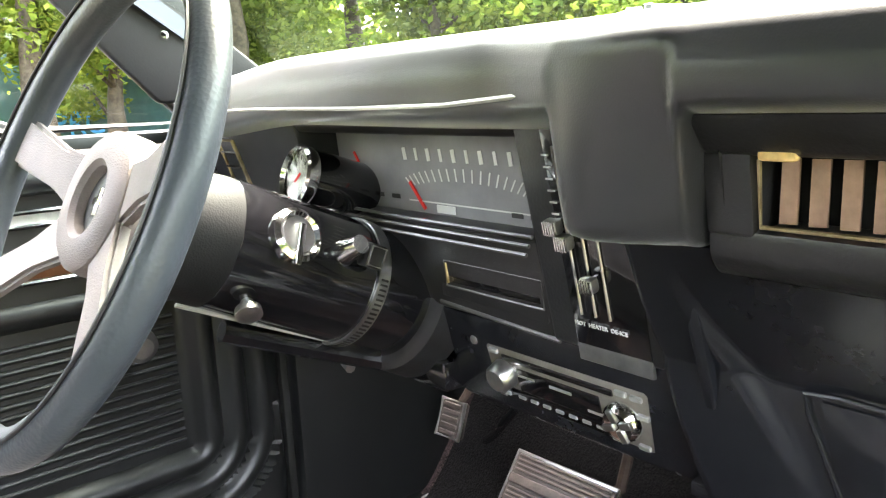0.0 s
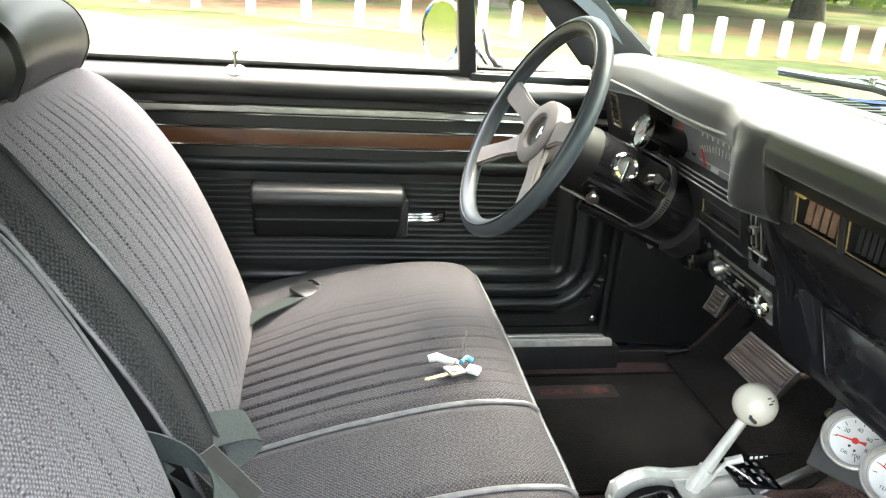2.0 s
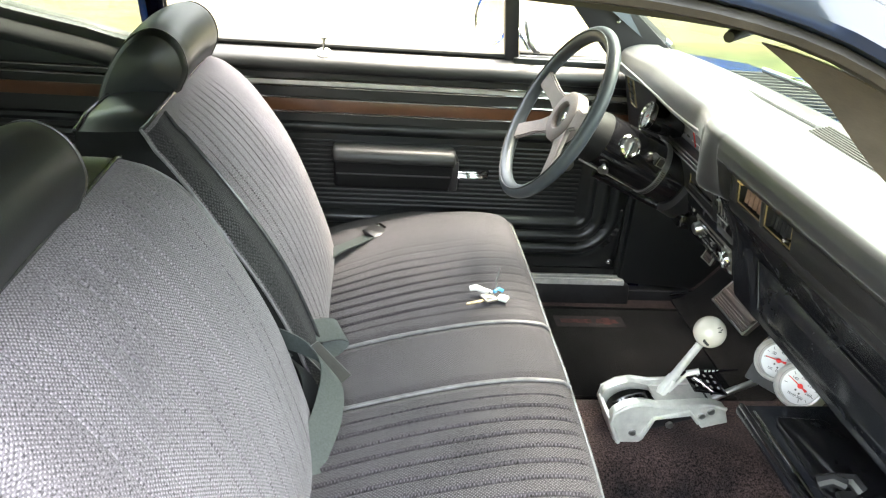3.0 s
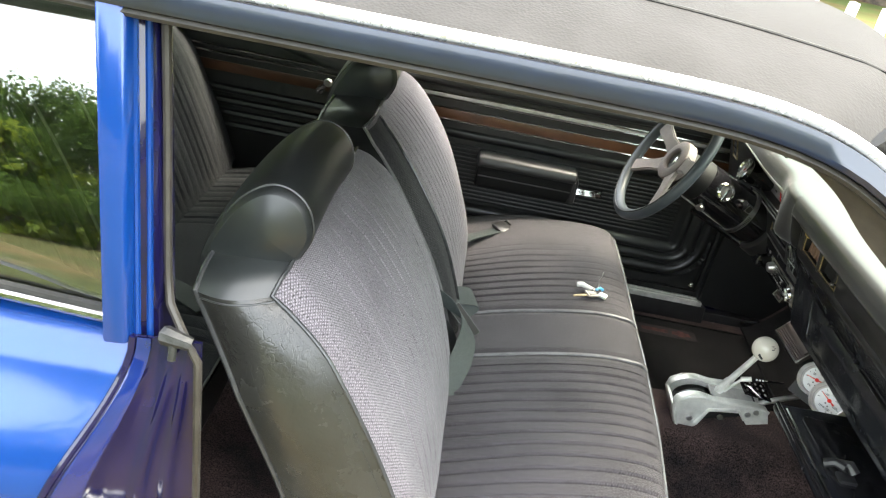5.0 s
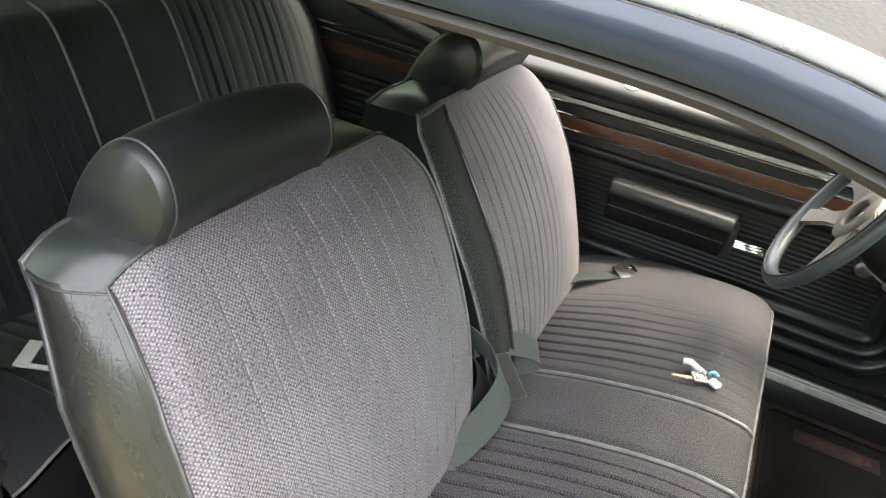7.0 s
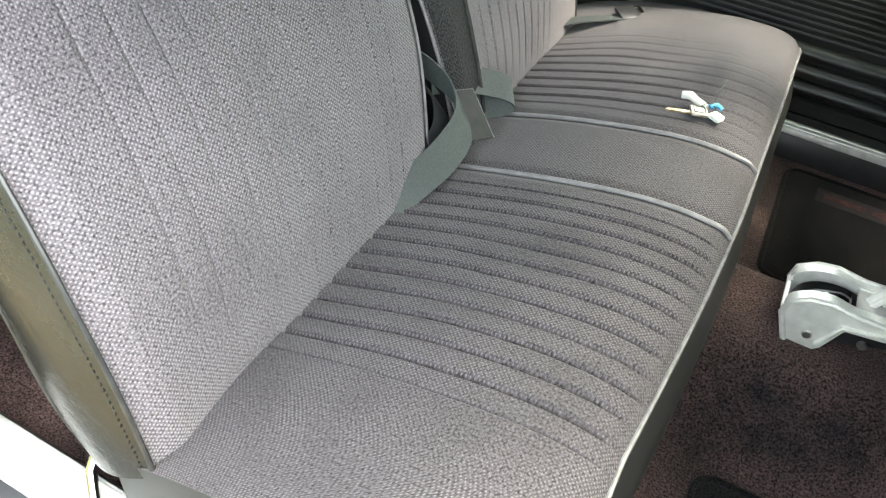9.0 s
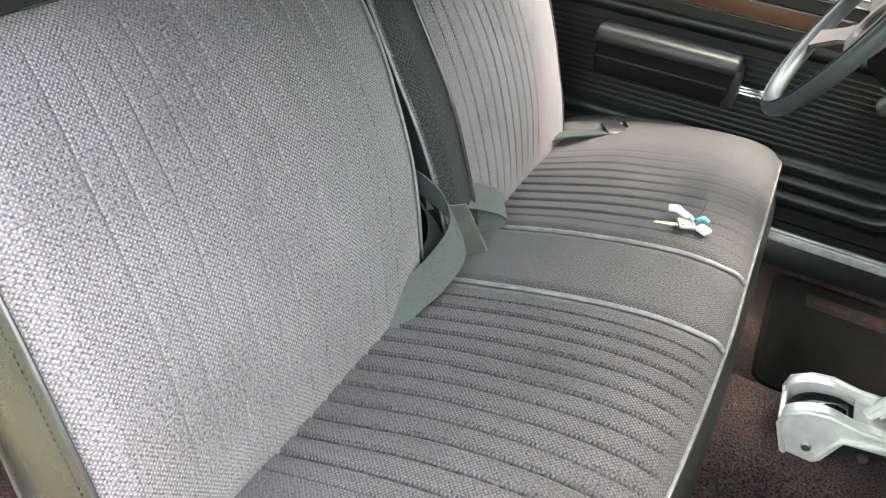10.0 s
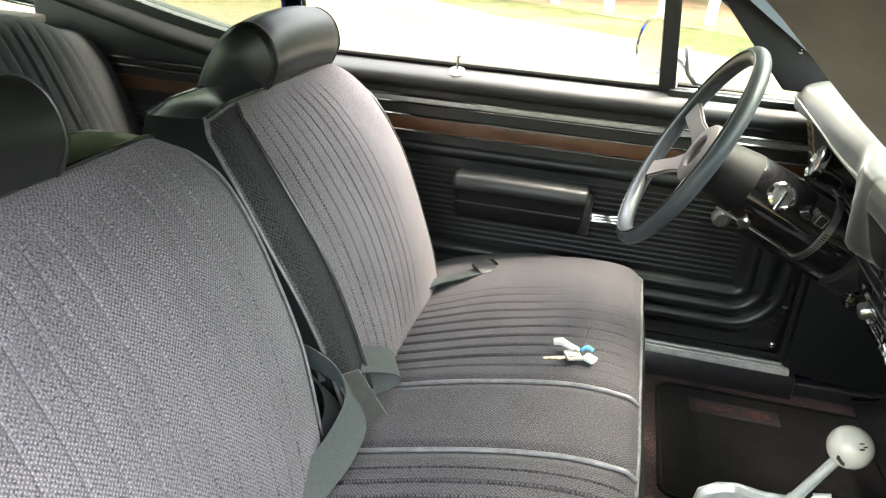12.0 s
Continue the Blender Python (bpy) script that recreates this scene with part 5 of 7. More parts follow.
low = part("lower_panel", sheet(low_face, 60, 200), DASHMETAL, dash, "satin black steel dash panel", angle=60)
part("panel_foot", prism([(0.800, 0.734), (0.806, 0.729), (0.86, 0.729), (0.86, 0.738)], "y", -0.62, 0.080, 0.002), DASHMETAL, low)
part("panel_side", prism([(0.736, 0.918), (0.80, 0.918), (0.84, 0.735), (0.808, 0.735)], "y", 0.070, 0.079, 0.002), DASHMETAL, low)
part("panel_edge", tube([(on_low(0.830) - 0.0105, -0.60, 0.828), (on_low(0.834) - 0.004, 0.0, 0.836), (on_low(0.833) - 0.002, 0.020, 0.833), (on_low(0.825) - 0.001, 0.018, 0.822), (on_low(0.765) - 0.001, -0.004, 0.765), (on_low(0.752), -0.012, 0.752)], 0.0018, 8), DASHMETAL, low)
def glove_face(u, v):
    y, z = 0.012 - 0.60 * u, 0.752 + 0.078 * v
    e = min(1, 14 * u * (1 - u)) * min(1, 5 * v * (1 - v))
    swell = 0.009 * e + 0.004 * e * noise.noise(Vector((y * 22, z * 16, 7)))
    return Vector((on_low(z) - 0.0015 - swell, y - 0.02 * (1 - v), z))
part("glove_panel", sheet(glove_face, 60, 30), DASHMETAL, low, "dented satin black panel")
part("panel_return", box(0.80, 1.26, -0.62, 0.10, 0.730, 0.742, 0.003), DASHMETAL, dash)

gl = thing("glove_box_door", (0.77, -0.38, 0.70), "open black glove box door lying flat with cup recesses", "glove box")
part("door_leaf", box(0.690, 0.835, -0.60, -0.176, 0.690, 0.704, 0.004), DASHMETAL, gl)
part("leaf_lip", box(0.690, 0.697, -0.595, -0.180, 0.703, 0.711, 0.002), GLOSSBLACK, gl)
part("leaf_rail", tube([(0.706, -0.59, 0.706), (0.706, -0.195, 0.706)], 0.003, 8), CHROME, gl)
part("leaf_tray", prism([(0.722, -0.57), (0.835, -0.57), (0.835, -0.215), (0.735, -0.205), (0.722, -0.225)], "z", 0.703, 0.7075, 0.002), GLOSSBLACK, gl)
part("latch", merge(tube([(0.722, -0.335, 0.712), (0.735, -0.34, 0.722), (0.748, -0.348, 0.720)], 0.008, 8), tube([(0.748, -0.335, 0.715), (0.758, -0.345, 0.724), (0.765, -0.355, 0.716)], 0.009, 8), box(0.735, 0.765, -0.375, -0.35, 0.706, 0.714, 0.003)), PLASTIC, gl, "black and chrome latch")

# instrument panel before the driver
part("instrument_bezel", merge(
    prism([(0.735, 0.992), (0.80, 0.995), (0.80, 0.975), (0.750, 0.972)], "y", 0.205, 0.500, 0.003),
    prism([(0.772, 0.896), (0.80, 0.90), (0.80, 0.815), (0.786, 0.822)], "y", 0.195, 0.500, 0.003),
    prism([(0.742, 0.985), (0.80, 0.985), (0.80, 0.82), (0.784, 0.82)], "y", 0.110, 0.205, 0.004),
    prism([(0.738, 0.995), (0.80, 0.995), (0.80, 0.82), (0.786, 0.82)], "y", 0.495, 0.715, 0.004)), PLASTIC, dash, "black instrument surround")
part("bezel_moulding", merge(*[tube([(0.768 - 0.003 * k, 0.21, 0.900 - 0.006 * k), (0.768 - 0.003 * k, 0.36, 0.900 - 0.006 * k), (0.768 - 0.003 * k, 0.49, 0.902 - 0.006 * k)], 0.0016, 6) for k in range(3)],
                             *[tube([(0.741, 0.21, 0.986 - 0.006 * k), (0.741, 0.49, 0.986 - 0.006 * k)], 0.0015, 6) for k in range(2)]), TRIMDARK, dash)
part("pad_trim", tube([(0.7185, 0.715, 0.993), (0.7085, 0.50, 0.996), (0.7025, 0.33, 0.995), (0.6995, 0.22, 0.996), (0.6965, 0.155, 1.000), (0.694, 0.112, 1.000)], 0.0018, 6), SILVERTRIM, dash, "bright trim line")
clus = part("speedometer", prism([(0.790, 0.975), (0.800, 0.975), (0.806, 0.898), (0.797, 0.898)], "y", 0.205, 0.495, 0.001), GAUGEFACE, dash, "grey speedometer face")
RIGHT, UP = Vector((0, -1, 0)), Vector((-0.09, 0, 1)).normalized()


def on_face(y, z):
    return Vector((0.7895 + (0.975 - z) * 0.09, y, z))


def bar(p, w, h, ang, mat, parent, name="mark", thick=0.0006):
    """A small printed bar on the dial."""
    b = box(-w / 2, w / 2, -h / 2, h / 2, 0, thick, 0)
    return part(name, turned(b, facing(p, RIGHT, UP) @ Matrix.Rotation(ang, 4, "Z")), mat, parent)


for k in range(10):
    bar(on_face(0.385 - k * 0.0165, 0.952), 0.0030 if k % 2 else 0.0042, 0.011, 0.12, LETTER, clus, "numeral")
for k in range(19):
    a = radians(62 - k * 124 / 18)
    bar(on_face(0.308 + 0.085 * math.sin(a), 0.918 + 0.018 * math.cos(a)), 0.0012, 0.011, a * 0.75, LETTER, clus, "tick")
bar(on_face(0.372, 0.915), 0.003, 0.030, radians(38), RED, clus, "needle", 0.0015)
bar(on_face(0.335, 0.905), 0.024, 0.007, 0, LETTER, clus, "odometer")
bar(on_face(0.300, 0.910), 0.17, 0.0012, 0, LETTER, clus, "rule")
for y in (0.405, 0.43):
    bar(on_face(y, 0.912), 0.012, 0.004, 0, PRINT, clus, "legend")
for y in (0.23, 0.25):
    bar(on_face(y, 0.908), 0.012, 0.004, 0, PRINT, clus, "legend")
bar(on_face(0.458, 0.94), 0.0022, 0.026, radians(30), RED, clus, "needle", 0.0015)
part("trip_knob", lathe([(0, -0.012), (0.0045, -0.012), (0.005, 0)], on_face(0.212, 0.912), (1, 0, 0), 14), CHROME, clus)
tray = part("ashtray", prism([(0.7790, 0.872), (0.79, 0.872), (0.7915, 0.832), (0.7830, 0.832)], "y", 0.208, 0.330, 0.002), PLASTIC, dash, "black ashtray front with bright rim")
part("tray_recess", prism([(0.7787, 0.863), (0.782, 0.863), (0.785, 0.846), (0.7812, 0.846)], "y", 0.214, 0.318, 0.001), GLOSSBLACK, tray)
part("tray_rim", tube([(0.7785, 0.321, 0.866), (0.7785, 0.211, 0.866), (0.7812, 0.211, 0.843), (0.7812, 0.321, 0.843)], 0.0010, 6, closed=True), TRIMDARK, tray)
part("tray_pull", tube([(0.7783, 0.319, 0.864), (0.7808, 0.319, 0.846)], 0.0016, 6), BRASS, tray)
part("lower_moulding", tube([(0.7855, 0.335, 0.826), (0.7865, 0.20, 0.820)], 0.002, 6), TRIMDARK, dash)
part("outer_vent", merge(tube([(0.7405, 0.664, 0.962), (0.7405, 0.626, 0.962), (0.757, 0.618, 0.905), (0.757, 0.656, 0.905)], 0.0022, 6, closed=True)), BRASS, dash, "narrow side air vent")
for k in range(3):
    part("vent_blade", box(0.742 + 0.004 * k, 0.746 + 0.004 * k, 0.624 - 0.002 * k, 0.660 - 0.002 * k, 0.948 - 0.016 * k, 0.950 - 0.016 * k, 0), CHROME, dash)
# heater sliders
heat = part("heater_panel", prism([(0.742, 0.982), (0.748, 0.982), (0.788, 0.823), (0.782, 0.823)], "y", 0.118, 0.180, 0.001), GLOSSBLACK, dash, "heater control panel")
def on_heat(y, z, lift=0.0):
    return Vector((0.742 + (0.982 - z) * 0.2516 - lift, y, z - lift * 0.25))
for y in (0.170, 0.158, 0.146):
    part("slider_track", tube([on_heat(y, 0.968, 0.001), on_heat(y, 0.850, 0.001)], 0.0011, 5), STEEL, heat)
for y, z in ((0.1755, 0.916), (0.168, 0.906), (0.1535, 0.878)):
    m = facing(on_heat(y, z), RIGHT, (-0.25, 0, 1))
    knob = part("slider_knob", turned(box(-0.0062, 0.0062, -0.0055, 0.0055, 0.003, 0.012, 0.003), m), STEEL, heat, "ribbed chrome slider knob")
    part("knob_stem", turned(box(-0.0012, 0.0012, -0.003, 0.003, -0.002, 0.004, 0), m), STEEL, heat)
    for k in range(5):
        part("knob_rib", turned(box(-0.0046 + k * 0.0021, -0.0038 + k * 0.0021, -0.0050, 0.0050, 0.0115, 0.0130, 0), m), CHROME, knob)
for k in range(6):
    part("scale_mark", turned(box(-0.004, 0.002, -0.0006, 0.0006, 0, 0.0006, 0), facing(on_heat(0.1765, 0.962 - 0.008 * k, 0.0006), RIGHT, (-0.25, 0, 1))), LETTER, heat)
hm = facing(on_heat(0.1555, 0.8425, 0.0012), RIGHT, (-0.25, 0, 1))
words("lettering", "HOT  HEATER  DE-ICE", 0.0045, hm, LETTER, heat)
part("heater_plate", prism([(0.781, 0.826), (0.785, 0.826), (0.788, 0.812), (0.784, 0.812)], "y", 0.118, 0.18, 0.001), TRIMDARK, dash)

# panel under the instruments, and the radio
under = part("radio_panel", prism([(0.788, 0.820), (0.80, 0.822), (0.822, 0.735), (0.835, 0.725), (0.830, 0.722), (0.812, 0.735)], "y", 0.100, 0.34, 0.003), DASHMETAL, dash)
part("knee_panel", prism([(0.786, 0.822), (0.80, 0.825), (0.835, 0.755), (0.825, 0.750)], "y", 0.34, 0.715, 0.003), DASHMETAL, dash)
for y, z in ((0.305, 0.795), (0.60, 0.79)):
    part("panel_screw", lathe([(0, -0.002), (0.004, -0.001), (0.005, 0.002)], (0.795, y, z), (1, 0, 0), 10), STEEL, dash)

radio = thing("car_radio", (0.83, 0.20, 0.735), "silver and black car radio with round chrome knobs", "radio")
RU = Vector((-0.30, 0, 1)).normalized()
RO = Vector((0.813, 0.2105, 0.773))
RF = facing(RO, (0, -1, 0), RU)


def face_part(name, b, mat, label=""):
    return part(name, turned(b, RF), mat, radio, label)


face_part("chassis", box(-0.083, 0.083, -0.029, 0.029, -0.12, 0.0, 0.003), PLASTIC)
face_part("fascia", box(-0.081, 0.081, -0.0280, 0.0280, -0.002, 0.012, 0.004), RADIOFACE, "dark silver radio fascia")
face_part("display", box(-0.048, 0.036, -0.011, 0.011, 0.010, 0.0135, 0.001), GLOSSBLACK)
face_part("disc_slot", box(-0.062, 0.050, 0.0155, 0.0215, 0.010, 0.0132, 0.001), GLOSSBLACK)
face_part("lower_strip", box(-0.068, 0.040, -0.024, -0.012, 0.010, 0.0130, 0.001), GLOSSBLACK)
for k in range(7):
    face_part("preset_button", box(-0.052 + k * 0.0135, -0.044 + k * 0.0135, -0.0195, -0.0165, 0.0125, 0.0142, 0.0005), GREYMARK)
for x, y in ((-0.070, 0.023), (0.058, 0.0215), (0.071, 0.021), (0.071, -0.022), (0.048, -0.0225), (-0.066, -0.018), (0.0745, 0.006)):
    face_part("button", box(x - 0.005, x + 0.005, y - 0.0022, y + 0.0022, 0.011, 0.0145, 0.001), GREYMARK)
face_part("volume_knob", lathe([(0.0, 0.026), (0.010, 0.026), (0.0125, 0.023), (0.0135, 0.012)], (-0.0625, 0.002, 0), (0, 0, 1), 28), STEEL, "round silver volume knob")
kn = face_part("menu_knob", lathe([(0.0, 0.020), (0.012, 0.021), (0.0155, 0.017), (0.0165, 0.011)], (0.056, -0.003, 0), (0, 0, 1), 28), CHROME, "round chrome menu knob")
for k in range(4):
    part("knob_spoke", turned(turned(box(-0.003, 0.003, 0.003, 0.014, 0.019, 0.0225, 0.001), Matrix.Translation((0.056, -0.003, 0)) @ Matrix.Rotation(k * math.pi / 2 + 0.4, 4, "Z")), RF), STEEL, kn)
face_part("brand_bar", box(-0.012, 0.010, 0.0040, 0.0065, 0.013, 0.0142, 0), GREYMARK)
face_part("legend_bar", box(-0.046, -0.028, 0.0045, 0.0065, 0.013, 0.0142, 0), SILVERTRIM)
face_part("legend_bar", box(0.024, 0.042, -0.006, -0.004, 0.013, 0.0142, 0), SILVERTRIM)
face_part("side_bracket", box(0.082, 0.093, -0.030, 0.020, -0.03, 0.004, 0.001), ALUMINIUM)

# ---------------------------------------------------------------- steering column and wheel
AX = Vector((0.905, -0.005, -0.425)).normalized()
HUB = Vector((0.545, 0.408, 0.930))
col = thing("steering_column", (0.78, 0.40, 0.80), "gloss black steering column with ignition lock", "steering column")


def along(h):
    return HUB + AX * h


def column_point(h, ang, r):
    upv = AX.cross(Vector((0, 1, 0))) * -1
    if upv.z < 0:
        upv = -upv
    return along(h) + (Vector((0, -1, 0)) * math.cos(ang) + upv * math.sin(ang)) * r


part("column_tube", lathe([(0.0, 0.072), (0.048, 0.072), (0.053, 0.076), (0.055, 0.15), (0.056, 0.20), (0.058, 0.27), (0.052, 0.30), (0.045, 0.36), (0.040, 0.55)], HUB, AX, 40), GLOSSBLACK, col, "gloss black column jacket")
part("column_collar", lathe([(0.043, 0.020), (0.046, 0.026), (0.0525, 0.070), (0.0525, 0.076), (0.046, 0.077)], HUB, AX, 40), COLLAR, col, "black grained collar")
part("column_base", lathe([(0.062, 0.262), (0.070, 0.268), (0.072, 0.30), (0.060, 0.31)], HUB, AX, 40), PLASTIC, col)
lock = part("ignition_lock", lathe([(0.023, -0.004), (0.022, 0.006), (0.018, 0.009), (0.015, 0.006), (0.0, 0.005)], column_point(0.118, radians(25), 0.052), column_point(0.118, radians(25), 1) - along(0.118), 32), CHROME, col, "chrome ignition lock")
kp = column_point(0.118, radians(25), 0.060)
part("lock_face", lathe([(0.0, 0.0072), (0.0145, 0.0070), (0.0150, 0.004)], column_point(0.118, radians(25), 0.052), column_point(0.118, radians(25), 1) - along(0.118), 28), STEEL, lock, "flat brushed lock face")
part("key_bar", turned(box(-0.003, 0.003, -0.026, 0.008, -0.003, 0.004, 0.0015), facing(kp, AX, Vector((0, 0.3, 1)))), CHROME, lock)
part("warning_knob", lathe([(0.004, -0.012), (0.005, 0.004), (0.010, 0.006), (0.0105, 0.012), (0.0, 0.015)], column_point(0.100, radians(-42), 0.055), column_point(0.100, radians(-42), 1) - along(0.100), 20), STEEL, col, "chrome push knob")
part("shift_stub", merge(lathe([(0.012, -0.01), (0.011, 0.010), (0.009, 0.016), (0.008, 0.026), (0.0, 0.027)], column_point(0.165, radians(25), 0.05), column_point(0.165, radians(25), 1) - along(0.165), 20)), CHROME, col, "chrome switch stub")
cap = part("stub_cap", turned(box(-0.009, 0.009, -0.010, 0.010, 0, 0.014, 0.002), facing(column_point(0.183, radians(25), 0.062), AX, Vector((0, 0, 1)))), PLASTIC, col)
part("cap_frame", turned(tube([(-0.007, -0.008, 0.0143), (0.007, -0.008, 0.0143), (0.007, 0.008, 0.0143), (-0.007, 0.008, 0.0143)], 0.0010, 6, closed=True), facing(column_point(0.183, radians(25), 0.062), AX, Vector((0, 0, 1)))), STEEL, cap)
clamp = part("hose_clamp", lathe([(0.0565, 0.201), (0.0585, 0.201), (0.0585, 0.213), (0.0565, 0.213)], HUB, AX, 48, cap=False), STEEL, col, "perforated steel hose clamp")
for k in range(26):
    a = radians(-95 + k * 4.2)
    q = column_point(0.207, a, 0.0587)
    part("clamp_slot", turned(box(-0.0036, 0.0036, -0.0009, 0.0009, -0.0002, 0.0004, 0), facing(q, AX, (q - along(0.207)).cross(AX))), PRINT, clamp)
part("column_seam", tube([column_point(0.06 + 0.2 * k / 10, radians(-78), 0.0545) for k in range(11)], 0.002, 6), SILVERTRIM, col)
part("indicator_stalk", merge(tube([column_point(0.075, radians(170), 0.05), column_point(0.06, radians(172), 0.15)], 0.0045, 8)), CHROME, col)

tac = thing("tachometer", (0.75, 0.45, 0.90), "small black tachometer pod with chrome rim", "gauge")
TN = Vector((-0.94, 0.06, 0.30)).normalized()
TC = Vector((0.726, 0.455, 0.934))
part("pod", lathe([(0.0, 0.078), (0.020, 0.075), (0.026, 0.06), (0.0275, 0.02), (0.0275, -0.002)], TC, -TN, 36), GLOSSBLACK, tac)
part("rim", lathe([(0.0275, -0.004), (0.0295, 0.0), (0.0295, 0.007), (0.0265, 0.009), (0.025, 0.005)], TC, TN, 36, cap=False), CHROME, tac, "chrome rim")
part("dial", lathe([(0.0, 0.002), (0.0255, 0.002), (0.0255, 0.0)], TC, TN, 36), DIAL, tac)
tm = facing(TC + TN * 0.0025, Vector((0, 0, 1)).cross(TN), (0, 0, 1))
for k in range(11):
    a = radians(215 - k * 25)
    part("dial_mark", turned(box(-0.0007, 0.0007, 0.017, 0.0225, 0, 0.0004, 0), tm @ Matrix.Rotation(a - math.pi / 2, 4, "Z")), PRINT, tac)
part("dial_needle", turned(box(-0.0011, 0.0011, -0.005, 0.019, 0.0006, 0.0014, 0), tm @ Matrix.Rotation(radians(125), 4, "Z")), RED, tac)
tl = part("tacho_lens", lathe([(0.0, 0.007), (0.0255, 0.006)], TC, TN, 36, cap=False), CLEAR, tac)
tl.visible_shadow = False
part("pod_foot", tube([TC - TN * 0.05 + Vector((0, 0, -0.034)), TC - TN * 0.05 + Vector((-0.005, -0.005, -0.075))], 0.010, 10), PLASTIC, tac)

wheel = thing("steering_wheel", (0.51, 0.395, 0.76), "dark padded steering wheel with grey-brown spokes", "steering wheel")
WN = -Vector((0.892, 0.030, -0.451)).normalized()      # towards the driver
WC = Vector((0.5135, 0.389, 0.950))
WV = Vector((0, 0, 1)).cross(WN).normalized() * -1
WU = WN.cross(WV) * -1
if WU.z < 0:
    WU = -WU
RR = 0.1672
def rim_at(a, r=RR, lift=0.0):
    return WC + (WU * math.cos(a) + WV * math.sin(a)) * r + WN * lift
part("rim", tube([rim_at(2 * math.pi * k / 96) for k in range(96)], 0.0125, 16, closed=True, flat=0.0145), RIMGRIP, wheel, "dark blue-grey moulded rim")
for off in (-0.004, 0.004):
    part("rim_groove", tube([rim_at(2 * math.pi * k / 96, RR - 0.0005 + off * 0.3, 0.0138) if off > 0 else rim_at(2 * math.pi * k / 96, RR + 0.0118, 0.004) for k in range(96)], 0.0013, 6, closed=True), PRINT, wheel)
HC = WC - WN * 0.031 + Vector((0, 0.012, 0))
hubm = facing(HC, WV if WV.cross(WU).dot(WN) > 0 else -WV, WU) @ Matrix.Diagonal((1.13, 1.13, 1.0, 1.0))
hp = part("hub_pad", turned(lathe([(0.0, 0.006), (0.0215, 0.006), (0.0225, 0.013), (0.026, 0.0165), (0.040, 0.0165), (0.0455, 0.012), (0.047, 0.004), (0.047, -0.010), (0.040, -0.016), (0.0, -0.016)], (0, 0, 0), (0, 0, 1), 48, cap=False), hubm), SPOKE, wheel, "round grey-brown padded hub")
part("emblem_ring", turned(lathe([(0.0, 0.0072), (0.0205, 0.0072), (0.0215, 0.0062)], (0, 0, 0), (0, 0, 1), 32, cap=False), hubm), PLASTIC, hp)
part("emblem", turned(merge(box(-0.009, 0.009, -0.0025, 0.0025, 0.007, 0.009, 0.0008), box(-0.003, 0.003, -0.009, 0.009, 0.0075, 0.0092, 0.0008)), hubm), CHROME, hp, "small bright emblem")
for a, w in ((radians(78), 0.0205), (radians(-78), 0.0205), (radians(125), 0.019), (radians(-125), 0.019)):
    d = WU * math.cos(a) + WV * math.sin(a)
    n1 = WN
    s1 = d.cross(n1)
    p0, p1 = HC + d * 0.024, WC + d * (RR - 0.004)
    bm = bmesh.new()
    vs = []
    for p, ww in ((p0, 0.026), (p0.lerp(p1, 0.45), w * 0.80), (p1, w)):
        vs.append([bm.verts.new(p + s1 * sx * ww + n1 * sz * 0.005) for sx, sz in ((-1, -1), (1, -1), (1, 1), (-1, 1))])
    for A, B in zip(vs, vs[1:]):
        for k in range(4):
            bm.faces.new((A[k], A[(k + 1) % 4], B[(k + 1) % 4], B[k]))
    bm.faces.new(vs[0])
    bm.faces.new(vs[-1][::-1])
    bmesh.ops.bevel(bm, geom=bm.edges[:], offset=0.003, segments=2, affect="EDGES")
    part("spoke", bm, SPOKE, wheel)
part("hub_back", lathe([(0.030, 0.0), (0.041, -0.02), (0.044, -0.05)], HC - WN * 0.008, WN, 32), COLLAR, wheel)

# ---------------------------------------------------------------- floor shifter, pedals, gauges
shift = thing("floor_shifter", (0.70, 0.05, 0.46), "cast aluminium floor shifter with white ball knob", "gear shifter")
SF = Vector((0.94, -0.02, 0.34)).normalized()
SO = Vector((0.612, 0.048, 0.462))
SM = Matrix((SF, Vector((0, 1, 0)), SF.cross(Vector((0, 1, 0))))).transposed().to_4x4()
SM.translation = SO
SM = SM @ Matrix.Diagonal((1.16, 1.08, 1.1, 1))


def shifter_part(name, b, mat, label="", parent=None):
    return part(name, turned(b, SM), mat, parent or shift, label)


side_prof = [(0.004, -0.006), (0.0, 0.050), (0.008, 0.066), (0.030, 0.073), (0.052, 0.070), (0.080, 0.055), (0.150, 0.034), (0.172, 0.018), (0.172, -0.012),
             (0.132, -0.010), (0.120, 0.020), (0.066, 0.030), (0.042, -0.002), (0.034, -0.006)]
for y in (-0.036, 0.032):
    shifter_part("side_plate", prism(side_prof, "y", y, y + 0.004, 0.001, 1), ALUMINIUM, "cast aluminium side plate")
    e = -0.0375 if y < 0 else 0.0365
    pl = shifter_part("plate_rim", tube([(x, e, z) for x, z in side_prof[:8]], 0.0035, 8), ALUMINIUM)
    shifter_part("window_rim", tube([(0.038, e, 0.006), (0.064, e, 0.037), (0.118, e, 0.031), (0.128, e, 0.004)], 0.003, 8), ALUMINIUM)
    for x, z in ((0.028, 0.018), (0.085, 0.014), (0.135, 0.016), (0.150, 0.020)):
        shifter_part("bolt", lathe([(0, 0.004), (0.005, 0.003), (0.006, 0), (0.006, -0.002)], (x, y if y < 0 else y + 0.004, z), (0, -1 if y < 0 else 1, 0), 12), STEEL)
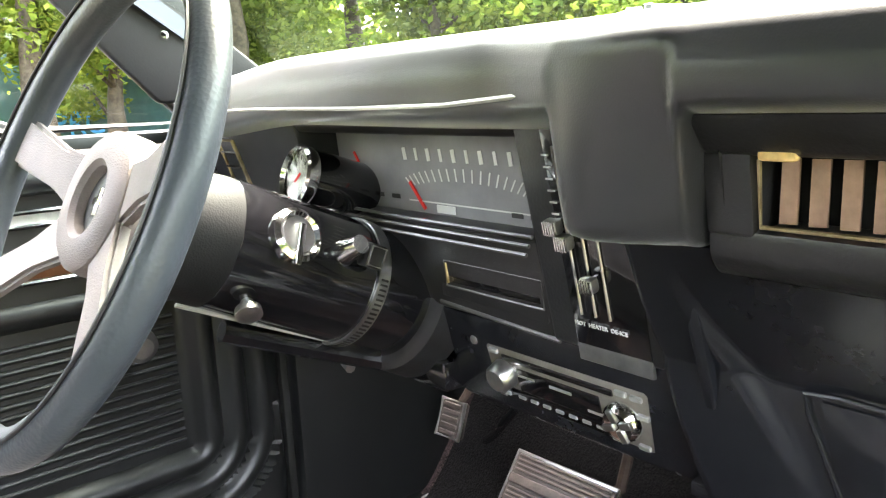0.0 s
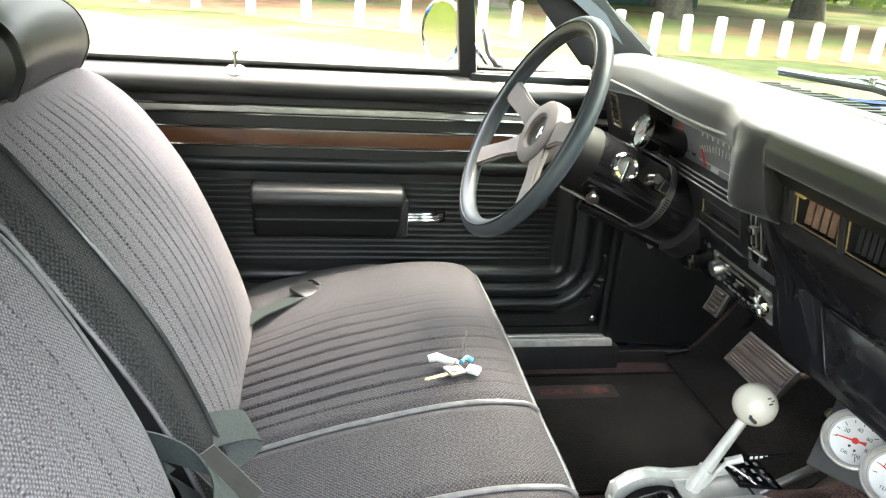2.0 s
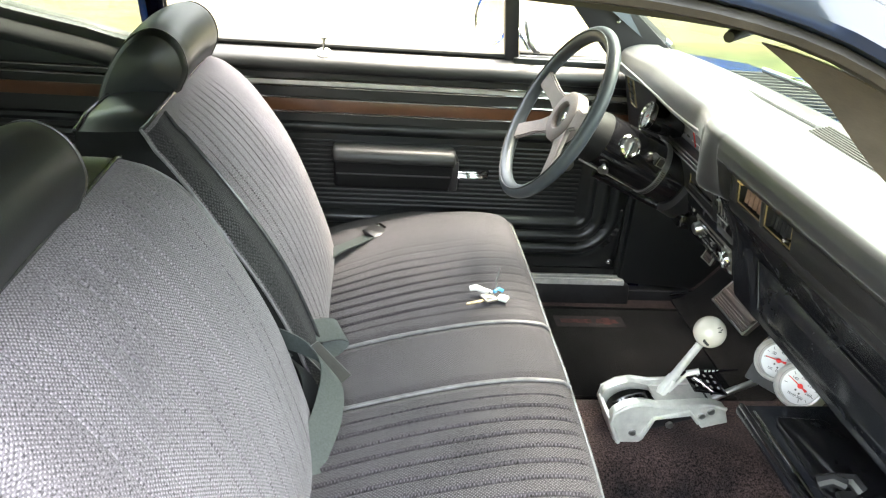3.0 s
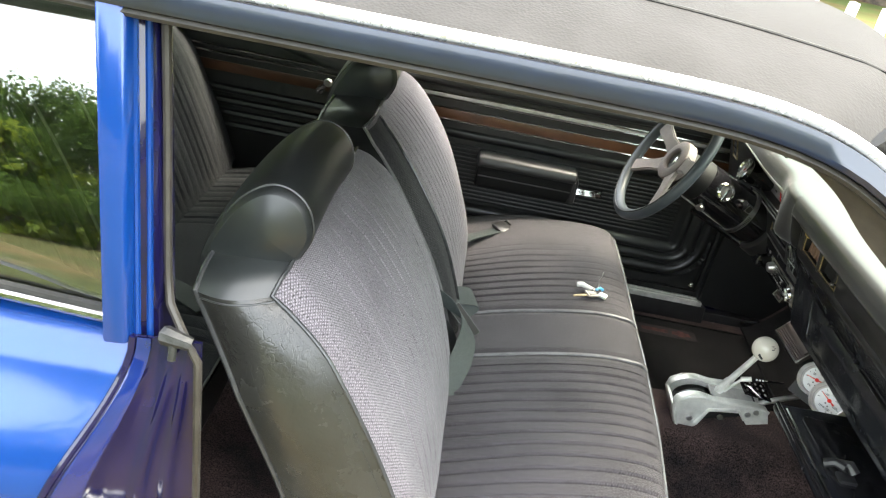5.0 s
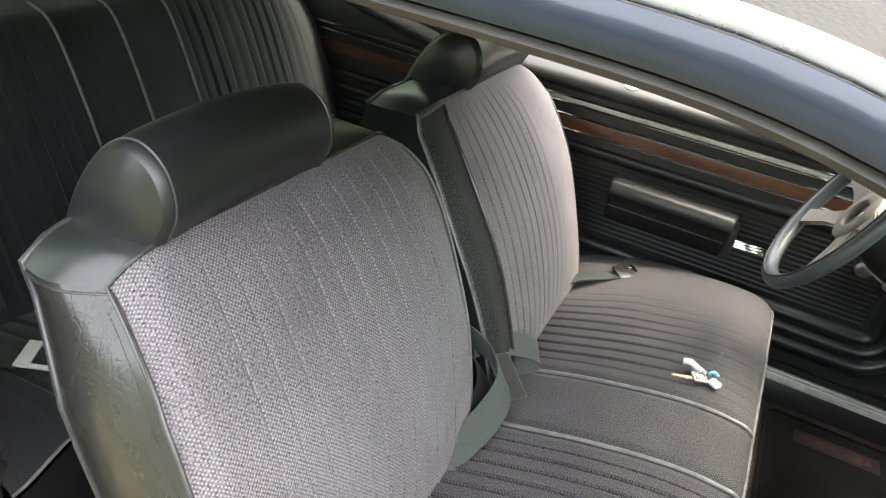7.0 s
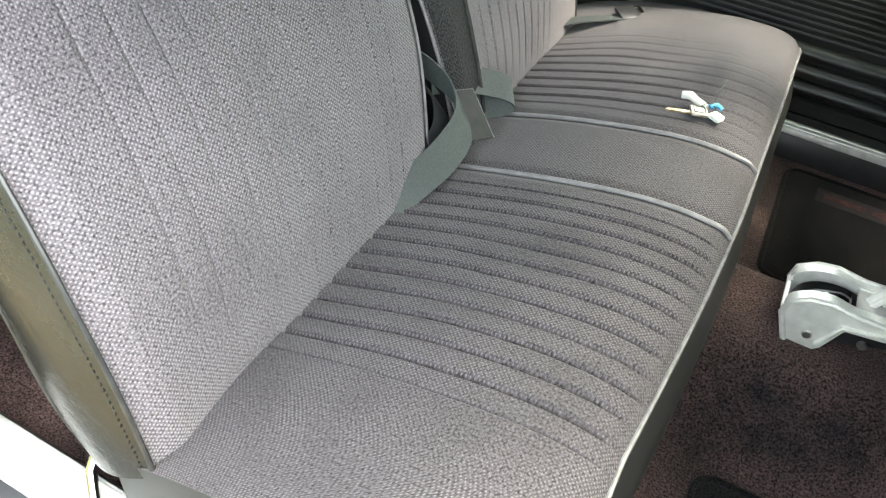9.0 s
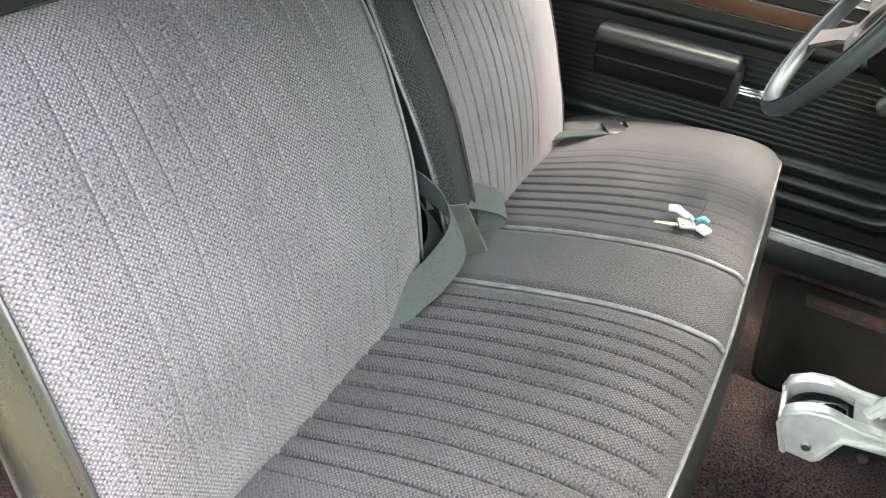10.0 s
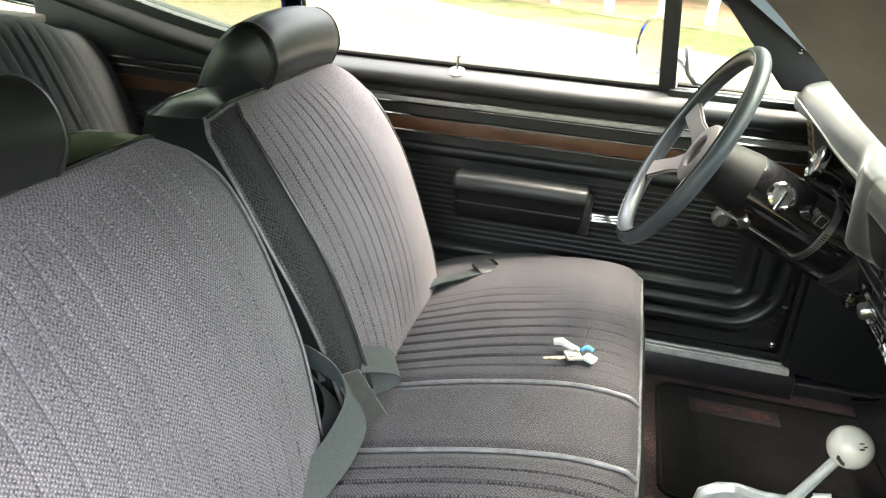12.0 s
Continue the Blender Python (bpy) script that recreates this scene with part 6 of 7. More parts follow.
for ya, yb in ((-0.0375, -0.020), (0.020, 0.0375)):
    shifter_part("top_flange", sheet(lambda u, v: curve([(x, ya + (yb - ya) * v, z + 0.001) for x, z in side_prof[1:8]])(u), 30, 3, 0.0025), ALUMINIUM, "bright top flange")
shifter_part("frame", box(0.02, 0.155, -0.022, 0.022, 0.0, 0.030, 0.003), PLASTIC)
shifter_part("rear_wall", box(-0.002, 0.004, -0.033, 0.033, 0.0, 0.055, 0.002), ALUMINIUM)
arch = [(0.004, 0.050), (0.014, 0.064), (0.032, 0.071), (0.055, 0.068), (0.075, 0.057)]
shifter_part("gate_arch", sheet(lambda u, v: Vector((curve([(x, 0, z - 0.004) for x, z in arch])(u).x, -0.020 + 0.040 * v, curve([(x, 0, z - 0.012) for x, z in arch])(u).z)), 14, 4, 0.002), GLOSSBLACK)
shifter_part("top_cover", sheet(lambda u, v: Vector((0.075 + 0.085 * u, -0.032 + 0.064 * v, 0.055 - 0.028 * u)), 4, 4, 0.003), SILVERTRIM)
pm = SM @ pose(0.152, 0, 0.052, 0, 28, 0)
gp = part("gate_plate", turned(box(-0.024, 0.030, -0.030, 0.030, 0, 0.003, 0.001), pm), GLOSSBLACK, shift, "black gear position plate")
for i in range(4):
    for k in range(3):
        part("gate_mark", turned(box(-0.017 + i * 0.012, -0.014 + i * 0.012, -0.018 + k * 0.015, -0.012 + k * 0.015, 0.003, 0.0036, 0), pm), GREYMARK, gp)
BALL = Vector((0.748, 0.046, 0.681))
PIV = Vector((0.688, 0.052, 0.540))
part("lever", tube([PIV, PIV.lerp(BALL, 0.5), BALL], lambda t: 0.0085 - 0.002 * t, 10, flat=None), ALUMINIUM, shift, "polished shift lever")
part("lever_plate", turned(box(-0.003, 0.045, -0.004, 0.004, -0.012, 0.012, 0.002), facing(PIV, BALL - PIV, (0, 1, 0)) @ pose(0, 0, 0, 90, 0, 0)), ALUMINIUM, shift)
bl = part("ball_knob", lathe([(0.0275 * math.sin(math.pi * k / 20), -0.0275 * math.cos(math.pi * k / 20)) for k in range(21)], BALL, (BALL - PIV), 36, cap=False), WHITE, shift, "white ball shift knob with black lettering")
for k in range(5):
    n = Vector((-0.62 + 0.06 * k, -0.75 - 0.02 * k, -0.16 - 0.05 * k)).normalized()
    part("letter_bar", turned(box(-0.0018, 0.0018, -0.0030, 0.0030, 0, 0.0006, 0), facing(BALL + n * 0.0273, Vector((0, 0, 1)).cross(n), (0.1, 0, 1))), PRINT, bl)
for a, b in ((0, 0.008), (0.008, 0.0), (0.0, -0.008)):
    n = Vector((0.15 + a * 20, -0.72, 0.62 + b * 20)).normalized()
    part("letter_bar", turned(box(-0.0028, 0.0028, -0.0012, 0.0012, 0, 0.0006, 0), facing(BALL + n * 0.0273, Vector((0, 0, 1)).cross(n), (0.1, 0, 1))), PRINT, bl)
tp = PIV.lerp(BALL, 0.42) + Vector((0.012, -0.006, -0.004))
tg = part("trigger", tube([tp + Vector((0.018, -0.004, 0.008)), tp + Vector((0.05, -0.008, 0.012)), tp + Vector((0.085, -0.012, 0.018))], lambda t: 0.0045 - 0.003 * t, 8), GLOSSBLACK, shift, "black reverse trigger")
part("trigger_arm", merge(tube([tp, tp + Vector((0.020, -0.004, 0.008))], 0.0055, 8), tube([tp + Vector((0.002, 0, 0)), PIV + Vector((0.016, -0.004, 0.012))], 0.003, 8)), ALUMINIUM, tg, "bright trigger arm")
for k in range(4):
    part("trigger_mark", turned(box(0.0, 0.004, -0.002, 0.002, 0, 0.0004, 0), facing(tp + Vector((0.026 + 0.007 * k, -0.0095, 0.0125)), (1, -0.1, 0.15), (0, 0, 1))), LETTER, tg)
part("cable", tube([SM @ Vector((0.16, 0, 0.012)), SM @ Vector((0.20, 0.0, 0.02)), SM @ Vector((0.27, 0.01, 0.02))], 0.006, 10), STEEL, shift)


def pedal(name, base, m, w, h, ribs, label, columns=1, band=False, edge=0.003):
    """A rubber pad with ribs and a bright edge, on m: x across, y up, z towards the driver."""
    p = thing(name, base, label, "pedal")
    part("pad", turned(box(-w / 2, w / 2, -h / 2, h / 2, -0.010, 0.004, 0.004), m), PEDALRUBBER, p)
    wide = (w - 0.008) / columns
    for c in range(columns):
        x0 = -w / 2 + 0.004 + c * wide
        for k in range(ribs):
            y = -h / 2 + (k + 0.7) * h / (ribs + 0.4)
            if band and abs(y) < 0.006:
                continue
            part("rib", turned(box(x0 + 0.002, x0 + wide - 0.002, y - 0.3 * h / ribs, y + 0.3 * h / ribs, 0.003, 0.007, 0.001, 1), m), PEDALRUBBER, p)
    if band:
        part("centre_band", turned(box(-w / 2 + 0.003, w / 2 - 0.003, -0.006, 0.006, 0.003, 0.0085, 0.002), m), PEDALRUBBER, p, "smooth worn centre band")
    if columns > 1:
        part("centre_bar", turned(tube([(0, -h / 2, 0.005), (0, h / 2, 0.005)], 0.0035, 8), m), DRIPRAIL, p, "bright centre bar")
    c = [(-w / 2, -h / 2), (w / 2, -h / 2), (w / 2, h / 2), (-w / 2, h / 2)]
    part("edge_trim", turned(tube([(x, y, 0.003) for x, y in c], edge, 6, closed=True), m), DRIPRAIL if columns > 1 else STEEL, p, "worn bright edge")
    return p


PEDALRUBBER = material("pedal_rubber", (0.075, 0.060, 0.054), 0.55, noise_scale=60, vary=0.3, bump=0.3, bump_scale=200)
RUST = material("rusty_steel", (0.055, 0.036, 0.028), 0.6, metal=0.4, noise_scale=40, vary=0.5)
brk = pedal("brake_pedal", (1.02, 0.40, 0.50), facing((1.002, 0.395, 0.522), (0.02, -1, 0.02), (0.62, 0, 0.78)), 0.152, 0.068, 11, "wide ribbed rubber brake pedal with worn edge", band=True)
part("pedal_arm", tube([(1.022, 0.36, 0.515), (1.06, 0.345, 0.53), (1.075, 0.342, 0.58), (1.05, 0.34, 0.68), (1.0, 0.34, 0.80)], 0.007, 8), RUST, brk)
acc = pedal("accelerator_pedal", (1.0, 0.13, 0.52), facing((0.985, 0.140, 0.575), (0.10, -1, 0.1), (0.42, 0.02, 0.90)), 0.050, 0.135, 30, "long ribbed accelerator pedal with bright edge", columns=2, edge=0.0045)
part("pedal_arm", tube([(1.0, 0.14, 0.60), (1.08, 0.14, 0.66), (1.2, 0.14, 0.72)], 0.006, 8), RUST, acc)
pk = pedal("parking_brake_pedal", (1.02, 0.60, 0.53), facing((1.016, 0.600, 0.553), (0.1, -1, 0.0), (0.35, 0.1, 0.93)), 0.042, 0.052, 5, "small ribbed parking brake pedal")
part("pedal_arm", tube([(1.022, 0.598, 0.56), (1.05, 0.59, 0.60), (1.06, 0.58, 0.68), (1.02, 0.57, 0.78)], 0.006, 8), RUST, pk)
link = thing("pedal_linkage", (1.12, 0.66, 0.36), "rusty steel linkage beside the kick panel", "linkage")
part("rod", tube([(1.13, 0.695, 0.425), (1.10, 0.60, 0.50), (1.06, 0.50, 0.60), (1.02, 0.42, 0.72)], 0.006, 8), GLOSSBLACK, link)
part("pivot", lathe([(0, 0.012), (0.010, 0.008), (0.012, 0), (0.010, -0.008), (0, -0.012)], (1.128, 0.690, 0.426), (0, 1, 0), 16), RUST, link)
part("rod", tube([(1.13, 0.690, 0.42), (1.05, 0.695, 0.385), (0.98, 0.695, 0.375)], 0.005, 8), GLOSSBLACK, link)
part("hose", tube([(1.10, 0.30, 0.42), (1.12, 0.22, 0.50), (1.14, 0.12, 0.50), (1.15, 0.05, 0.42)], 0.010, 8), RUBBER, link)
hood_rel = thing("bonnet_release", (0.86, 0.60, 0.70), "black release handle under the dashboard", "handle")
part("bracket", box(0.845, 0.875, 0.585, 0.625, 0.690, 0.735, 0.004), PLASTIC, hood_rel)
part("handle", tube([(0.845, 0.590, 0.705), (0.825, 0.565, 0.700), (0.820, 0.545, 0.698)], 0.006, 8), STEEL, hood_rel)
part("column_brace", merge(tube([(0.62, 0.42, 0.820), (0.80, 0.395, 0.745)], 0.010, 8), box(0.79, 0.83, 0.34, 0.46, 0.735, 0.765, 0.005)), GLOSSBLACK, col)

pod = thing("gauge_pod", (0.86, -0.07, 0.62), "pair of white-faced gauges on a dark bracket", "gauge")
GN = Vector((-0.68, -0.46, 0.57)).normalized()
GX = Vector((0, 0, 1)).cross(GN).normalized()
GY = GN.cross(GX)


def gauge_at(c):
    m = Matrix((GX, GY, GN)).transposed().to_4x4()
    m.translation = c
    return m


GM = gauge_at(Vector((0.845, -0.062, 0.684)) - GN * 0.036)
part("bracket", turned(box(-0.075, 0.095, -0.050, 0.052, -0.006, 0.0, 0.003), GM), material("grey_bracket", (0.06, 0.06, 0.062), 0.5, noise_scale=30, vary=0.2), pod, "dark grey bracket")
for c, aim, text in ((Vector((0.833, -0.031, 0.679)), 187, ("20", "40", "60", "80", "100", "OIL")), (Vector((0.829, -0.105, 0.684)), 163, ("140", "180", "220", "260", "300", "TEMP"))):
    m = gauge_at(c)
    g = part("gauge", turned(lathe([(0.032, -0.045), (0.032, -0.012), (0.0345, -0.010), (0.0362, -0.004), (0.0365, 0.006), (0.0352, 0.0095), (0.0330, 0.0100), (0.0312, 0.008), (0.0282, -0.006), (0.0275, -0.009)], (0, 0, 0), (0, 0, 1), 48), m), SILVERTRIM, pod, "silver gauge in a deep rim")
    part("cup_ring", turned(tube([(0.0298 * math.cos(k * math.pi / 20), 0.0298 * math.sin(k * math.pi / 20), 0.001) for k in range(40)], 0.0007, 5, closed=True), m), GREYMARK, g)
    part("dial", turned(lathe([(0.0, -0.007), (0.0280, -0.007), (0.0280, -0.009)], (0, 0, 0), (0, 0, 1), 40), m), DIAL, g, "white gauge face")
    for k in range(11):
        a = radians(190 - k * 26)
        part("mark", turned(box(0.0215 if k % 2 else 0.0200, 0.0250, -0.0004, 0.0004, -0.007, -0.0065, 0), m @ Matrix.Rotation(a, 4, "Z")), PRINT, g)
    for k, w in enumerate(text[:5]):
        a = radians(143 - k * 52)
        words("numeral", w, 0.0066, m @ Matrix.Translation((0.0160 * math.cos(a), 0.0160 * math.sin(a) - 0.002, -0.0064)), PRINT, g, 0.0002)
    words("legend", text[5], 0.0058, m @ Matrix.Translation((-0.006, -0.0170, -0.0064)), PRINT, g, 0.0002)
    for dx, dy in ((-0.004, -0.008), (0.003, -0.011)):
        part("dial_screw", turned(lathe([(0, -0.0062), (0.0014, -0.0063), (0.0016, -0.007)], (dx, dy, 0), (0, 0, 1), 10), m), PRINT, g)
    part("needle", turned(prism([(-0.012, -0.0024), (-0.006, -0.0012), (0.022, -0.0006), (0.022, 0.0006), (-0.006, 0.0012), (-0.012, 0.0024)], "z", -0.0050, -0.0038), m @ Matrix.Rotation(radians(aim), 4, "Z")), RED, g, "red needle")
    part("needle_hub", turned(lathe([(0, -0.0025), (0.0038, -0.003), (0.0038, -0.007)], (0, 0, 0), (0, 0, 1), 14), m), RED, g)
part("brass_fitting", lathe([(0.007, -0.030), (0.007, -0.012), (0.0105, -0.011), (0.0105, 0.011), (0.007, 0.012), (0.006, 0.020), (0.0, 0.021)], (0.862, 0.030, 0.660), (-0.6, 0.5, 0.5), 12), BRASS, pod, "knurled brass fitting")
part("wire", tube([(0.88, 0.0, 0.70), (0.90, 0.02, 0.735), (0.93, 0.01, 0.72), (0.94, 0.02, 0.66)], 0.0025, 6), RUBBER, pod)

# under-dash box of the heater
part("heater_case", prism([(0.90, 0.735), (1.25, 0.735), (1.25, 0.52), (1.02, 0.50), (0.93, 0.62)], "y", -0.45, 0.055, 0.015), PLASTIC, car, "black heater case")

# ---------------------------------------------------------------- mats, belts, keys
mat = thing("floor_mat", (0.78, 0.46, FLOOR + 0.006), "black carpet floor mat with faded red emblem", "floor mat")
pts = []
for cx, cy, a0 in ((0.975, 0.615, 0), (0.605, 0.615, 90), (0.605, 0.305, 180), (0.975, 0.305, 270)):
    for k in range(6):
        a = radians(a0 + k * 18)
        pts.append((cx + 0.03 * math.cos(a), cy + 0.03 * math.sin(a)))
part("mat_body", prism(pts, "z", FLOOR + 0.004, FLOOR + 0.012, 0.002), MAT_CARPET, mat)
part("mat_edge", tube([(x, y, FLOOR + 0.011) for x, y in pts], 0.005, 8, closed=True), MAT_CARPET, mat)
# dark sheet added over the brown carpet of the driver's toe board
part("toe_cover", sheet(lambda u, v: Vector((0.985 + 0.28 * u, 0.22 + 0.47 * v, floor_z(0.985 + 0.28 * u, 0.22 + 0.47 * v) + 0.012)), 30, 30, 0.006), MAT_CARPET, mat, "dark sheet over the toe board carpet")
FADED = material("faded_red_print", (0.055, 0.016, 0.014), 0.9, noise_scale=90, vary=0.6)
part("emblem_panel", box(0.640, 0.820, 0.555, 0.605, FLOOR + 0.0118, FLOOR + 0.0128, 0), material("emblem_ground", (0.016, 0.013, 0.013), 0.9, noise_scale=60, vary=0.4), mat)
part("emblem", prism([(0.745, 0.572), (0.765, 0.572), (0.765, 0.566), (0.785, 0.566), (0.785, 0.572), (0.805, 0.572), (0.800, 0.590), (0.785, 0.590), (0.785, 0.596), (0.765, 0.596), (0.765, 0.590), (0.750, 0.590)], "z", FLOOR + 0.0126, FLOOR + 0.0134), FADED, mat)
part("lettering_bar", box(0.655, 0.735, 0.572, 0.590, FLOOR + 0.0126, FLOOR + 0.0132, 0), FADED, mat)
mat2 = thing("passenger_floor_mat", (0.78, -0.36, FLOOR + 0.006), "black carpet floor mat in the passenger footwell", "floor mat")
pts2 = [(x, YC * 2 - y) for x, y in pts][::-1]
part("mat_body", prism(pts2, "z", FLOOR + 0.004, FLOOR + 0.012, 0.002), MAT_CARPET, mat2)
part("mat_edge", tube([(x, y, FLOOR + 0.011) for x, y in pts2], 0.005, 8, closed=True), MAT_CARPET, mat2)


def ribbon(pts, dirs, w=0.048, thick=0.0022, n=40):
    """Webbing through points, its width laid along the given directions."""
    c = curve(pts)
    q = curve([Vector(d).normalized() for d in dirs])
    return sheet(lambda u, v: c(u) + q(u).normalized() * (v - 0.5) * w, n, 4, thick)


def buckle(m, parent, name="buckle"):
    b = part(name, turned(box(-0.022, 0.020, -0.024, 0.024, -0.006, 0.006, 0.004), m), PLASTIC, parent, "black plastic buckle")
    part("tongue", turned(merge(box(0.018, 0.030, -0.022, -0.014, -0.002, 0.002, 0.001), box(0.018, 0.030, 0.014, 0.022, -0.002, 0.002, 0.001), box(0.026, 0.034, -0.022, 0.022, -0.002, 0.002, 0.001)), m), CHROME, b, "chrome tongue")
    return b


b1 = thing("driver_seat_belt", (0.12, 0.52, 0.57), "grey-green webbing lap belt with black buckle on the cushion", "seat belt", group="seat belts")
part("webbing", ribbon([(0.045, 0.455, 0.555), (0.085, 0.487, 0.582), (0.13, 0.525, 0.588), (0.172, 0.562, 0.591)], [(0.7, -0.6, 0.25)] * 4, 0.045), BELT, b1)
buckle(facing((0.180, 0.570, 0.596), (0.75, 0.65, 0.10), (-0.65, 0.75, 0.1)) @ Matrix.Diagonal((0.95, 0.95, 0.9, 1)), b1)
b2 = thing("centre_seat_belt", (0.07, 0.10, 0.57), "grey-green webbing folded between the backrests", "seat belt", group="seat belts")
part("webbing", ribbon([(0.03, 0.030, 0.648), (0.05, 0.070, 0.640), (0.080, 0.106, 0.629), (0.112, 0.130, 0.618), (0.124, 0.134, 0.606), (0.108, 0.120, 0.594), (0.08, 0.10, 0.588)], [(0.5, -0.55, -0.62)] * 7, 0.044), BELT, b2)
b3 = thing("passenger_seat_belt", (0.10, -0.06, 0.57), "grey-green webbing looped over the cushion", "seat belt", group="seat belts")
part("webbing", ribbon([(0.015, 0.014, 0.680), (0.050, 0.014, 0.668), (0.088, 0.006, 0.650), (0.112, -0.024, 0.628), (0.110, -0.075, 0.607), (0.098, -0.125, 0.592), (0.080, -0.18, 0.570)],
                       [(0.35, 0.15, -0.9), (0.35, 0.15, -0.9), (0.45, 0.0, -0.85), (0.65, -0.12, -0.65), (0.85, -0.1, -0.4), (0.9, 0.1, -0.35), (0.9, 0.3, -0.3)], 0.048), BELT, b3)
# inside of the loop: the same webbing with its shade in the colour
part("inner_webbing", ribbon([(0.01, 0.010, 0.660), (0.04, 0.008, 0.645), (0.066, 0.0, 0.625), (0.080, -0.02, 0.602), (0.08, -0.05, 0.580)], [(0.6, 0.2, -0.75)] * 5, 0.045), material("shaded_webbing", (0.02, 0.022, 0.022), 0.6, noise_scale=300, vary=0.3), b3)
tag = thing("belt_tag", (0.09, 0.01, 0.595), "dark plastic belt sleeve with a pale edge", "tag")
part("sleeve", turned(box(-0.045, 0.035, -0.026, 0.026, -0.001, 0.001, 0.0005, 1), facing((0.105, 0.020, 0.618), (0.72, -0.45, -0.52), (0.4, 0.85, -0.2))), RUBBER, tag)
part("sleeve_edge", turned(tube([(-0.045, -0.026, 0.001), (0.035, -0.026, 0.001), (0.035, 0.026, 0.001), (-0.045, 0.026, 0.001)], 0.0008, 6, closed=True), facing((0.105, 0.020, 0.618), (0.72, -0.45, -0.52), (0.4, 0.85, -0.2))), TRIMDARK, tag)
b4 = thing("rear_seat_belt", (-0.47, -0.40, 0.64), "dark webbing and steel belt tongue on the rear cushion", "seat belt", group="seat belts")
part("webbing", ribbon([(-0.60, -0.47, 0.635), (-0.54, -0.445, 0.650), (-0.475, -0.415, 0.654)], [(-0.4, 0.9, 0)] * 3, 0.048), BELT, b4)
part("tongue", turned(merge(box(-0.02, 0.0, -0.026, 0.026, -0.002, 0.002, 0.001), box(0.0, 0.035, -0.026, -0.018, -0.002, 0.002, 0.001), box(0.0, 0.035, 0.018, 0.026, -0.002, 0.002, 0.001), box(0.030, 0.040, -0.024, 0.024, -0.002, 0.002, 0.001)), facing((-0.462, -0.405, 0.658), (0.9, 0.42, 0), (-0.42, 0.9, 0.1))), material("pale_zinc", (0.80, 0.80, 0.77), 0.35, metal=0.25, noise_scale=60, vary=0.1), b4, "bright steel tongue")
b5 = thing("rear_lap_belt", (-0.5, -0.11, 0.64), "grey-green webbing across the rear cushion", "seat belt", group="seat belts")
part("webbing", ribbon([(-0.60, -0.10, 0.635), (-0.54, -0.105, 0.655), (-0.48, -0.12, 0.660), (-0.40, -0.16, 0.655)], [(0.3, 0.9, 0)] * 4, 0.048), BELT, b5)

keys = thing("key_ring", (0.388, 0.198, 0.640), "car keys with a white fob lying on the cushion", "keys")
KZ = 0.6455
def flat_key(m, mat, name, label):
    blade = [(0.0, -0.004), (0.040, -0.004), (0.044, 0.0), (0.040, 0.0025), (0.034, 0.0015), (0.030, 0.0035), (0.024, 0.002), (0.018, 0.004), (0.012, 0.0025), (0.0, 0.004)]
    return part(name, turned(prism(blade, "z", -0.001, 0.001), m), mat, keys, label)
flat_key(facing((0.385, 0.190, KZ + 0.003), (-0.92, -0.38, -0.02), (0.38, -0.92, 0)), BRASS, "brass_key", "worn brass key blade")
part("key_head", turned(box(-0.013, 0.013, -0.013, 0.013, -0.003, 0.003, 0.003), facing((0.389, 0.194, KZ + 0.005), (-0.92, -0.38, 0), (0.38, -0.92, 0))), material("nickel", (0.40, 0.38, 0.32), 0.4, metal=0.8, noise_scale=200, vary=0.3), keys, "square nickel key head")
part("head_frame", turned(tube([(-0.008, -0.008, 0.003), (0.008, -0.008, 0.003), (0.008, 0.008, 0.003), (-0.008, 0.008, 0.003)], 0.0012, 6, closed=True), facing((0.389, 0.194, KZ + 0.005), (-0.92, -0.38, 0), (0.38, -0.92, 0))), PRINT, keys)
part("white_fob", tube([(0.356, 0.224, KZ + 0.006), (0.368, 0.224, KZ + 0.009), (0.380, 0.216, KZ + 0.008), (0.396, 0.208, KZ + 0.008)], lambda t: 0.0066 - 0.003 * abs(t - 0.35), 10), WHITEPAINT, keys, "white plastic fob")
part("wire_tie", tube([(0.402, 0.208, KZ + 0.010), (0.404, 0.212, KZ + 0.022), (0.403, 0.218, KZ + 0.031), (0.408, 0.222, KZ + 0.042), (0.409, 0.226, KZ + 0.050)], 0.0009, 6), STEEL, keys, "thin twisted wire")
part("blue_tag", tube([(0.400, 0.208, KZ + 0.010), (0.410, 0.216, KZ + 0.012), (0.418, 0.214, KZ + 0.008)], 0.0036, 8), material("blue_plastic", (0.06, 0.32, 0.55), 0.35), keys, "bright blue tag")
part("clear_tag", turned(box(-0.010, 0.010, -0.008, 0.008, -0.004, 0.004, 0.003), facing((0.415, 0.192, KZ + 0.006), (0.8, -0.5, 0), (0.5, 0.8, 0.1))), material("milky_plastic", (0.62, 0.68, 0.62), 0.3, noise_scale=100, vary=0.2), keys, "milky plastic tag")
part("ring", tube([Vector((0.400, 0.202, KZ + 0.008)) + Vector((math.cos(k * math.pi / 12), 0.8 * math.sin(k * math.pi / 12), 0.5 * math.sin(k * math.pi / 12))) * 0.010 for k in range(24)], 0.0009, 6, closed=True), CHROME, keys)

bar_thing = thing("seat_release_lever", (-0.02, -0.60, 0.46), "chrome seat back release lever", "lever")
part("lever", tube([(-0.03, -0.575, 0.47), (-0.025, -0.60, 0.445), (-0.005, -0.62, 0.415)], 0.006, 8), CHROME, bar_thing)

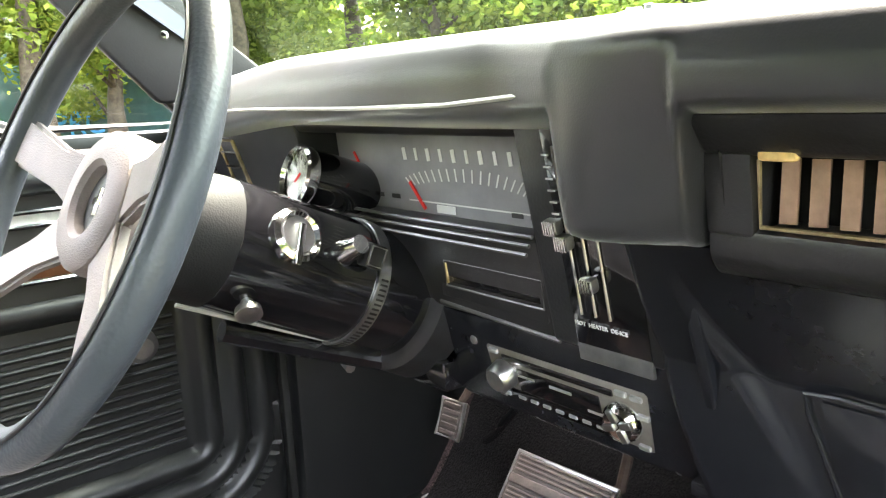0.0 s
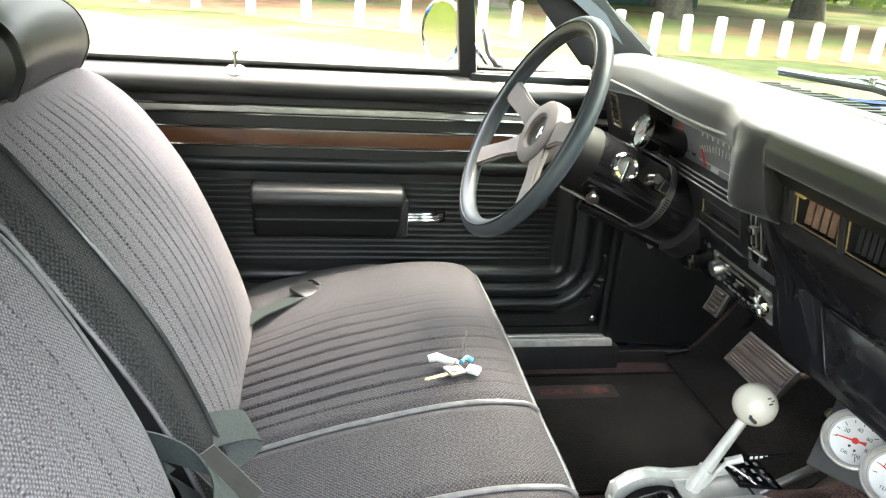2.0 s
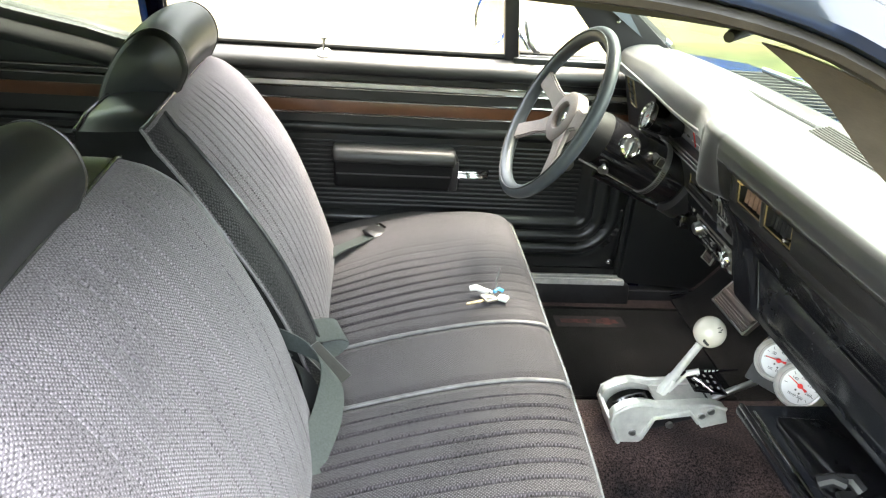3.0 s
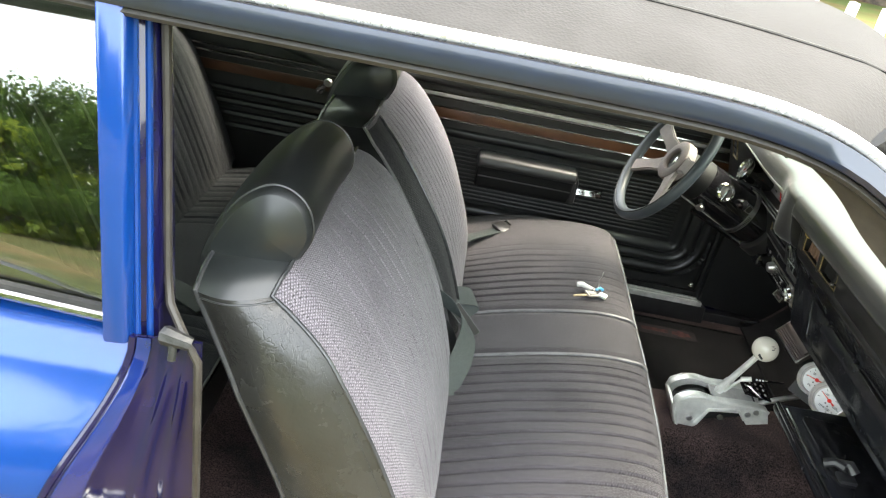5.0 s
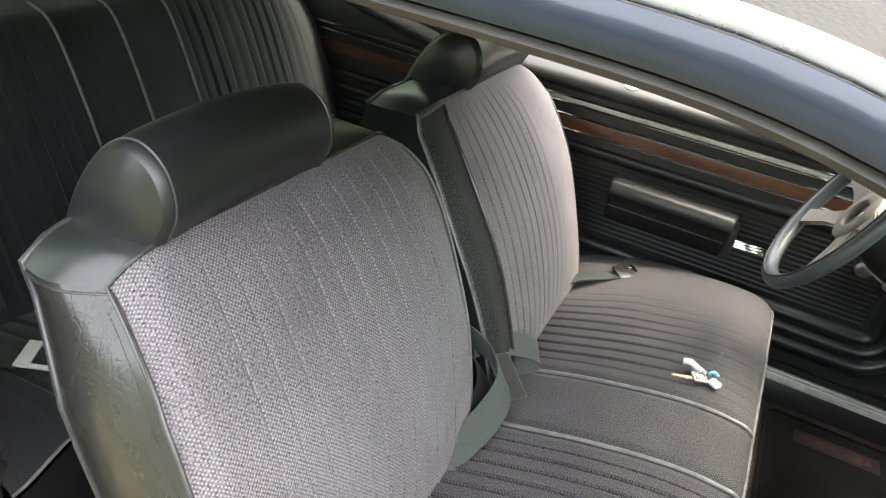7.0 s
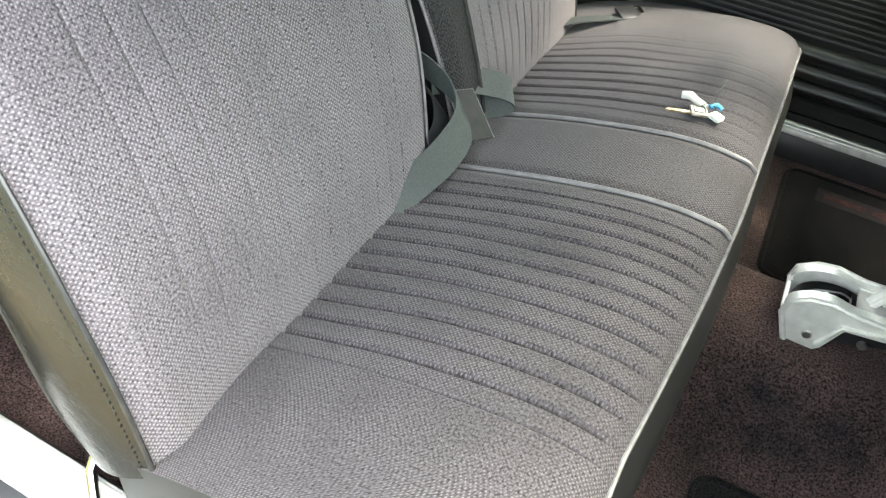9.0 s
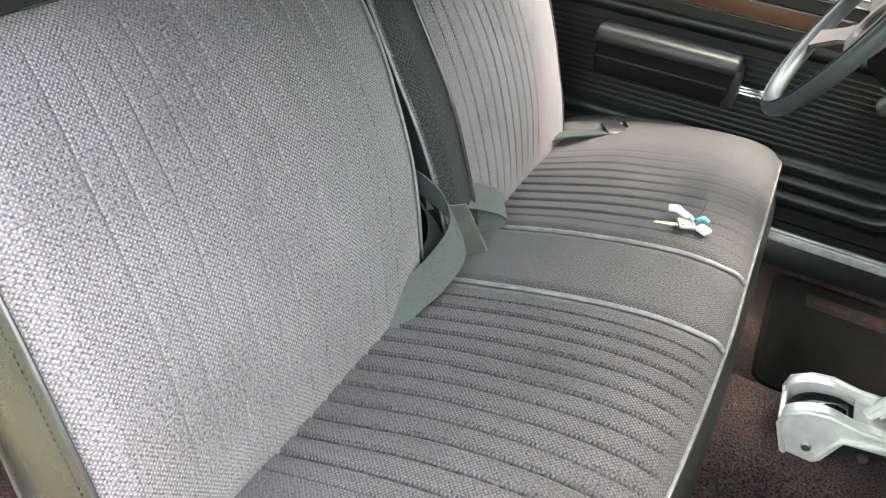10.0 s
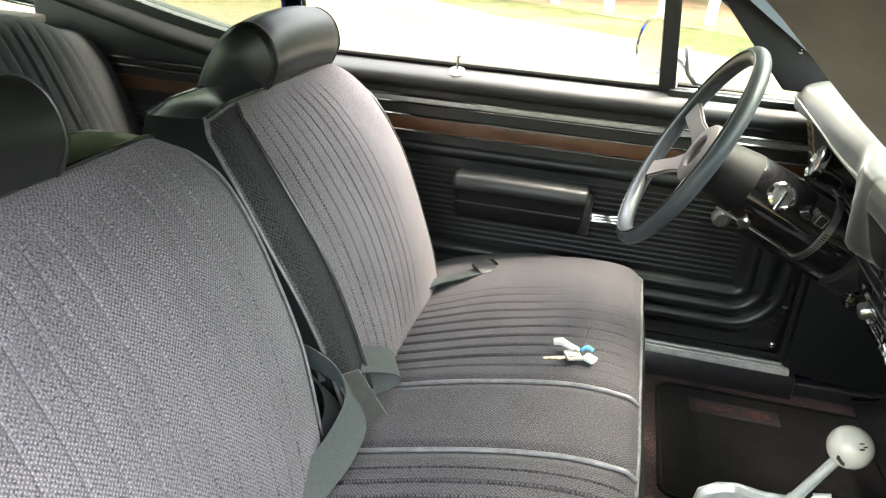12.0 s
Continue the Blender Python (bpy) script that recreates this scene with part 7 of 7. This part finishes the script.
# ---------------------------------------------------------------- outside
def ground_material(name, a, b, c, scale):
    m = material(name, a, 0.95, noise_scale=scale, vary=0.3, second=b, bump=0.8, bump_scale=60, spec=0.1)
    nt, n = m.node_tree, m.node_tree.nodes
    bs = n["Principled BSDF"]
    co = n.new("ShaderNodeTexCoord")
    t = n.new("ShaderNodeTexNoise")
    t.inputs["Scale"].default_value = 0.35
    t.inputs["Detail"].default_value = 8
    nt.links.new(co.outputs["Object"], t.inputs["Vector"])
    r = n.new("ShaderNodeValToRGB")
    r.color_ramp.elements[0].position, r.color_ramp.elements[1].position = 0.48, 0.62
    nt.links.new(t.outputs["Fac"], r.inputs["Fac"])
    mix = n.new("ShaderNodeMix")
    mix.data_type = "RGBA"
    old = bs.inputs["Base Color"].links[0].from_socket
    nt.links.new(r.outputs["Color"], mix.inputs["Factor"])
    nt.links.new(old, mix.inputs["A"])
    mix.inputs["B"].default_value = (*c, 1)
    nt.links.new(mix.outputs["Result"], bs.inputs["Base Color"])
    return m


GRASS = ground_material("grass", (0.032, 0.044, 0.015), (0.061, 0.068, 0.026), (0.098, 0.074, 0.038), 3.0)
GRAVEL = ground_material("pale_gravel", (0.108, 0.090, 0.062), (0.150, 0.128, 0.092), (0.085, 0.078, 0.042), 6.0)
LITTER = ground_material("leaf_litter", (0.115, 0.066, 0.038), (0.155, 0.098, 0.058), (0.070, 0.092, 0.032), 2.0)
BARK = material("bark", (0.055, 0.040, 0.028), 0.9, noise_scale=7, vary=0.5, second=(0.11, 0.085, 0.062), bump=1.0, bump_scale=30)


def leaf_material(name, a, b):
    m = bpy.data.materials.new(name)
    m.use_nodes = True
    nt, n = m.node_tree, m.node_tree.nodes
    n.remove(n["Principled BSDF"])
    geo, ramp = n.new("ShaderNodeNewGeometry"), n.new("ShaderNodeValToRGB")
    ramp.color_ramp.elements[0].color, ramp.color_ramp.elements[1].color = (*a, 1), (*b, 1)
    d, t, mix = n.new("ShaderNodeBsdfDiffuse"), n.new("ShaderNodeBsdfTranslucent"), n.new("ShaderNodeMixShader")
    mix.inputs[0].default_value = 0.45
    nt.links.new(geo.outputs["Random Per Island"], ramp.inputs[0])
    nt.links.new(ramp.outputs[0], d.inputs[0])
    nt.links.new(ramp.outputs[0], t.inputs[0])
    nt.links.new(d.outputs[0], mix.inputs[1])
    nt.links.new(t.outputs[0], mix.inputs[2])
    nt.links.new(mix.outputs[0], n["Material Output"].inputs[0])
    return m


LEAF = leaf_material("leaves", (0.095, 0.155, 0.022), (0.25, 0.30, 0.055))
LEAF_DARK = leaf_material("dark_leaves", (0.03, 0.065, 0.015), (0.09, 0.14, 0.035))

g = sheet(lambda u, v: Vector((-400 + 800 * u, -400 + 800 * v, 0.0)), 40, 40)
tagged(solo("ground", g, GRASS, "mown grass with worn patches", kind="structure"))


def post_line(x):
    return 12.55 - 0.46 * x + 0.024 * x * x


def strip(name, near, far, z, mat, label, x0=-60, x1=60):
    b = sheet(lambda u, v: Vector((x0 + (x1 - x0) * u, near(x0 + (x1 - x0) * u) + (far(x0 + (x1 - x0) * u) - near(x0 + (x1 - x0) * u)) * v, z)), 80, 4)
    return solo(name, b, mat, label, kind="structure")


def wobble(x, k):
    return 0.35 * math.sin(x * 0.9 + k) + 0.22 * math.sin(x * 2.3 + 2 * k)


def far_edge(x):
    x = max(-9, min(9, x))
    return post_line(x) - 2.9


strip("road", lambda x: 1.0 + wobble(x, 1) * 0.3 + 5.6 * smooth(0.8, 3.4, x), lambda x: far_edge(x) + wobble(x, 4), 0.004, GRAVEL, "pale dusty gravel road")
strip("path", lambda x: post_line(max(-9, min(9, x))) - 1.0 + 1.6 * wobble(x, 2), lambda x: post_line(max(-9, min(9, x))) + 9.5 + wobble(x, 3), 0.006, LITTER, "brown leaf litter under the trees")

bol = thing("bollard", (-7.75, post_line(-7.75), 0.0), "short white painted wooden post", "post", group="row of white posts")
bb = lathe([(0.084, -0.05), (0.086, 0.02), (0.083, 0.50), (0.074, 0.545), (0.0, 0.56)], (-7.75, post_line(-7.75), 0.0), (0, 0, 1), 14, cap=False)
part("post_body", bb, WHITEPAINT, bol)
x = -7.75
for k in range(1, 26):
    x += 0.97 - 0.45 * smooth(-1.5, 3.0, x)
    copy_thing(bol, pose(x, post_line(x) + 0.05 * math.sin(k * 2.1), 0, random.uniform(-2.5, 2.5), random.uniform(-2.5, 2.5), k * 40))


def tree(name, base, h, spread, crown_z, leaves, seed, mat, label, trunk_r=0.22):
    rnd = random.Random(seed)
    t = thing(name, base, label, "tree", group="trees round the clearing")
    bx, by, bz = base
    lean = Vector((rnd.uniform(-0.4, 0.4), rnd.uniform(-0.4, 0.4), 0))
    spine = [Vector((bx, by, bz - 0.05)) + lean * (k / 6) ** 2 + Vector((rnd.uniform(-0.08, 0.08), rnd.uniform(-0.08, 0.08), h * 0.85 * k / 6)) for k in range(7)]
    bms = [tube(spine, lambda s: trunk_r * (1.25 - 1.15 * s) if s > 0.04 else trunk_r * 1.5, 10)]
    tips = []
    for k in range(11):
        s = rnd.uniform(crown_z / h * 0.8, 0.95)
        p = spine[min(6, int(s / 0.85 * 6))].lerp(spine[min(6, int(s / 0.85 * 6) + 1)], 0.5)
        a = rnd.uniform(0, 2 * math.pi)
        L = spread * rnd.uniform(0.55, 1.0) * (1.15 - 0.6 * s)
        q = p + Vector((math.cos(a) * L, math.sin(a) * L, rnd.uniform(0.1, 0.5) * L))
        mid = p.lerp(q, 0.5) + Vector((0, 0, 0.12 * L))
        bms.append(tube([p, mid, q], lambda w: trunk_r * 0.33 * (1.1 - w), 6))
        tips += [mid, q, p.lerp(q, 0.75)]
    part("trunk", merge(*bms), BARK, t, "furrowed bark trunk and limbs")
    verts, faces = [], []
    blobs = [(p + Vector((rnd.uniform(-0.6, 0.6), rnd.uniform(-0.6, 0.6), rnd.uniform(-0.4, 0.7))), spread * rnd.uniform(0.18, 0.38)) for p in tips for _ in range(2)]
    blobs += [(spine[6] + Vector((rnd.uniform(-1, 1), rnd.uniform(-1, 1), rnd.uniform(0, h * 0.15))), spread * 0.3) for _ in range(6)]
    for k in range(leaves):
        c, r = blobs[k % len(blobs)]
        d = Vector((rnd.gauss(0, 1), rnd.gauss(0, 1), rnd.gauss(0, 0.75))).normalized()
        p = c + d * r * rnd.uniform(0.45, 1.12)
        if p.z < crown_z * 0.8:
            continue
        u = Vector((rnd.gauss(0, 1), rnd.gauss(0, 1), rnd.gauss(0, 0.6))).normalized()
        w = u.cross(Vector((rnd.gauss(0, 1), rnd.gauss(0, 1), rnd.gauss(0, 1)))).normalized()
        s = rnd.uniform(0.05, 0.115)
        i = len(verts)
        verts += [p - u * s * 1.3, p + w * s * 0.7, p + u * s * 1.3, p - w * s * 0.7]
        faces.append((i, i + 1, i + 2, i + 3))
    me = bpy.data.meshes.new("crown")
    me.from_pydata([v - Vector(base) for v in verts], [], faces)
    me.materials.append(mat)
    cr = new("crown", me)
    cr.parent = t
    ORIGIN[cr.name] = Vector(base)
    return t


oak = tree("tree", (-3.2, 19.0, 0.0), 9.0, 4.2, 2.4, 24000, 3, LEAF, "broad leafy tree with yellow-green crown", 0.34)
low_tree = tree("tree", (7.0, 21.0, 0.0), 7.0, 4.0, 0.8, 24000, 8, LEAF, "low spreading bright green tree", 0.2)
dark = tree("tree", (-4.0, -38.0, 0.0), 8.5, 4.3, 1.4, 22000, 12, LEAF_DARK, "dark green full-crowned tree", 0.28)
for k, (x, y, sc) in enumerate(((-0.3, 17.2, 0.9), (1.0, 17.6, 0.95), (4.6, 19.0, 0.9), (9.3, 18.5, 1.0), (-7.5, 20.5, 1.0), (-11.5, 24, 1.1), (6.0, 29, 1.2), (0.0, 31, 1.2), (-6, 31, 1.2), (15.5, 22, 1.1))):
    copy_thing(oak, pose(x, y, 0, 0, 0, 70 * k)).scale = (sc, sc, sc)
for k, (x, y, sc) in enumerate(((11.5, 24, 1.1), (15, 17, 1.1), (18, 11, 1.1), (21, 5, 1.15), (21, -2, 1.2), (23, 16, 1.3), (2.5, 27, 1.1), (-2.5, 27.5, 1.1), (28, 9, 1.4), (27, 0, 1.3), (19, -9, 1.2), (14, 29, 1.4), (9, 33, 1.5), (-14, 16, 1.1), (-17, 8, 1.2), (-16, 28, 1.3))):
    copy_thing(low_tree, pose(x, y, 0, 0, 0, 50 * k)).scale = (sc, sc, sc)
for k, (x, y, sc) in enumerate(((-9.5, -37, 1.0), (1.0, -39, 1.1), (6.5, -42, 1.1), (12, -36, 1.2), (-15, -34, 1.1), (-6.5, -46, 1.3), (-1.5, -48, 1.3), (-24, -17, 1.2), (-21, -37, 1.3))):
    copy_thing(dark, pose(x, y, 0, 0, 0, 40 * k)).scale = (sc, sc, sc)

# far woods behind everything
WOODS = material("far_foliage", (0.070, 0.120, 0.024), 0.95, noise_scale=0.9, vary=0.5, second=(0.14, 0.19, 0.05), bump=1.0, bump_scale=1.5, spec=0.0)
def hedge(u, v):
    a = 2 * math.pi * u
    return Vector((60 * math.cos(a), 60 * math.sin(a), -0.5 + v * (6.5 + 1.6 * math.sin(a * 11) + 1.2 * math.sin(a * 29 + 1) + 0.8 * math.sin(a * 67))))
solo("backdrop", sheet(hedge, 260, 4), WOODS, "hazy wall of distant trees", kind="structure")
rw = random.Random(5)
verts, faces = [], []
for k in range(42000):
    a = rw.uniform(0, 2 * math.pi)
    r = rw.uniform(38, 52)
    top = 7 + 3 * math.sin(a * 9) + 2 * math.sin(a * 23 + 1)
    p = Vector((r * math.cos(a), r * math.sin(a), rw.uniform(0.0, 1.0) ** 0.8 * top))
    u = Vector((rw.gauss(0, 1), rw.gauss(0, 1), rw.gauss(0, 0.6))).normalized()
    w = u.cross(Vector((rw.gauss(0, 1), rw.gauss(0, 1), rw.gauss(0, 1)))).normalized()
    s = rw.uniform(0.25, 0.6)
    i = len(verts)
    verts += [p - u * s, p + w * s * 0.7, p + u * s, p - w * s * 0.7]
    faces.append((i, i + 1, i + 2, i + 3))
me = bpy.data.meshes.new("far_woods")
me.from_pydata(verts, [], faces)
me.materials.append(LEAF)
tagged(new("far_woods", me), "distant green woods round the clearing", "woods", kind="stuff")

REDPAINT = material("red_paint", (0.30, 0.03, 0.025), 0.6, noise_scale=5, vary=0.3)
TEAL = material("dark_green_wall_paint", (0.03, 0.09, 0.09), 0.7, noise_scale=2, vary=0.3)
# open picnic shelter
sh = thing("picnic_shelter", (-1.0, 24.0, 0.0), "open red-framed picnic shelter with benches", "shelter")
for x in (-5.5, -3.5, -1.5, 0.5, 2.2):
    for y in (22.5, 26.0):
        part("post", box(x - 0.07, x + 0.07, y - 0.07, y + 0.07, 0, 2.4, 0.01), REDPAINT, sh)
for z in (0.9, 2.3):
    part("rail", box(-5.5, 2.2, 22.44, 22.50, z, z + 0.12, 0.01), REDPAINT, sh)
part("shelter_roof", prism([(22.0, 2.45), (24.2, 3.3), (26.5, 2.45), (26.5, 2.55), (24.2, 3.42), (22.0, 2.55)], "x", -6.0, 2.7, 0.01), material("grey_roofing", (0.10, 0.10, 0.10), 0.8, noise_scale=4, vary=0.3), sh, "grey pitched roof")
for x in (-4.5, -2.5, -0.5):
    part("table_top", box(x - 0.8, x + 0.8, 23.4, 24.1, 0.72, 0.78, 0.01), REDPAINT, sh)
    for dx in (-0.6, 0.6):
        part("table_leg", box(x + dx - 0.04, x + dx + 0.04, 23.5, 24.0, 0, 0.72, 0.01), REDPAINT, sh)
    for dy in (23.0, 24.4):
        part("bench", box(x - 0.8, x + 0.8, dy, dy + 0.22, 0.43, 0.47, 0.01), REDPAINT, sh)

wall = thing("sign_wall", (7.5, 24.5, 0.0), "long dark green wall with blue lettering", "wall")
part("wall_body", box(3.2, 13.0, 24.5, 24.7, 0, 2.6, 0.02), TEAL, wall)
words("lettering", "HPRC", 1.05, facing((6.6, 24.47, 0.53), (1, 0, 0), (0, 0, 1)) @ Matrix.Diagonal((0.78, 1, 1, 1)), material("bright_blue_letters", (0.04, 0.35, 0.75), 0.5), wall, 0.02)
ban = thing("banner", (-1.62, 16.7, 0.9), "white banner with blue lettering hung between trunks", "banner")
part("cloth", sheet(lambda u, v: Vector((-2.35 + 1.45 * u, 16.7 + 0.05 * math.sin(u * 7), 0.95 + 0.75 * v - 0.06 * math.sin(math.pi * u))), 16, 6, 0.004), WHITEPAINT, ban)
BANBLUE = material("banner_blue", (0.10, 0.25, 0.55), 0.6)
words("lettering", "HPRC", 0.36, facing((-1.80, 16.62, 1.46), (1, 0, 0), (0, 0, 1)), BANBLUE, ban, 0.004)
words("lettering", "OPEN", 0.30, facing((-1.66, 16.62, 1.12), (1, 0, 0), (0, 0, 1)), BANBLUE, ban, 0.004)
part("emblem", prism([(-1.22, 1.14), (-1.0, 1.14), (-1.0, 1.22), (-1.22, 1.22)], "y", 16.60, 16.62), BRASS, ban)
for x in (-2.35, -0.90):
    part("rope", tube([(x, 16.7, 1.69), (x + (-0.5 if x < -1 else 0.5), 17.0, 2.1)], 0.008, 6), RUBBER, ban)
no = thing("notice_board", (3.3, 17.5, 0.0), "white notice board on a post", "sign")
part("board", box(2.95, 3.55, 17.48, 17.52, 0.75, 1.65, 0.01), WHITEPAINT, no)
part("board_post", box(3.2, 3.3, 17.52, 17.6, 0, 1.7, 0.01), BARK, no)
for k in range(4):
    part("text_bar", box(3.05, 3.45 - 0.06 * (k % 2), 17.47, 17.479, 1.45 - 0.17 * k, 1.52 - 0.17 * k, 0), PRINT, no)
fen = thing("board_fence", (-14.0, 30.0, 0.0), "white rail fence beyond the trees", "fence")
for x in range(-26, -5, 3):
    part("fence_post", box(x - 0.06, x + 0.06, 29.94, 30.06, 0, 1.3, 0.01), WHITEPAINT, fen)
for z in (0.45, 0.8, 1.15):
    part("fence_rail", box(-26, -8, 29.9, 29.94, z, z + 0.14, 0.005), WHITEPAINT, fen)
